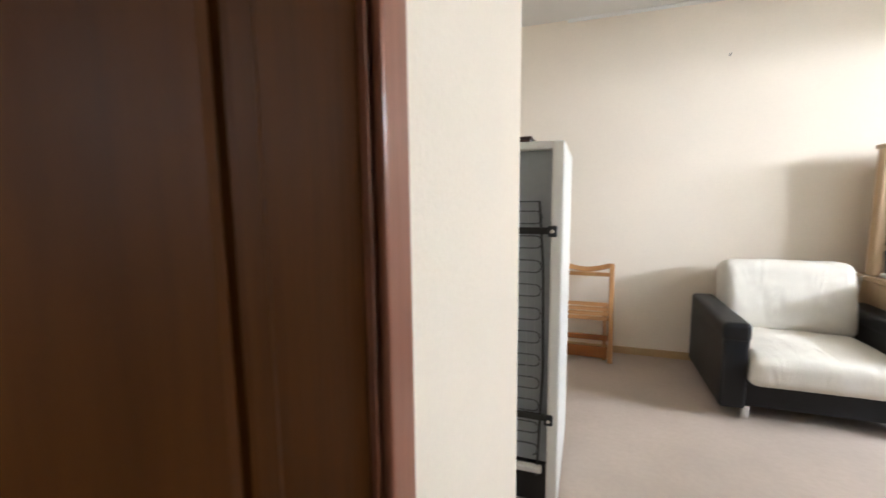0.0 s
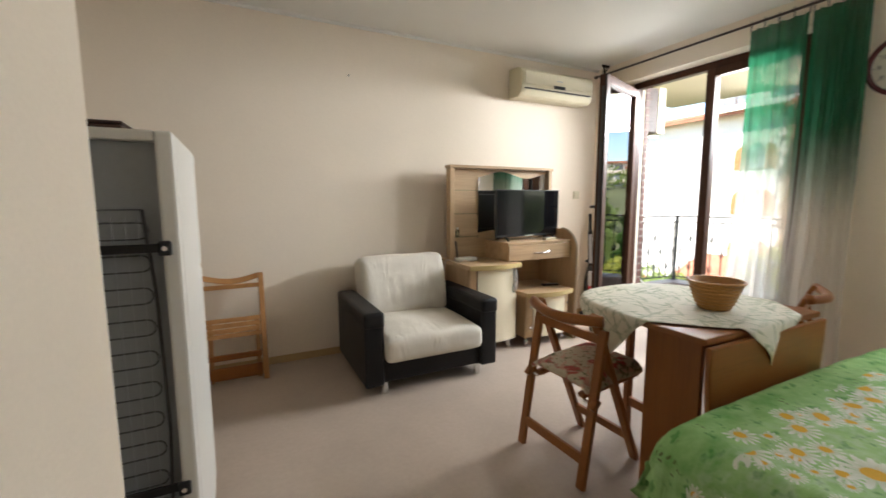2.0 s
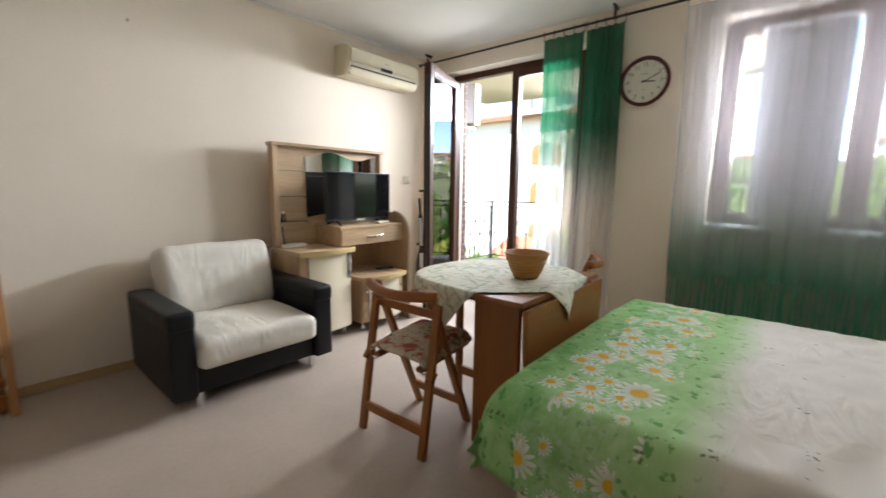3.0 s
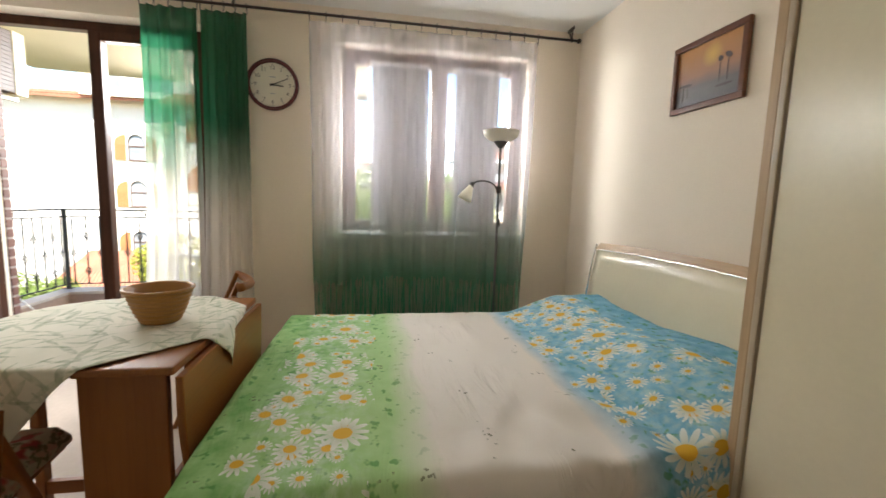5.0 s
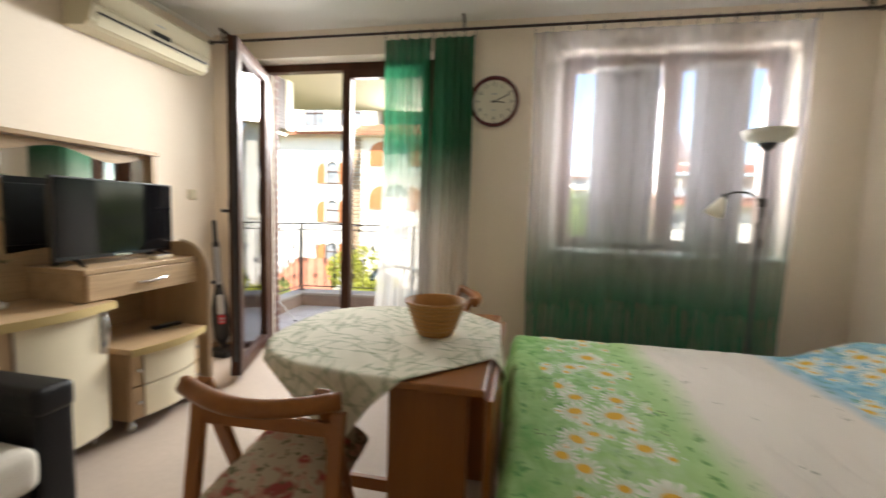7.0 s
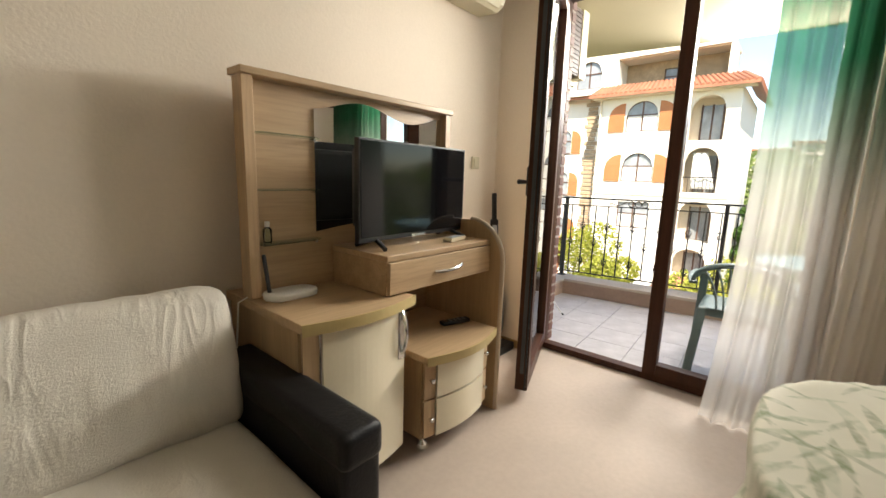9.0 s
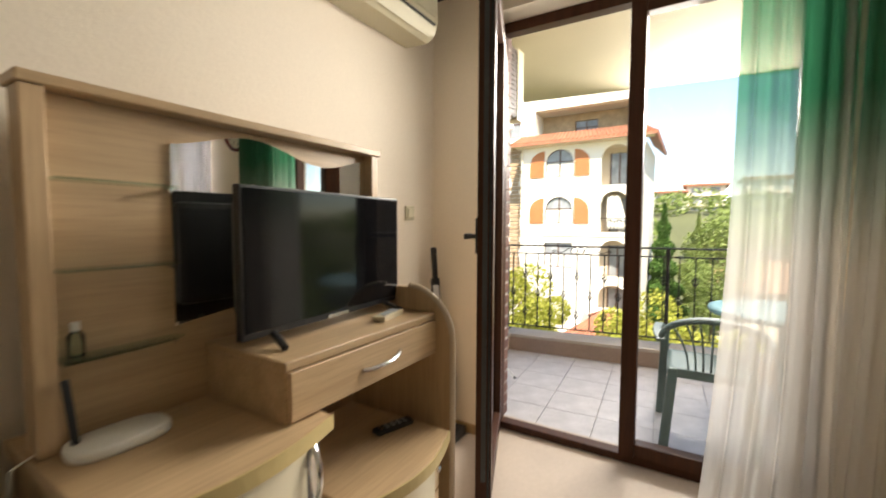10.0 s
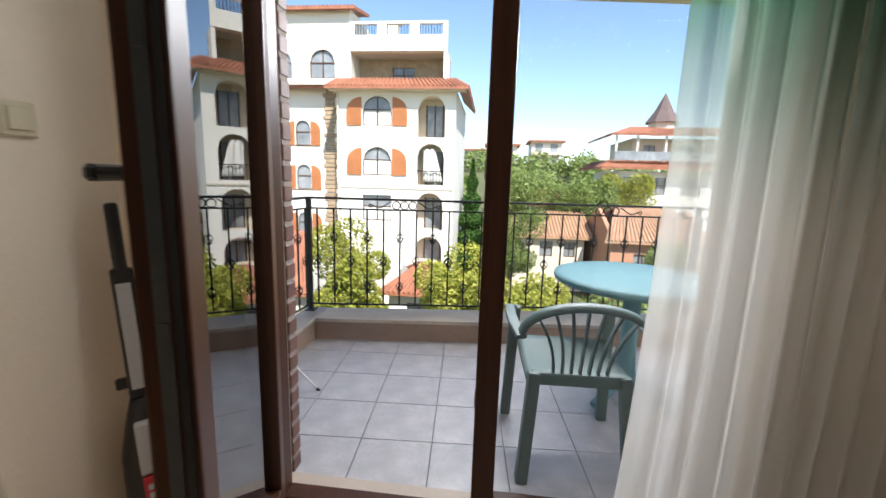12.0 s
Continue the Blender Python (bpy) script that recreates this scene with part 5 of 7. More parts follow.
# ---- floor lamp ----
def floor_lamp():
    x, y = 4.715, 0.735
    f = thing("floor_lamp", "dark floor lamp with white bowl and reading arm", "floor lamp", (x, y, 0))
    part("base_plate", lathe([(0.12, 0), (0.12, 0.012), (0.10, 0.022), (0.02, 0.03)], (x, y, 0), 28), BLACK, f, "", True)
    part("pole", rod((x, y, 0.02), (x, y, 1.66), 0.009, seg=10), DARKGREY, f, "", True)
    part("collar", lathe([(0.01, 1.63), (0.045, 1.668), (0.05, 1.678), (0.01, 1.68)], (x, y, 0), 20), DARKGREY, f, "", True)
    part("bowl_shade", lathe([(0.045, 1.678), (0.085, 1.688), (0.118, 1.715), (0.130, 1.752), (0.125, 1.752), (0.112, 1.718), (0.08, 1.694), (0.02, 1.688)], (x, y, 0), 32), SHADE, f, "white glass uplighter bowl", True)
    part("joint", rod((x, y, 1.315), (x, y, 1.365), 0.020, seg=14), BLACK, f)
    pts = [(x, y + 0.02 + 0.19 * (1 - math.cos(a)) * 0.5, 1.345 + 0.055 * math.sin(a)) for a in [math.pi * i / 12 for i in range(11)]]
    part("reading_arm", tube(pts, 0.006), BLACK, f, "", True)
    e = pts[-1]
    sh = lathe([(0.012, 0.0), (0.022, -0.03), (0.04, -0.075), (0.052, -0.12), (0.048, -0.12), (0.02, -0.04)], (0, 0, 0), 22)
    part("reading_shade", turned(sh, Matrix.Translation((e[0], e[1] + 0.002, e[2])) @ Matrix.Rotation(radians(25), 4, "X")), SHADE, f, "white reading lamp shade", True)
    part("socket", turned(rod((0, 0, -0.035), (0, 0, 0.012), 0.017), Matrix.Translation((e[0], e[1], e[2])) @ Matrix.Rotation(radians(25), 4, "X")), BLACK, f)
    part("cord", tube([(x + 0.01, y - 0.015, 1.32), (x + 0.02, y - 0.03, 1.27), (x, y + 0.022, 1.21), (x + 0.012, y - 0.012, 1.16), (x + 0.012, y - 0.01, 1.08)], 0.003, seg=6), BLACK, f)
    part("cord_switch", box(x - 0.002, x + 0.022, y - 0.022, y - 0.002, 1.075, 1.13, 0.005), BLACK, f)


SHADE = surface("opal_glass", (0.80, 0.76, 0.66), 0.3, vary=0.03, big=5, fine=50, bump=0.0)
floor_lamp()


# ---- balcony door ----
def frame_bars(parent, x0, x1, bars, mt, name="frame_bar"):
    for y0, y1, z0, z1 in bars:
        part(name, box(x0, x1, y0, y1, z0, z1, 0.005, seg=2), mt, parent)


def balcony_door():
    d = thing("balcony_door", "dark brown glazed balcony door, one leaf open", "door", (5.24, 3.54, 0), kind="structure")
    d.name = "door_2"
    BASE[d.name] = BASE["balcony_door"]
    x0, x1 = 5.20, 5.275
    frame_bars(d, x0, x1, ((DY0 + 0.002, DY0 + 0.055, 0.004, DZ - 0.002), (DY1 - 0.055, DY1 - 0.002, 0.004, DZ - 0.002), (DY0 + 0.055, DY1 - 0.055, DZ - 0.06, DZ - 0.002), (DY0 + 0.055, DY1 - 0.055, 0.004, 0.045)), FRAME)
    # fixed leaf
    y0, y1 = DY0 + 0.056, 3.568
    lf = part("fixed_leaf", box(x0 - 0.012, x1 - 0.015, y1 - 0.075, y1, 0.046, DZ - 0.062, 0.006, seg=2), FRAME, d)
    for a in ((y0, y0 + 0.07, 0.046, DZ - 0.062), (y0 + 0.07, y1 - 0.075, 0.046, 0.118), (y0 + 0.07, y1 - 0.075, DZ - 0.125, DZ - 0.062)):
        part("sash_bar", box(x0 - 0.012, x1 - 0.015, *a, bevel=0.006, seg=2), FRAME, lf)
    p = part("pane", box(5.224, 5.236, y0 + 0.065, y1 - 0.07, 0.112, DZ - 0.12), GLASS, lf)
    p.visible_shadow = False
    for z in (0.45, 1.2, 1.95):
        part("strike_plate", box(x0 + 0.02, x0 + 0.035, y1 + 0.0005, y1 + 0.003, z, z + 0.06), DARKGREY, lf)
    # open leaf, hinged at the frame's far side
    hx, hy = 5.193, 4.268
    m = Matrix.Translation((hx, hy, 0)) @ Matrix.Rotation(radians(180 + 20.2), 4, "Z")
    lw, lz0, lz1, th = 0.782, 0.05, DZ - 0.07, 0.068
    ol = part("open_leaf", turned(box(0, 0.075, -th / 2, th / 2, lz0, lz1, 0.006, seg=2), m), FRAME, d)
    for a in ((lw - 0.078, lw, lz0, lz1), (0.075, lw - 0.078, lz0, lz0 + 0.085), (0.075, lw - 0.078, lz1 - 0.075, lz1)):
        part("sash_bar", turned(box(a[0], a[1], -th / 2, th / 2, a[2], a[3], 0.006, seg=2), m), FRAME, ol)
    p = part("pane", turned(box(0.07, lw - 0.073, -0.006, 0.006, lz0 + 0.08, lz1 - 0.07), m), LEAFGLASS, ol)
    p.visible_shadow = False
    part("lock_strip", turned(box(lw + 0.0005, lw + 0.003, -0.010, 0.010, lz0 + 0.1, lz1 - 0.1), m), DARKGREY, ol, "grey metal lock strip")
    part("seal", turned(box(lw + 0.0005, lw + 0.005, 0.016, 0.026, lz0 + 0.01, lz1 - 0.01), m), BLACK, ol)
    for z in (0.35, 0.95, 1.35, 1.95):
        part("lock_cam", turned(box(lw + 0.0005, lw + 0.006, -0.007, 0.007, z, z + 0.035), m), DARKGREY, ol)
    s = -1
    b = box(lw - 0.055, lw - 0.022, s * (th / 2 + 0.0005), s * (th / 2 + 0.01), 1.12, 1.27, 0.004)
    rod((lw - 0.038, s * th / 2, 1.192), (lw - 0.038, s * (th / 2 + 0.05), 1.192), 0.010, b)
    box(lw - 0.155, lw - 0.026, s * (th / 2 + 0.040), s * (th / 2 + 0.060), 1.180, 1.204, 0.006, b)
    part("handle", turned(b, m), BLACK, ol, "dark lever handle")
    for z in (0.3, 1.15, 2.0):
        part("hinge", rod((5.193, 4.290, z), (5.193, 4.290, z + 0.09), 0.010), FRAME, d)


balcony_door()


# ---- bedroom window with blinds ----
def window():
    w = thing("window_1", "brown framed two-sash window with pale blinds", "window", (5.24, 1.14, 0.98), kind="structure")
    x0, x1 = 5.20, 5.27
    frame_bars(w, x0, x1, ((WY0 + 0.002, WY0 + 0.05, WZ0 + 0.002, WZ1 - 0.002), (WY1 - 0.05, WY1 - 0.002, WZ0 + 0.002, WZ1 - 0.002), (WY0 + 0.05, WY1 - 0.05, WZ1 - 0.05, WZ1 - 0.002), (WY0 + 0.05, WY1 - 0.05, WZ0 + 0.002, WZ0 + 0.05), (1.10, 1.125, WZ0 + 0.05, WZ1 - 0.05)), WINFRAME)
    for y0, y1 in ((WY0 + 0.051, 1.099), (1.126, WY1 - 0.051)):
        for a in ((y0, y0 + 0.05, WZ0 + 0.051, WZ1 - 0.051), (y1 - 0.05, y1, WZ0 + 0.051, WZ1 - 0.051), (y0 + 0.05, y1 - 0.05, WZ0 + 0.051, WZ0 + 0.105), (y0 + 0.05, y1 - 0.05, WZ1 - 0.105, WZ1 - 0.051)):
            part("sash_bar", box(x0 - 0.01, x1 - 0.02, *a, bevel=0.005, seg=2), WINFRAME, w)
        p = part("pane", box(5.222, 5.234, y0 + 0.046, y1 - 0.046, WZ0 + 0.10, WZ1 - 0.10), GLASS, w)
        p.visible_shadow = False
    part("inner_sill", box(XW - 0.06, x0 - 0.001, WY0 + 0.003, WY1 - 0.003, WZ0 + 0.001, WZ0 + 0.022, 0.005, seg=2), WHITE, w, "white window sill")
    for y0, y1 in ((0.63, 0.985), (1.205, 1.635)):
        b = thing("window_blind", "pale beige fabric blind hanging before the pane", "blind", (5.17, (y0 + y1) / 2, 1.08))
        part("fabric", sheet(10, 16, lambda u, v: (5.168 + 0.003 * math.sin(9 * u + 4 * v), y0 + (y1 - y0) * u, 1.06 + 1.2 * v), 0.002), BLIND, b, "", True)
        part("roller", rod((5.162, y0 - 0.01, 2.275), (5.162, y1 + 0.01, 2.275), 0.016, seg=14), WHITE, b, "", True)
        part("bottom_bar", rod((5.167, y0, 1.055), (5.167, y1, 1.055), 0.007, seg=8), WHITE, b)
        for y in (y0 - 0.012, y1 + 0.012):
            part("clip", box(5.155, 5.189, y - 0.006, y + 0.006, 2.255, 2.295, 0.002), WHITE, b)


def blind_cloth():
    m, n, l, b = node_set("blind_fabric")
    vec = coords(n, l, 1.0)
    c = mixc(n, l, noise_tex(n, l, vec, 40, 4), (0.42, 0.40, 0.385), (0.48, 0.455, 0.44))
    df, tl, mx = n.new("ShaderNodeBsdfDiffuse"), n.new("ShaderNodeBsdfTranslucent"), n.new("ShaderNodeMixShader")
    l.new(c, df.inputs["Color"]), l.new(c, tl.inputs["Color"])
    mx.inputs[0].default_value = 0.06
    l.new(df.outputs[0], mx.inputs[1]), l.new(tl.outputs[0], mx.inputs[2])
    l.new(mx.outputs[0], n["Material Output"].inputs["Surface"])
    return m


BLIND = blind_cloth()
WINFRAME = wood("window_frame_brown", (0.27, 0.18, 0.13), (0.20, 0.125, 0.09), 0.4, 2, 22)
window()


# ---- balcony ----
TILE = surface("balcony_tile", (0.47, 0.445, 0.45), 0.35, vary=0.26, big=7, fine=30, bump=0.05, shift=0.16)
GROUT = surface("grout_grey", (0.33, 0.31, 0.30), 0.8, vary=0.15, big=4, fine=60)
KERBTOP = surface("kerb_stone", (0.44, 0.37, 0.30), 0.55, vary=0.15, big=4, fine=50)
KERBSIDE = surface("kerb_tile_brown", (0.33, 0.225, 0.165), 0.55, vary=0.18, big=5, fine=45)
SOFFIT = surface("soffit_cream", (0.63, 0.54, 0.38), 0.8, vary=0.05, big=1.2, fine=60, spec=0.2)
BRICK = surface("clinker_brick", (0.17, 0.075, 0.055), 0.6, vary=0.25, big=9, fine=70, bump=0.2, shift=0.5)
MORTAR = surface("brick_mortar", (0.29, 0.23, 0.20), 0.85, vary=0.12, big=8, fine=90, bump=0.2)
GREENPLASTIC = surface("green_grey_plastic", (0.06, 0.10, 0.095), 0.55, vary=0.12, big=6, fine=80, bump=0.04)
TEALPLASTIC = surface("teal_plastic", (0.13, 0.25, 0.28), 0.55, vary=0.1, big=5, fine=80, bump=0.03, spec=0.15)
BY_LO, BY_HI = 1.95, 4.80


def kerb_x(y):
    return 6.74 + 0.12 * (4.75 - y)


def rail_x(y):
    return 6.90 + 0.15 * (4.9 - y)


b = slab([(XO, BY_LO - 0.2), (rail_x(BY_LO) + 0.2, BY_LO - 0.2), (rail_x(BY_HI) + 0.2, 5.1), (XO, 5.1)], -0.2, -0.012)
bal = solid("balcony_floor", b, GROUT, "pale stone balcony floor tiles", "floor", "structure")
b = slab([(XO, BY_LO - 0.25), (rail_x(BY_LO) + 0.1, BY_LO - 0.25), (rail_x(BY_HI) + 0.1, 5.15), (XO, 5.15)], 2.50, 2.75)
solid("balcony_ceiling", b, SOFFIT, "cream painted balcony ceiling", "ceiling", "structure")
k = thing("kerb", "low tiled balcony kerb", "kerb", (6.9, 3.5, 0), kind="structure")
b = slab([(kerb_x(BY_LO), BY_LO), (rail_x(BY_LO) + 0.05, BY_LO), (rail_x(BY_HI) + 0.05, BY_HI), (kerb_x(BY_HI), BY_HI)], -0.01, 0.135)
slab([(XO + 0.08, BY_HI), (rail_x(BY_HI) + 0.05, BY_HI), (rail_x(BY_HI) + 0.05, BY_HI + 0.15), (XO + 0.08, BY_HI + 0.15)], -0.01, 0.135, bm=b)
part("kerb_body", b, KERBSIDE, k)
b = slab([(kerb_x(BY_LO) - 0.015, BY_LO), (rail_x(BY_LO) + 0.06, BY_LO), (rail_x(BY_HI) + 0.06, BY_HI - 0.015), (kerb_x(BY_HI) - 0.015, BY_HI - 0.015)], 0.136, 0.165, 0.004)
part("kerb_cap", b, KERBTOP, k)
b = slab([(XO + 0.08, BY_HI - 0.014), (rail_x(BY_HI) + 0.06, BY_HI - 0.014), (rail_x(BY_HI) + 0.06, BY_HI + 0.16), (XO + 0.08, BY_HI + 0.16)], 0.136, 0.165, 0.004)
part("kerb_cap", b, KERBTOP, k)


def basket(x, y, z, bm):
    """The twisted iron basket of a baluster."""
    for q in range(4):
        a0 = math.pi / 2 * q
        pts = [(x + 0.028 * math.sin(math.pi * t) * math.cos(a0 + 2.6 * t), y + 0.028 * math.sin(math.pi * t) * math.sin(a0 + 2.6 * t), z - 0.042 + 0.084 * t) for t in [i / 8 for i in range(9)]]
        tube(pts, 0.004, bm, 4)
    return bm


def scroll(p0, dirv, n, parent):
    """A row of rings and end curls under the top rail."""
    dirv = Vector(dirv).normalized()
    for s in range(-1, 2):
        c = Vector(p0) + dirv * 0.062 * s
        b = tube([(c + dirv * 0.029 * math.cos(a) + Vector((0, 0, 0.029 * math.sin(a)))) for a in [2 * math.pi * i / 16 for i in range(16)]], 0.0045, seg=5, closed=True)
        part("scroll_ring", b, IRON, parent)
    for s in (-1, 1):
        pts = []
        for i in range(22):
            t = i / 21
            pts.append(Vector(p0) + dirv * s * (0.095 + 0.16 * t) + Vector((0, 0, 0.026 * math.cos(math.pi * 1.6 * t) * (1 - 0.4 * t))))
        e = pts[-1]
        for i in range(12):
            a = i / 11 * 2 * math.pi * 0.8
            pts.append(e + dirv * s * 0.012 * math.sin(a) + Vector((0, 0, 0.012 * (math.cos(a) - 1))))
        part("scroll_curl", tube(pts, 0.0045, seg=5), IRON, parent)


def railing(name, a, b, label, posts, count, scrolls):
    """Iron railing from a to b (x, y) with knotted balusters."""
    r = thing(name, label, "railing", (*a, 0.165))
    A, B = Vector((*a, 0)), Vector((*b, 0))
    at = lambda t, z: A.lerp(B, t) + Vector((0, 0, z))
    part("top_rail", bar(at(0, 1.032), at(1, 1.032), 0.042, 0.016, bevel=0.003), IRON, r)
    part("second_rail", bar(at(0, 0.955), at(1, 0.955), 0.014, 0.012, bevel=0.002), IRON, r)
    part("bottom_rail", bar(at(0, 0.215), at(1, 0.215), 0.014, 0.012, bevel=0.002), IRON, r)
    for t in posts:
        p = at(t, 0)
        part("post", box(p.x - 0.017, p.x + 0.017, p.y - 0.017, p.y + 0.017, 0.165, 1.026, 0.003), IRON, r)
        part("post_foot", box(p.x - 0.04, p.x + 0.04, p.y - 0.04, p.y + 0.04, 0.165, 0.173, 0.002), IRON, r)
    for i in range(count):
        p = at((i + 0.5) / count, 0)
        b = box(p.x - 0.0055, p.x + 0.0055, p.y - 0.0055, p.y + 0.0055, 0.22, 0.95)
        for z in ((0.74, 0.36) if i % 2 else (0.56,)):
            basket(p.x, p.y, z, b)
        part("baluster", b, IRON, r)
    for t in scrolls:
        scroll(at(t, 0.99), B - A, 3, r)


railing("railing", (rail_x(4.9), 4.9), (rail_x(1.95), 1.95), "black wrought iron balcony railing with twisted knots", (0.0, 0.49, 1.0), 24, (0.24, 0.76))
railing("railing", (rail_x(4.9), 4.9), (5.55, 4.98), "black wrought iron side railing of the balcony", (1.0,), 12, (0.5,))
railing("railing", (rail_x(1.95), 1.95), (5.45, 1.97), "black wrought iron end railing of the balcony", (1.0,), 15, (0.5,))


# outdoor unit on the brick pier
GRILLE = surface("dark_brown_grille", (0.07, 0.035, 0.02), 0.6, vary=0.2, big=6, fine=50)
u = thing("outdoor_unit", "cream outdoor air conditioning unit with dark grille", "air conditioner", (5.63, 4.66, 1.93))
part("case", box(5.60, 5.71, 4.31, 5.02, 1.95, 2.42, 0.008, seg=2), CREAM2, u)
g = part("rear_grille", box(5.448, 5.60, 4.318, 5.015, 1.96, 2.41, 0.004), GRILLE, u, "dark rear grille")
for i in range(14):
    part("grille_fin", box(5.45, 5.597, 4.312, 4.3175, 1.975 + 0.031 * i, 1.984 + 0.031 * i), GRILLE, g)
for y in (4.40, 4.92):
    part("bracket", box(5.455, 5.72, y - 0.015, y + 0.015, 1.915, 1.948, 0.002), CREAM2, u)


# plastic garden chair
def garden_chair():
    c = thing("garden_chair", "dark green plastic garden chair on the balcony", "chair")
    back_x = lambda z: -0.20 - 0.22 * (z - 0.42)
    rim = lambda y: 0.60 + 0.145 * math.sqrt(max(0.0, 1 - (y / 0.245) ** 2)) ** 0.8
    hoop = ribbon([(back_x(rim(y)), y, rim(y)) for y in [0.243 * math.cos(math.pi * i / 22) for i in range(23)]], 0.026, 0.046, (1, 0, 0.2))
    part("back_hoop", hoop, GREENPLASTIC, c, "", True)
    for i in range(7):
        y0 = -0.105 + 0.035 * i
        y1 = y0 * 1.75
        line = []
        for k in range(8):
            t = k / 7
            y = y0 + (y1 - y0) * t ** 2.2
            z = 0.43 + (rim(y1) - 0.445) * t
            line.append(Vector((back_x(z), y, z)))
        slat = ribbon(line, 0.010, 0.024, (1, 0, 0))
        part("back_slat", slat, GREENPLASTIC, c)
    part("back_base", turned(box(-0.02, 0.02, -0.19, 0.19, 0, 0.055, 0.01, seg=2), pose(-0.205, 0, 0.40)), GREENPLASTIC, c)
    part("seat", sheet(12, 12, lambda u, v: (-0.21 + 0.44 * u, -0.21 + 0.42 * v, 0.425 - 0.03 * math.sin(math.pi * u) * math.sin(math.pi * v) + 0.012 * u), 0.012), GREENPLASTIC, c, "", True)
    for s in (-1, 1):
        part("front_leg", bar((0.235, s * 0.245, 0), (0.19, s * 0.225, 0.60), 0.05, 0.05, (1, 0, 0), 0.012), GREENPLASTIC, c)
        part("rear_leg", bar((-0.27, s * 0.215, 0), (-0.205, s * 0.178, 0.45), 0.05, 0.058, (1, 0, 0), 0.012), GREENPLASTIC, c)
        arm = [(-0.24, s * 0.243, 0.605), (-0.17, s * 0.262, 0.625), (-0.05, s * 0.27, 0.63), (0.10, s * 0.262, 0.625), (0.18, s * 0.245, 0.60), (0.205, s * 0.235, 0.55)]
        b = ribbon(arm, 0.045, 0.018)
        part("arm", b, GREENPLASTIC, c)
    return c


gc = garden_chair()
gc.matrix_basis = pose(5.75, 3.17, -0.005, 0, 0, 2)
t = thing("garden_table", "round teal plastic garden table on the balcony", "table", (6.30, 2.73, 0))
part("tabletop", lathe([(0.38, 0.655), (0.432, 0.66), (0.44, 0.678), (0.436, 0.692), (0.39, 0.697), (0.02, 0.699)], (6.30, 2.73, 0), 48), TEALPLASTIC, t, "", True)
part("column", lathe([(0.06, 0.06), (0.045, 0.3), (0.05, 0.66)], (6.30, 2.73, 0), 20), TEALPLASTIC, t, "", True)
for i in range(4):
    a = math.pi / 4 + math.pi / 2 * i
    part("foot", bar((6.30, 2.73, 0.09), (6.30 + 0.30 * math.cos(a), 2.73 + 0.30 * math.sin(a), 0.015), 0.05, 0.03, bevel=0.006), TEALPLASTIC, t)
s = thing("stick", "thin white stick leaning in the balcony corner", "stick", (6.02, 4.47, 0))
part("shaft", rod((6.02, 4.46, -0.004), (5.92, 4.785, 0.42), 0.006), WHITE, s)
part("tip", rod((6.0205, 4.4584, -0.006), (6.016, 4.474, 0.015), 0.008), BLACK, s)


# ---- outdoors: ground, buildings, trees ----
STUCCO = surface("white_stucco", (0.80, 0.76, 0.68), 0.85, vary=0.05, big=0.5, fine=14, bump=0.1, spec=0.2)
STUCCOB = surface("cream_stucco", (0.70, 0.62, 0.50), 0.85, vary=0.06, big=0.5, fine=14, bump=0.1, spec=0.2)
ROOFTILE = surface("terracotta_tile", (0.40, 0.16, 0.09), 0.7, vary=0.35, big=1.5, fine=9, bump=0.3)
STONE = surface("beige_stone", (0.42, 0.31, 0.20), 0.8, vary=0.35, big=2.2, fine=9, bump=0.4)
ROOFTAN = surface("tan_roof_tile", (0.46, 0.27, 0.16), 0.75, vary=0.3, big=1.5, fine=9, bump=0.3)
TERRA = surface("terracotta_render", (0.52, 0.27, 0.17), 0.85, vary=0.12, big=0.6, fine=12, bump=0.1, spec=0.2)
SLATE = surface("dark_slate_tile", (0.15, 0.105, 0.095), 0.7, vary=0.2, big=1.5, fine=9, bump=0.2)
SHUTTER = surface("orange_shutter", (0.45, 0.17, 0.06), 0.55, vary=0.12, big=1.5, fine=12)
# opaque panes; the patchy pale grey paints in whitish sky reflections
FARGLASS = surface("reflection_grey_glass", (0.30, 0.32, 0.34), 0.12, vary=0.5, big=0.9, fine=3, bump=0.0)
FARFRAME = surface("far_window_frame", (0.10, 0.05, 0.03), 0.5, vary=0.1, big=2, fine=10)
DRAPE = surface("white_drape", (0.75, 0.72, 0.66), 0.9, vary=0.08, big=2, fine=9)
EARTH = surface("ground_cover", (0.13, 0.14, 0.06), 0.9, vary=0.4, big=0.08, fine=1.5, bump=0.3)


def leafy(name, a, b, fine=5.0):
    m, n, l, bs = node_set(name)
    g = n.new("ShaderNodeNewGeometry")
    oi = n.new("ShaderNodeObjectInfo")
    c = mixc(n, l, g.outputs["Random Per Island"], a, b)
    c = mixc(n, l, calc(n, l, "MULTIPLY", oi.outputs["Random"], 0.3), c, [v * 0.6 for v in a])
    df, tl, mx = n.new("ShaderNodeBsdfDiffuse"), n.new("ShaderNodeBsdfTranslucent"), n.new("ShaderNodeMixShader")
    l.new(c, df.inputs["Color"]), l.new(c, tl.inputs["Color"])
    mx.inputs[0].default_value = 0.3
    l.new(df.outputs[0], mx.inputs[1]), l.new(tl.outputs[0], mx.inputs[2])
    l.new(mx.outputs[0], n["Material Output"].inputs["Surface"])
    return m


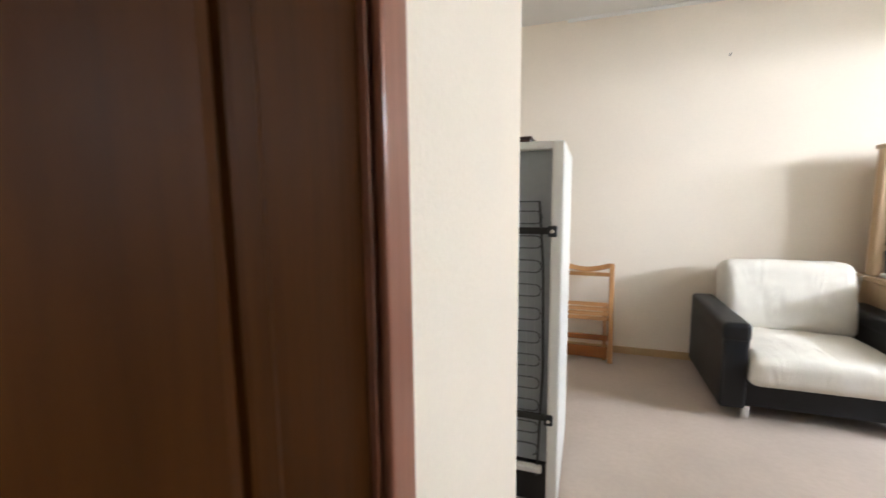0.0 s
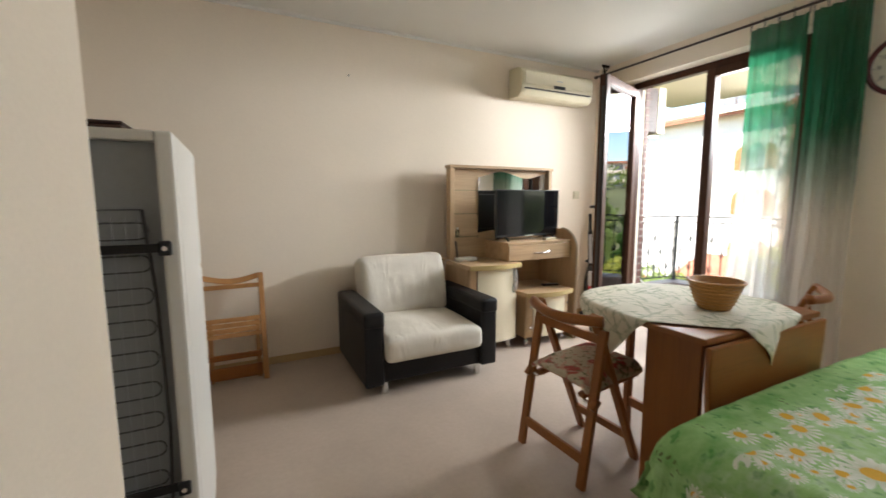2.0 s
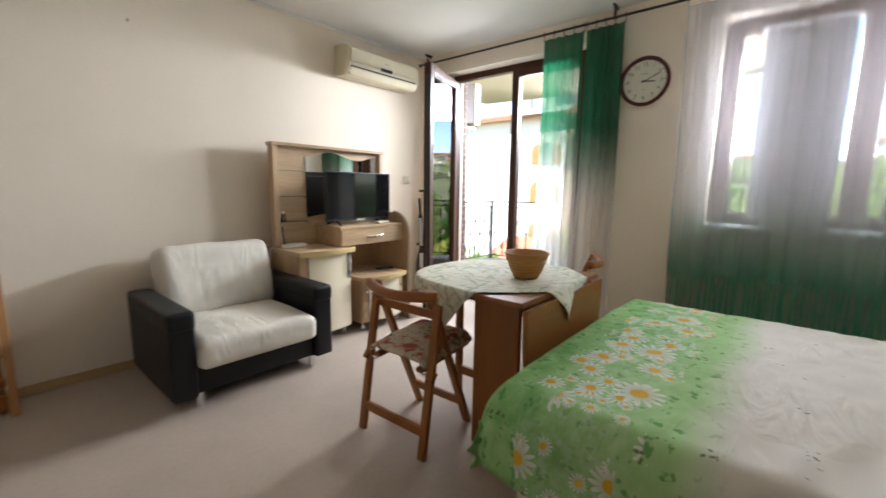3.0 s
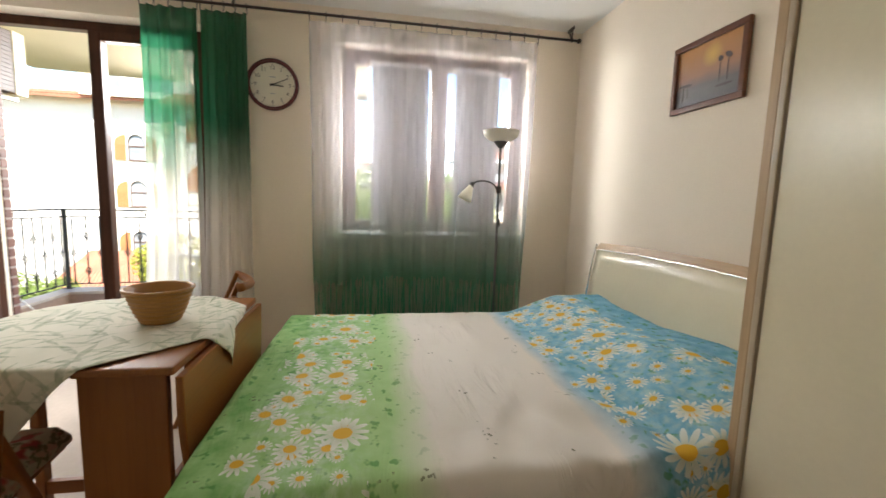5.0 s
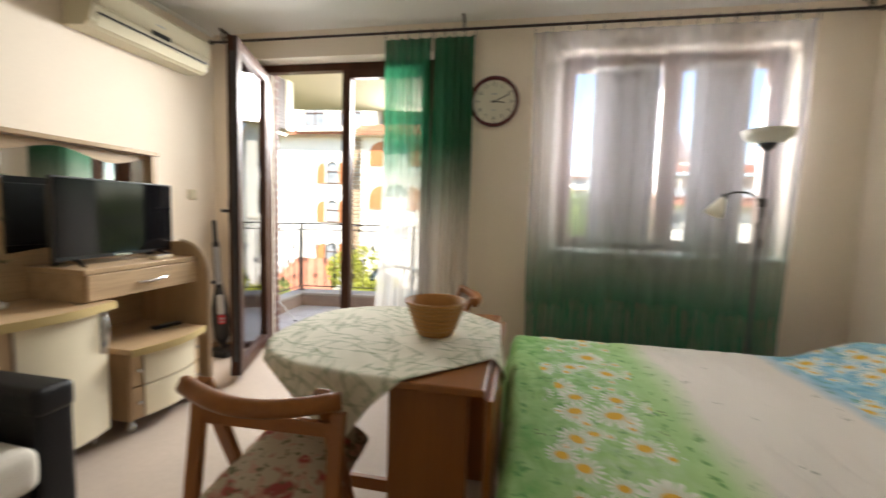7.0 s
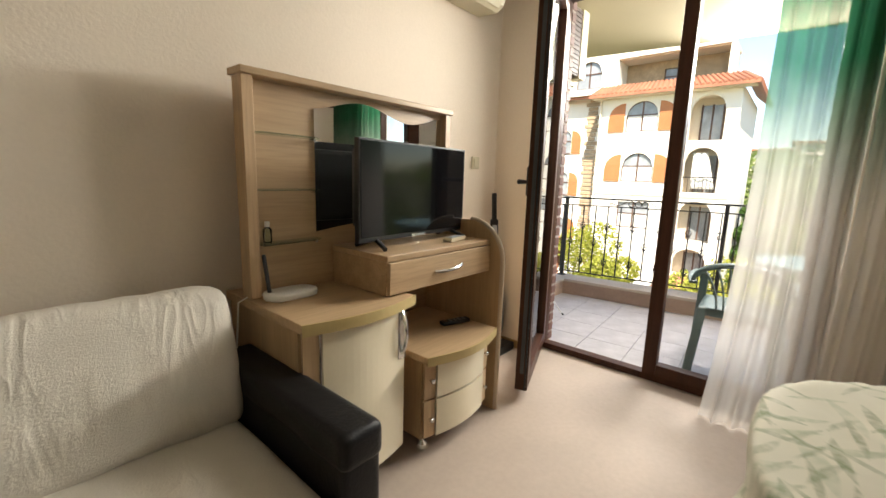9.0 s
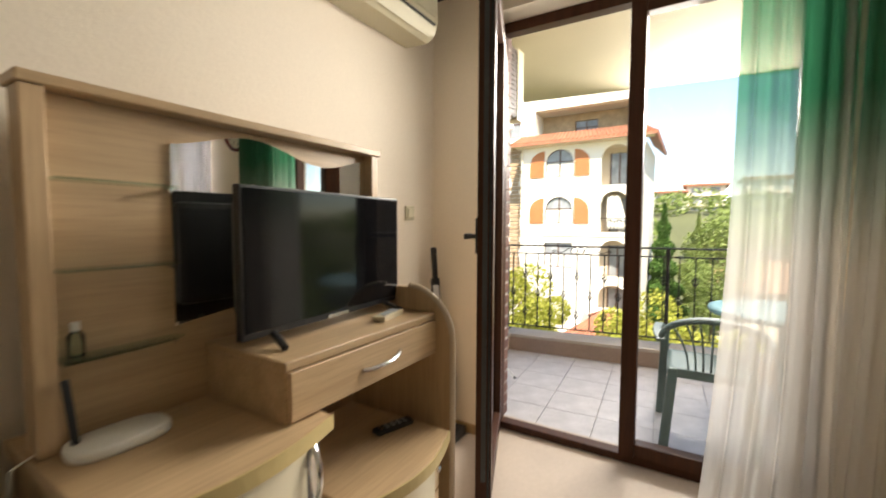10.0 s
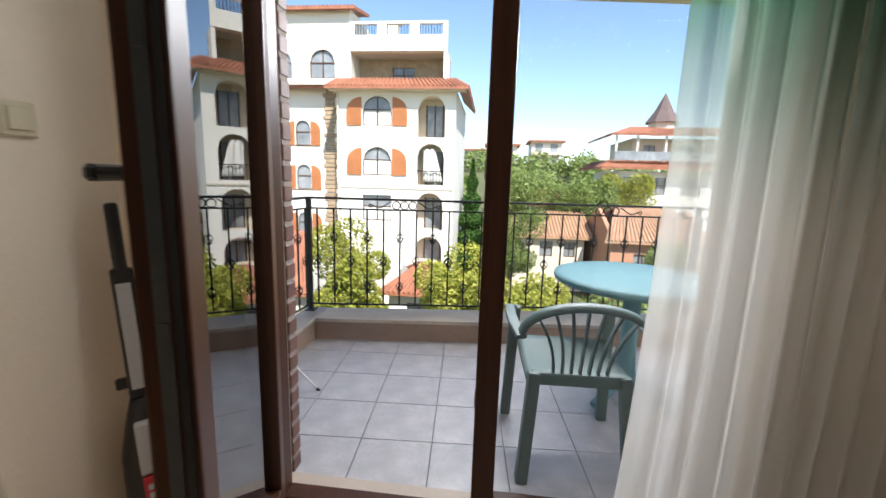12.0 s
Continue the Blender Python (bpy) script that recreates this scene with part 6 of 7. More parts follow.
LEAFY = leafy("leaves_yellow_green", (0.24, 0.27, 0.04), (0.52, 0.50, 0.12))
LEAFG = leafy("leaves_green", (0.16, 0.23, 0.06), (0.35, 0.41, 0.15))
LEAFD = leafy("leaves_dark", (0.05, 0.12, 0.03), (0.13, 0.22, 0.06))
BARK = surface("bark", (0.12, 0.085, 0.06), 0.9, vary=0.3, big=6, fine=30, bump=0.5)
GZ = -6.6


def ground_height(x, y):
    d = max(0.0, min(1.0, (x - 45) / 90.0))
    return GZ + 11.0 * d * d * (3 - 2 * d) * (0.9 + 0.2 * math.sin(y * 0.02 + 1))


b = sheet(70, 60, lambda u, v: (-60 + 2400 * u ** 2.2, -1500 + 3000 * (0.5 + 0.5 * math.copysign(abs(2 * v - 1) ** 2.2, 2 * v - 1)), ground_height(-60 + 2400 * u ** 2.2, -1500 + 3000 * (0.5 + 0.5 * math.copysign(abs(2 * v - 1) ** 2.2, 2 * v - 1)))))
solid("ground", b, EARTH, "dry green ground rising to a low hill", "ground", "structure", True)


def arch_top(y, ya, yb, zb, rise):
    t = (y - (ya + yb) / 2) / ((yb - ya) / 2)
    return zb - rise + rise * math.sqrt(max(0.0, 1 - t * t))


def pierced(x, thick, y0, y1, z0, z1, holes, n=12):
    """A wall facing -x with openings (ya, yb, za, zb, rise); rise over 0 gives an arch."""
    own = bmesh.new()
    cuts = {y0, y1}
    for ya, yb, za, zb, rise in holes:
        cuts |= {ya, yb}
        if rise:
            cuts |= {ya + (yb - ya) * i / n for i in range(n + 1)}
    cuts = sorted(c for c in cuts if y0 <= c <= y1)
    def prism(a, c, l0, l1, h0, h1):
        v = [own.verts.new(p) for p in ((x, a, l0), (x, c, l1), (x, c, h1), (x, a, h0), (x + thick, a, l0), (x + thick, c, l1), (x + thick, c, h1), (x + thick, a, h0))]
        for f in ((0, 1, 2, 3), (7, 6, 5, 4), (0, 4, 5, 1), (3, 2, 6, 7), (0, 3, 7, 4), (1, 5, 6, 2)):
            own.faces.new([v[i] for i in f])
    for a, c in zip(cuts, cuts[1:]):
        if c - a < 1e-5:
            continue
        mid = (a + c) / 2
        here = sorted([h for h in holes if h[0] < mid < h[1]], key=lambda h: h[2])
        lo0 = lo1 = z0
        for ya, yb, za, zb, rise in here:
            prism(a, c, lo0, lo1, za, za)
            lo0, lo1 = (arch_top(a, ya, yb, zb, rise), arch_top(c, ya, yb, zb, rise)) if rise else (zb, zb)
        if not here:
            for z in sorted({h[2] for h in holes} | {h[3] - h[4] for h in holes}):
                if lo0 + 1e-4 < z < z1 - 1e-4:
                    prism(a, c, lo0, lo0, z, z)
                    lo0 = lo1 = z
        prism(a, c, lo0, lo1, z1, z1)
    bmesh.ops.remove_doubles(own, verts=own.verts, dist=1e-4)
    return own


def far_window(parent, x, ya, yb, za, zb, rise, bars=1):
    """Dark pane with frame bars, set in an opening of a far wall."""
    w = part("window", box(x + 0.06, x + 0.09, ya - 0.02, yb + 0.02, za - 0.02, zb + 0.02), FARGLASS, parent, "dark glazed window")
    for i in range(bars + 2):
        y = ya + (yb - ya) * i / (bars + 1)
        part("frame", box(x + 0.01, x + 0.07, y - 0.035, y + 0.035, za, zb - (rise * 0.75 if i in (0, bars + 1) else 0)), FARFRAME, w)
    for z in (za + 0.03, za + (zb - za) * 0.55):
        part("frame", box(x + 0.012, x + 0.068, ya, yb, z - 0.03, z + 0.03), FARFRAME, w)
    if rise:
        pts = [(x + 0.04, ya + (yb - ya) * i / 14, arch_top(ya + (yb - ya) * i / 14, ya, yb, zb, rise)) for i in range(15)]
        part("frame", tube(pts, 0.04, seg=4), FARFRAME, w)
    part("sill", box(x - 0.08, x + 0.05, ya - 0.06, yb + 0.06, za - 0.07, za - 0.002), STUCCOB, w)


def loggia(parent, x, ya, yb, za, zb, drape=False):
    """Recessed balcony behind an arch."""
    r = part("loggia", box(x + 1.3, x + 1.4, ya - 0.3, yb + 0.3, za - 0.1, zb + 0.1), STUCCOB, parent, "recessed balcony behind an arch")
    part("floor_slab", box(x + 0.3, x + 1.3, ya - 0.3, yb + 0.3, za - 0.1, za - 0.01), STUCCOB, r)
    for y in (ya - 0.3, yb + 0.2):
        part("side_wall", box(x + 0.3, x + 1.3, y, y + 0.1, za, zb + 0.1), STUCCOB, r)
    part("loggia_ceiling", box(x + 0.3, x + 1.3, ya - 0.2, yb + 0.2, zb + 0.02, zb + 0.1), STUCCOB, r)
    part("door_glass", box(x + 1.24, x + 1.29, ya + 0.25, yb - 0.35, za, zb - 0.35), FARGLASS, r)
    for y in (ya + 0.25, (ya + yb) / 2 - 0.05, yb - 0.35):
        part("door_frame", box(x + 1.2, x + 1.25, y - 0.04, y + 0.04, za, zb - 0.31), FARFRAME, r)
    if drape:
        part("rail", box(x + 0.1, x + 0.14, ya, yb, za + 0.78, za + 0.83), IRON, r)
        for i in range(9):
            y = ya + (yb - ya) * (i + 0.5) / 9
            part("rail_bar", box(x + 0.11, x + 0.13, y - 0.012, y + 0.012, za, za + 0.78), IRON, r)
        f = lambda u, v: (x + 0.28 + 0.06 * math.sin(14 * u), yb - 0.25 - (yb - ya) * (0.1 + 0.62 * v * u + 0.3 * (1 - v)) * u - 0.1, zb - 0.25 - (zb - za - 0.45) * v)
        part("drape", sheet(10, 10, f, 0.02), DRAPE, r, "white drape tied to one side", True)


def shutter(parent, x, ya, yb, za, zb, outer_low):
    """One leaf of an arched shutter: its outer top corner is rounded off; outer_low gives the side."""
    n, w = 10, yb - ya
    pts = [(ya, za), (yb, za)]
    arc = [(i / n, math.sqrt(max(0.0, 1 - (i / n) ** 2))) for i in range(n + 1)]
    if outer_low:
        top = [(yb - w * t, zb - w * 0.9 * (1 - h)) for t, h in arc]
    else:
        top = [(ya + w * t, zb - w * 0.9 * (1 - h)) for t, h in arc][::-1]
    b = slab(pts + top, 0, 0.06)
    s = part("shutter", turned(b, Matrix(((0, 0, 1, x - 0.07), (1, 0, 0, 0), (0, 1, 0, 0), (0, 0, 0, 1)))), SHUTTER, parent, "orange wooden shutter")
    for i in range(7):
        z = za + 0.1 + (zb - za - 0.75) * i / 6
        part("slat", box(x - 0.085, x - 0.071, ya + 0.08, yb - 0.08, z, z + 0.05), SHUTTER, s)


def roof(parent, eave, ridge, name="roof", tiles=None):
    """A sloping roof between two horizontal edges ((x, y, z), (x, y, z)), with rows of half-round tiles."""
    (e0, e1), (r0, r1) = [[Vector(p) for p in q] for q in (eave, ridge)]
    b = bmesh.new()
    th = Vector((0, 0, -0.14))
    v = [b.verts.new(p) for p in (e0, e1, r1, r0, e0 + th, e1 + th, r1 + th, r0 + th)]
    for f in ((0, 1, 2, 3), (7, 6, 5, 4), (0, 4, 5, 1), (3, 2, 6, 7), (0, 3, 7, 4), (1, 5, 6, 2)):
        b.faces.new([v[i] for i in f])
    r = part(name, b, tiles or ROOFTILE, parent, "tan tiled roof" if tiles else "terracotta tiled roof")
    n = max(2, int((e1 - e0).length / 0.24))
    b = bmesh.new()
    for i in range(n):
        t = (i + 0.5) / n
        rod(e0.lerp(e1, t) + Vector((0, 0, 0.004)), r0.lerp(r1, t) + Vector((0, 0, 0.004)), 0.085, b, 8)
    tagged(part("roof_tiles", b, tiles or ROOFTILE, r), kind="stuff")
    return r


def parapet(parent, x, y0, y1, z0, z1, bays):
    part("parapet", box(x, x + 0.2, y0, y1, z0, z0 + (z1 - z0) * 0.42), STUCCO, parent)
    part("parapet_cap", box(x - 0.03, x + 0.23, y0, y1, z1 - 0.14, z1), STUCCO, parent)
    w = (y1 - y0) / bays
    for i in range(bays + 1):
        y = y0 + w * i
        part("pier", box(x - 0.01, x + 0.21, max(y0, y - 0.28), min(y1, y + 0.28), z0 + (z1 - z0) * 0.42, z1 - 0.14), STUCCO, parent)
    for i in range(bays):
        b = bmesh.new()
        for j in range(9):
            y = y0 + w * i + 0.3 + (w - 0.6) * j / 8
            rod((x + 0.1, y, z0 + (z1 - z0) * 0.42), (x + 0.1, y, z1 - 0.14), 0.02, b, 5)
        part("iron_grille", b, IRON, parent)


def apartment_house():
    h = thing("apartment_house", "white stucco apartment house with arches and terracotta roofs", "building", (29, 11, GZ))
    arches = [(6.35, 7.94, 3.52, 5.79, 0.75), (6.35, 7.94, 0.82, 3.16, 0.75), (6.35, 7.94, -1.83, 0.36, 0.75), (6.35, 7.94, -3.78, -2.23, 0.7)]
    wins = [(9.45, 11.18, 4.13, 5.77, 0.85), (9.45, 11.18, 1.31, 2.93, 0.85), (9.45, 11.18, -1.36, 0.15, 0)]
    part("front_wall", pierced(28, 0.3, 5.75, 12.55, GZ, 6.1, arches + wins), STUCCO, h)
    part("side_wall", box(28.301, 36, 5.75, 6.0, GZ, 6.1), STUCCO, h)
    part("side_wall", box(28.3, 30.1, 12.3, 12.55, GZ, 6.1), STUCCO, h)
    for i, a in enumerate(arches):
        loggia(h, 28, *a[:4], drape=i in (1,))
    for a in wins:
        far_window(h, 28.1, *a)
        for y in (a[0] + 0.07, (a[0] + a[1]) / 2 + 0.05):
            part("half_curtain", box(28.13, 28.155, y, y + (a[1] - a[0]) / 2 - 0.12, a[2] + 0.06, a[2] + (a[3] - a[2]) * 0.52), DRAPE, h, "white half curtain behind the pane")
    for za, zb in ((4.13, 5.7), (1.31, 2.86)):
        shutter(h, 28, 8.54, 9.40, za, zb, True)
        shutter(h, 28, 11.23, 12.13, za, zb, False)
    roof(h, ((27.2, 5.05, 6.15), (27.2, 13.15, 6.15)), ((29.1, 5.9, 6.95), (29.1, 13.15, 6.95)))
    roof(h, ((27.2, 5.05, 6.15), (36, 5.05, 6.15)), ((29.1, 5.9, 6.95), (36, 5.9, 6.95)))
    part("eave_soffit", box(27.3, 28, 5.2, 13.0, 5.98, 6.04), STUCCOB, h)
    part("string_course", box(27.94, 28, 5.75, 12.55, 0.55, 0.66), STUCCOB, h)
    part("downpipe", rod((27.9, 12.62, GZ), (27.9, 12.62, 6.0), 0.06), STUCCOB, h)
    # penthouse terrace
    part("terrace_band", box(28.9, 29.2, 6.45, 12.2, 8.45, 8.798), STUCCO, h)
    parapet(h, 28.9, 6.45, 12.2, 8.8, 10.05, 3)
    part("terrace_slab", box(29.2, 31.5, 6.45, 12.2, 8.4, 8.55), STUCCOB, h)
    part("upper_wall", pierced(30.6, 0.3, 6.45, 12.2, 6.6, 8.4, [(8.66, 10.05, 6.95, 7.95, 0)]), STONE, h, "beige stone clad wall")
    far_window(h, 30.7, 8.66, 10.05, 6.95, 7.95, 0)
    part("side_fin", box(28.95, 30.6, 6.45, 6.65, 6.6, 8.45), STUCCO, h)
    c = part("chimney", box(30.5, 31.1, 9.74, 10.34, 9.0, 10.5), STUCCO, h)
    part("chimney_cap", box(30.42, 31.18, 9.66, 10.42, 10.5, 10.62), STONE, c)
    # tower block behind
    tw = [(13.17, 14.75, 6.95, 8.58, 0.79), (15.87, 17.4, 6.95, 8.58, 0.76)]
    part("tower_wall", pierced(29.0, 0.3, 12.2, 18.0, 6.6, 10.8, tw), STUCCO, h)
    part("tower_side", box(29.3, 33, 12.2, 12.4, 6.6, 10.8), STUCCO, h)
    for a in tw:
        far_window(h, 29.1, *a)
    roof(h, ((28.5, 11.8, 10.75), (28.5, 18.4, 10.75)), ((31.5, 11.8, 11.35), (31.5, 18.4, 11.35)))
    # recessed middle part
    mid = [(15.26, 16.25, 3.07, 4.63, 0.5), (15.26, 16.25, 0.27, 1.87, 0.5), (15.26, 16.25, -2.73, -1.22, 0.5)]
    part("middle_wall", pierced(30, 0.3, 12.55, 24.0, GZ, 6.6, mid), STUCCO, h)
    for a in mid:
        far_window(h, 30.08, *a, bars=0)
        shutter(h, 30, a[0] - 0.68, a[0] - 0.05, a[2], a[3] - 0.05, True)
        shutter(h, 30, a[1] + 0.05, a[1] + 0.68, a[2], a[3] - 0.05, False)
    roof(h, ((29.2, 13.0, 6.55), (29.2, 24.0, 6.55)), ((30.4, 13.0, 6.95), (30.4, 24.0, 6.95)))
    # quoin stones of the inner corner
    rs = random.Random(4)
    for i in range(34):
        z = -2.6 + i * 0.27
        w = 0.45 + 0.55 * rs.random()
        part("stone", box(29.95 - 0.03 * rs.random(), 30.0, 13.9 - w * 0.5, 13.9 + w * 0.5, z, z + 0.24, 0.03), STONE, h)


apartment_house()


def low_house(x, y0, y1, z_eave, rise, depth, label, wallmat, ridge_along_y=True, wins=(), tiles=None):
    h = thing("house", label, "building", (x, (y0 + y1) / 2, GZ))
    part("wall", pierced(x, 0.3, y0, y1, GZ, z_eave, [w + (0,) for w in wins]), wallmat, h)
    part("side_wall", box(x + 0.3, x + depth, y0, y0 + 0.25, GZ, z_eave), wallmat, h)
    part("side_wall", box(x + 0.3, x + depth, y1 - 0.25, y1, GZ, z_eave), wallmat, h)
    part("rear_wall", box(x + depth - 0.3, x + depth, y0 + 0.25, y1 - 0.25, GZ, z_eave), wallmat, h)
    for w in wins:
        far_window(h, x + 0.1, *w, 0)
    e, zt = 0.5, z_eave + rise
    xm = x + depth / 2
    roof(h, ((x - e, y0 - e, z_eave), (x - e, y1 + e, z_eave)), ((xm, y0 + (1.2 if not ridge_along_y else -e), zt), (xm, y1 - (1.2 if not ridge_along_y else -e), zt)), tiles=tiles)
    roof(h, ((x + depth + e, y0 - e, z_eave), (x + depth + e, y1 + e, z_eave)), ((xm, y0 + (1.2 if not ridge_along_y else -e), zt), (xm, y1 - (1.2 if not ridge_along_y else -e), zt)), tiles=tiles)
    for y in (y0, y1 - 0.25):
        g = slab([(x, z_eave), (x + depth, z_eave), (xm, zt - 0.1)], 0, 0.25)
        part("gable", turned(g, Matrix(((1, 0, 0, 0), (0, 0, 1, y), (0, 1, 0, 0), (0, 0, 0, 1)))), wallmat, h)
    return h


low_house(34.0, -3.2, 1.8, -2.6, 1.5, 7, "low house with tan tiled roof and pale walls", STUCCOB, True, ((-1.0, -0.1, -4.1, -3.0), (-2.6, -1.8, -4.1, -3.0)), ROOFTAN)
low_house(30.0, -9.8, -3.9, -2.2, 1.9, 8, "low terracotta walled house with tan tiled roof", TERRA, False, ((-6.4, -5.3, -4.3, -3.0), (-8.6, -7.6, -4.3, -3.0)), ROOFTAN)
low_house(22.5, 12.2, 16.6, -4.4, 2.6, 4.5, "low pavilion with bright terracotta roof", STUCCO, False, ((13.2, 14.4, -6.0, -4.9),))
low_house(23.0, 5.4, 8.3, -4.2, 1.0, 4.2, "garage with terracotta roof among trees", STUCCO, False, ((6.2, 7.4, -6.0, -4.8),))
low_house(22.0, 17.6, 22.5, -5.0, 1.5, 4.5, "low annexe with terracotta roof", STUCCO, False, ((19.0, 20.5, -6.2, -5.4),))
low_house(44.0, -3.5, -0.5, -0.9, 1.6, 6, "small house with red tiled roof", STUCCO, False, ((-2.5, -1.5, -3.0, -1.8),))


def villa():
    v = thing("villa", "pale villa with stacked red roofs and glass balconies", "building", (50, -14, GZ))
    part("wall", pierced(50, 0.3, -26, -9.5, GZ, 2.6, [(-11.6, -10.2, 0.2, 2.0, 0), (-14.5, -12.8, 0.2, 2.0, 0), (-18, -16, 0.2, 2.0, 0)]), STUCCO, v)
    part("side_wall", box(50.3, 60, -9.8, -9.5, GZ, 2.6), STUCCO, v)
    for a in ((-11.6, -10.2), (-14.5, -12.8), (-18, -16)):
        far_window(v, 50.1, *a, 0.2, 2.0, 0)
    roof(v, ((48.6, -27, 2.9), (48.6, -7.6, 2.9)), ((51, -26, 3.7), (51, -8.8, 3.7)))
    roof(v, ((48.6, -7.6, 2.9), (60, -7.6, 2.9)), ((51, -8.8, 3.7), (60, -8.8, 3.7)))
    part("upper_wall", pierced(51.5, 0.3, -26, -11.2, 3.6, 6.1, [(-13.6, -12.4, 3.9, 5.4, 0), (-17.5, -15.8, 3.9, 5.4, 0)]), STUCCOB, v)
    for a in ((-13.6, -12.4), (-17.5, -15.8)):
        far_window(v, 51.6, *a, 3.9, 5.4, 0)
    part("upper_side", box(51.8, 60, -11.45, -11.2, 3.6, 6.1), STUCCOB, v)
    part("balcony_glass", box(49.6, 49.66, -26, -9.0, 3.7, 4.6), FARGLASS, v, "bluish balcony glazing")
    for y in (-9.1, -11.2, -14.0):
        part("column", rod((49.8, y, 3.6), (49.8, y, 6.2), 0.13), STUCCO, v)
    roof(v, ((49.2, -27, 6.3), (49.2, -8.4, 6.3)), ((53.5, -24, 7.5), (53.5, -11.5, 7.5)))
    roof(v, ((49.2, -8.4, 6.3), (60, -8.4, 6.3)), ((53.5, -11.5, 7.5), (60, -11.5, 7.5)))
    t = part("turret", lathe([(1.5, 6.8), (1.5, 8.0)], (54, -15.0, 0), 8), STUCCOB, v)
    part("turret_roof", lathe([(1.9, 8.0), (1.0, 9.3), (0.05, 11.2)], (54, -15.0, 0), 8), SLATE, t)


villa()


def hill_block(x, y0, y1, z0, z1, storeys, label):
    h = thing("hotel_block", label, "building", (x, (y0 + y1) / 2, z0))
    part("body", box(x, x + 12, y0, y1, z0 - 4, z1), STUCCO, h)
    fh = (z1 - z0) / storeys
    n = max(2, int((y1 - y0) / 3.6))
    for s in range(storeys):
        z = z0 + s * fh
        part("balcony", box(x - 1.0, x, y0, y1, z - 0.15, z + 0.55), STUCCOB, h)
        for i in range(n):
            y = y0 + (y1 - y0) * (i + 0.5) / n
            part("window", box(x - 0.05, x + 0.02, y - 1.1, y + 1.1, z + 0.56, z + fh - 0.5), FARGLASS, h)
    part("roof", box(x - 1.5, x + 13, y0 - 1, y1 + 1, z1, z1 + 0.5), ROOFTILE, h)


hill_block(138, 6, 17, 4.0, 10.4, 2, "distant white hotel block on the hill")
hill_block(142, -4, 5.5, 4.0, 12.4, 3, "distant white hotel block with balconies")
hill_block(136, -17, -8, 6.0, 13.2, 2, "distant white hotel with a red roof")
hill_block(130, -30, -6, 2.0, 5.2, 1, "distant long terrace building on the hill")


def tree(x, y, base, height, rx, leaves, n, label, conifer=False, seed=1):
    """Tapered trunk, limbs and a crown of many small leaf cards with gaps."""
    rs = random.Random(seed)
    t = thing("tree", label, "tree", (x, y, base))
    b = rod((x, y, base - 0.3), (x, y, base + height * (0.9 if conifer else 0.5)), 0.05 * height * 0.4, seg=8, r2=0.03)
    limbs = []
    for i in range(9 if not conifer else 14):
        a, z = rs.uniform(0, 6.28), base + height * rs.uniform(0.25, 0.6 if not conifer else 0.85)
        r = rx * rs.uniform(0.45, 0.8) * (1 if not conifer else (1 - (z - base) / height))
        e = Vector((x + r * math.cos(a), y + r * math.sin(a), z + height * (0.22 if not conifer else 0.02)))
        rod((x, y, z), e, 0.05, b, 5, 0.015)
        limbs.append(e)
    part("trunk", b, BARK, t)
    verts, faces = [], []
    lobes = [(Vector((x + rx * rs.uniform(-0.62, 0.62), y + rx * rs.uniform(-0.62, 0.62), base + height * rs.uniform(0.32, 0.86))), rs.uniform(0.28, 0.5) * rx) for _ in range(20)]
    for i in range(n):
        if conifer:
            h = rs.random() ** 0.8
            a, r = rs.uniform(0, 6.28), rx * (1 - h) * (0.55 + 0.5 * rs.random()) * (0.8 + 0.25 * math.sin(h * 40))
            c = Vector((x + r * math.cos(a), y + r * math.sin(a), base + height * (0.08 + 0.92 * h)))
        else:
            o, r = lobes[i % len(lobes)]
            d = Vector((rs.gauss(0, 1), rs.gauss(0, 1), rs.gauss(0, 1))).normalized()
            c = o + d * r * (0.55 + 0.5 * rs.random() ** 0.5)
        s = (0.042 + 0.05 * rs.random()) * (1.0 if height < 9 else 1.5)
        u = Vector((rs.gauss(0, 1), rs.gauss(0, 1), rs.gauss(0, 0.6))).normalized() * s
        w = u.cross(Vector((rs.gauss(0, 1), rs.gauss(0, 1), rs.gauss(0, 1)))).normalized() * s * 0.6
        k = len(verts)
        verts += [tuple(c - u), tuple(c + w), tuple(c + u), tuple(c - w)]
        faces.append((k, k + 1, k + 2, k + 3))
    me = bpy.data.meshes.new("crown")
    me.from_pydata([(p[0] - x, p[1] - y, p[2] - base) for p in verts], [], faces)
    me.materials.append(leaves)
    ob = new("crown", me)
    ob.parent = t


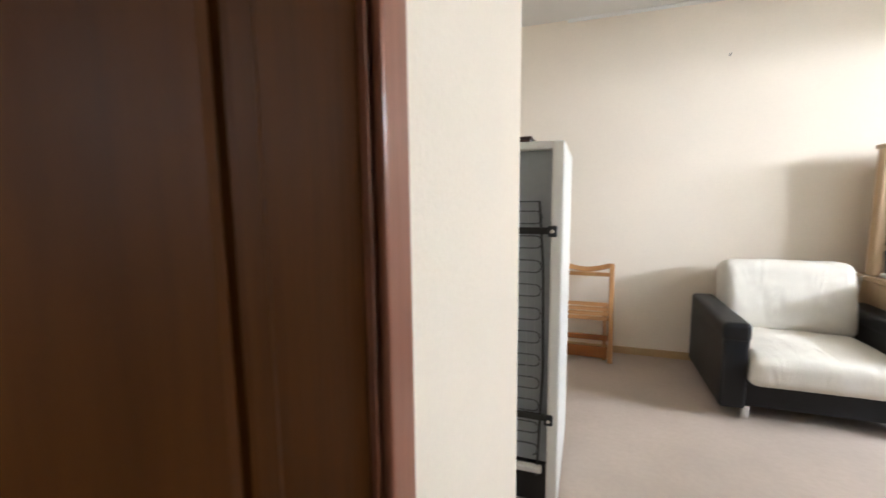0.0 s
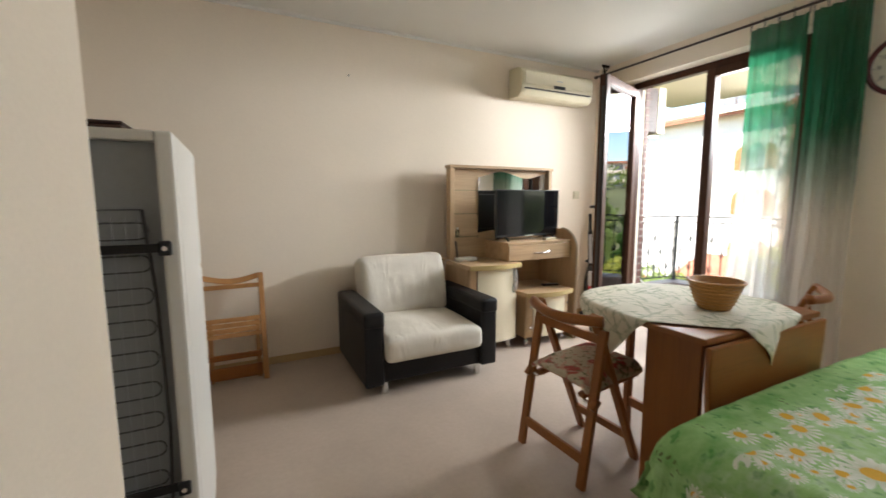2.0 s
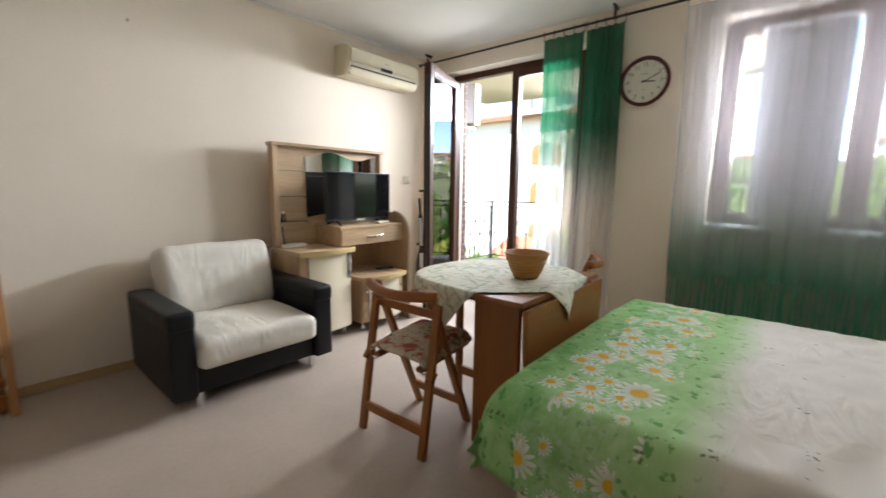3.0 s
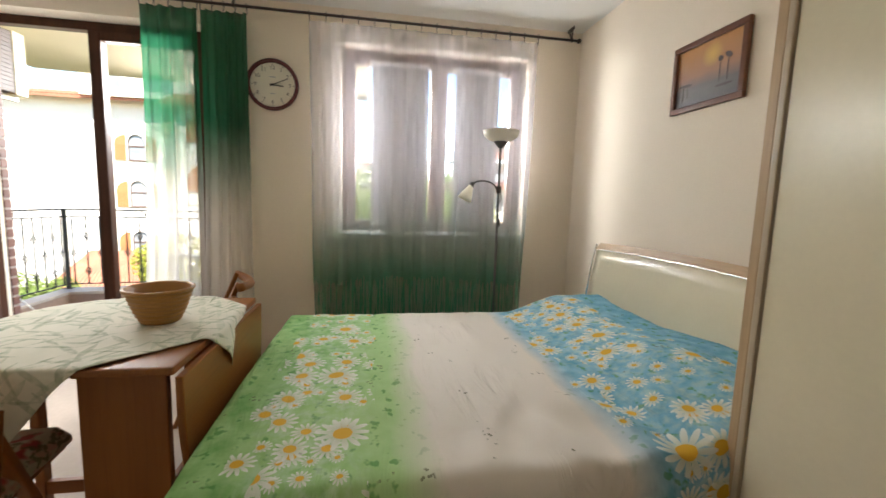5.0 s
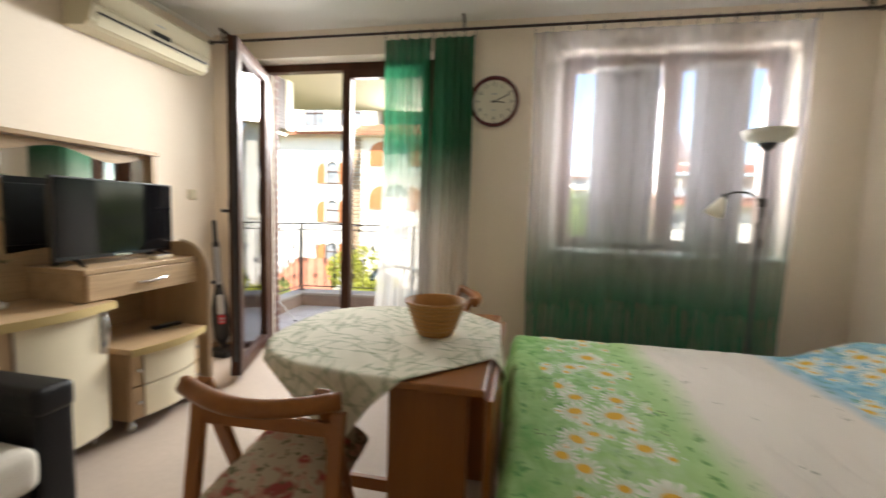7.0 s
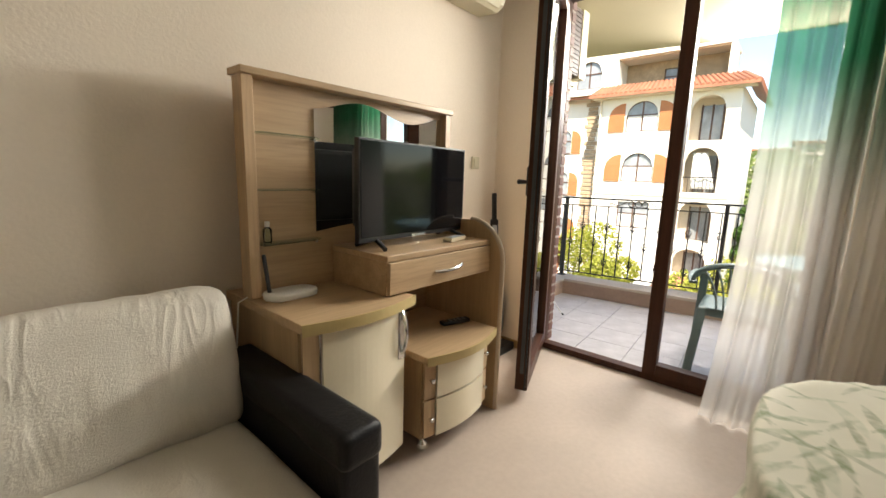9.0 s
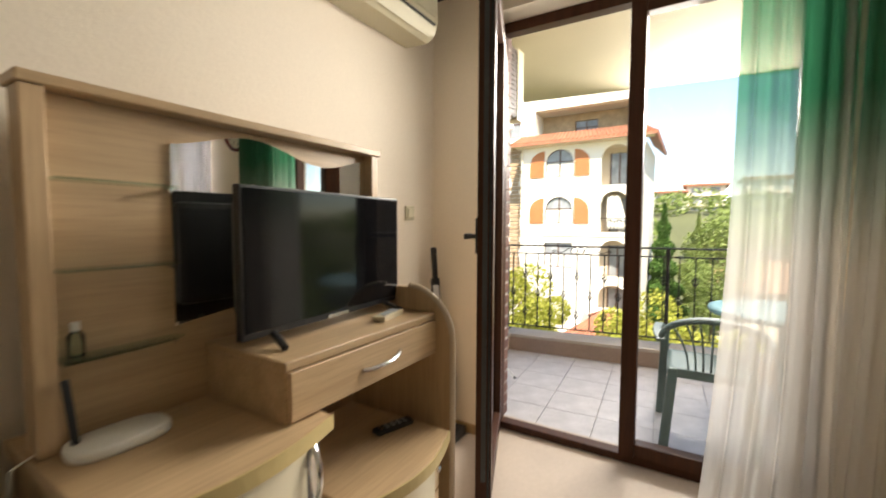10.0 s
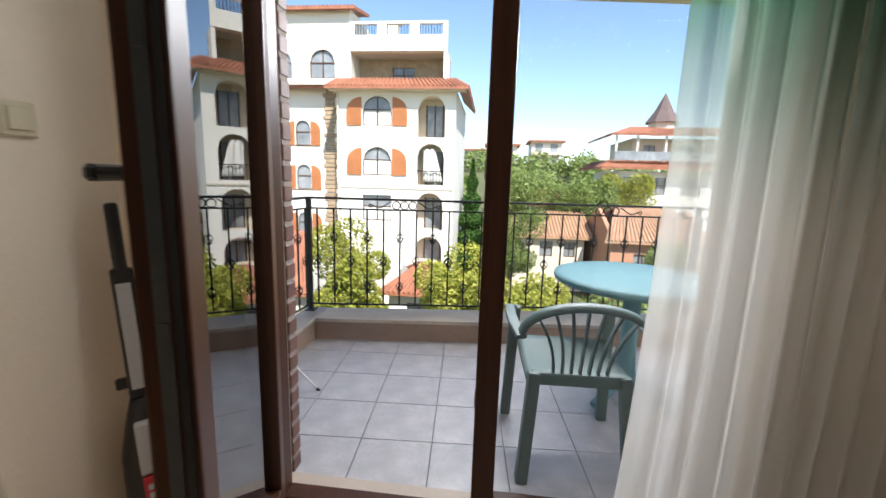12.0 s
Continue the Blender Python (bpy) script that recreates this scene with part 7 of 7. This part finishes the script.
TREES = (
    (19.5, 9.2, 6.2, 1.75, LEAFY, 9000, "bushy yellow-green tree before the house", False), (18.8, 4.6, 5.4, 1.55, LEAFY, 7500, "bushy yellow-green tree below the balcony", False),
    (17.5, 2.2, 5.1, 1.5, LEAFY, 7000, "leafy yellow-green tree below the balcony", False), (15.5, -0.6, 4.6, 1.6, LEAFG, 6000, "green garden tree below the balcony", False),
    (20.0, 14.6, 4.6, 1.6, LEAFG, 6000, "green tree beside the pavilion", False), (17.5, 12.4, 4.0, 1.4, LEAFY, 5000, "yellow-green shrub tree beside the drive", False),
    (19.0, 17.5, 4.4, 1.6, LEAFY, 5000, "yellow-green tree near the annexe", False),
    (33.0, 4.9, 9.2, 1.7, LEAFD, 9000, "dark green conifer beside the house", True), (35.0, 3.0, 8.6, 1.6, LEAFG, 8000, "tall green conifer beside the house", True), (37.0, 1.4, 9.0, 2.4, LEAFG, 8000, "round green tree behind the low house", False),
    (40.0, -5.0, 9.0, 2.6, LEAFG, 8000, "broad green tree near the villa", False), (42.0, -7.6, 9.2, 2.6, LEAFY, 8000, "broad yellow-green tree near the villa", False), (39.0, -2.2, 8.0, 2.0, LEAFG, 6000, "green tree behind the red roof", False),
    (30.0, 2.2, 6.5, 1.7, LEAFG, 6000, "green tree beside the house", False), (26.0, -6.0, 5.0, 2.0, LEAFG, 6000, "green garden tree before the brown roof", False), (24.0, -12.0, 6.5, 2.4, LEAFG, 6000, "green garden tree beyond the low house", False),
)
for i, (x, y, hh, rx, lm, n, label, con) in enumerate(TREES):
    tree(x, y, GZ, hh, rx * 1.12, lm, int(n * 2.4), label, con, 20 + i)
# woods on the hill
rs = random.Random(77)
verts, faces = [], []
for i in range(26000):
    k = i % 160
    q = random.Random(k)
    cx, cy, r = 62 + 90 * q.random(), -90 + 130 * q.random(), 1.6 + 1.8 * q.random()
    d = Vector((rs.gauss(0, 1), rs.gauss(0, 1), rs.gauss(0, 0.8))).normalized() * r * (0.7 + 0.35 * rs.random())
    c = Vector((cx, cy, ground_height(cx, cy) + r * 0.9)) + d
    s = 0.3 + 0.25 * rs.random()
    u = Vector((rs.gauss(0, 1), rs.gauss(0, 1), rs.gauss(0, 0.6))).normalized() * s
    w = u.cross(Vector((rs.gauss(0, 1), rs.gauss(0, 1), rs.gauss(0, 1)))).normalized() * s * 0.7
    k = len(verts)
    verts += [tuple(c - u), tuple(c + w), tuple(c + u), tuple(c - w)]
    faces.append((k, k + 1, k + 2, k + 3))
me = bpy.data.meshes.new("far_woods")
me.from_pydata(verts, [], faces)
me.materials.append(LEAFG)
tagged(new("far_woods", me), "green woods on the distant hill", "woods", "", "stuff")


# ---- small pieces of the setting ----
tile_me = mesh_of("tile", box(-0.1555, 0.1555, -0.162, 0.162, -0.012, -0.001, 0.0015), TILE)
lay = Matrix.Translation((5.64, 4.092, 0)) @ Matrix.Rotation(radians(3.6), 4, "Z")
for i in range(-2, 6):
    for j in range(-8, 4):
        p = lay @ Vector((0.315 * (i + 0.5), 0.328 * (j + 0.5), 0))
        if XO - 0.13 < p.x < kerb_x(p.y) + 0.15 and BY_LO - 0.1 < p.y < BY_HI + 0.12:
            ob = new("tile", tile_me)
            ob.parent = bal
            ob.matrix_basis = Matrix.Translation(p) @ Matrix.Rotation(radians(3.6), 4, "Z")
pier = solid("brick_pier", box(XO, XO + 0.058, DY1 - 0.005, 4.98, -0.01, 2.5), MORTAR, "dark red brick facing beside the balcony door", "brick wall", "structure")
bme = mesh_of("brick", box(-0.0325, 0.0325, -0.105, 0.105, -0.03, 0.03, 0.004), BRICK)
half = mesh_of("brick", box(-0.0325, 0.0325, -0.0505, 0.0505, -0.03, 0.03, 0.004), BRICK)
for i in range(34):
    z = 0.025 + 0.0735 * i
    y = DY1 - 0.008
    odd = i % 2
    while y < 4.95:
        w = 0.101 if (odd and y < DY1) else 0.21
        ob = new("brick", half if w < 0.2 else bme)
        ob.parent = pier
        ob.location = (XO + 0.032, y + w / 2, z)
        y += w + 0.011
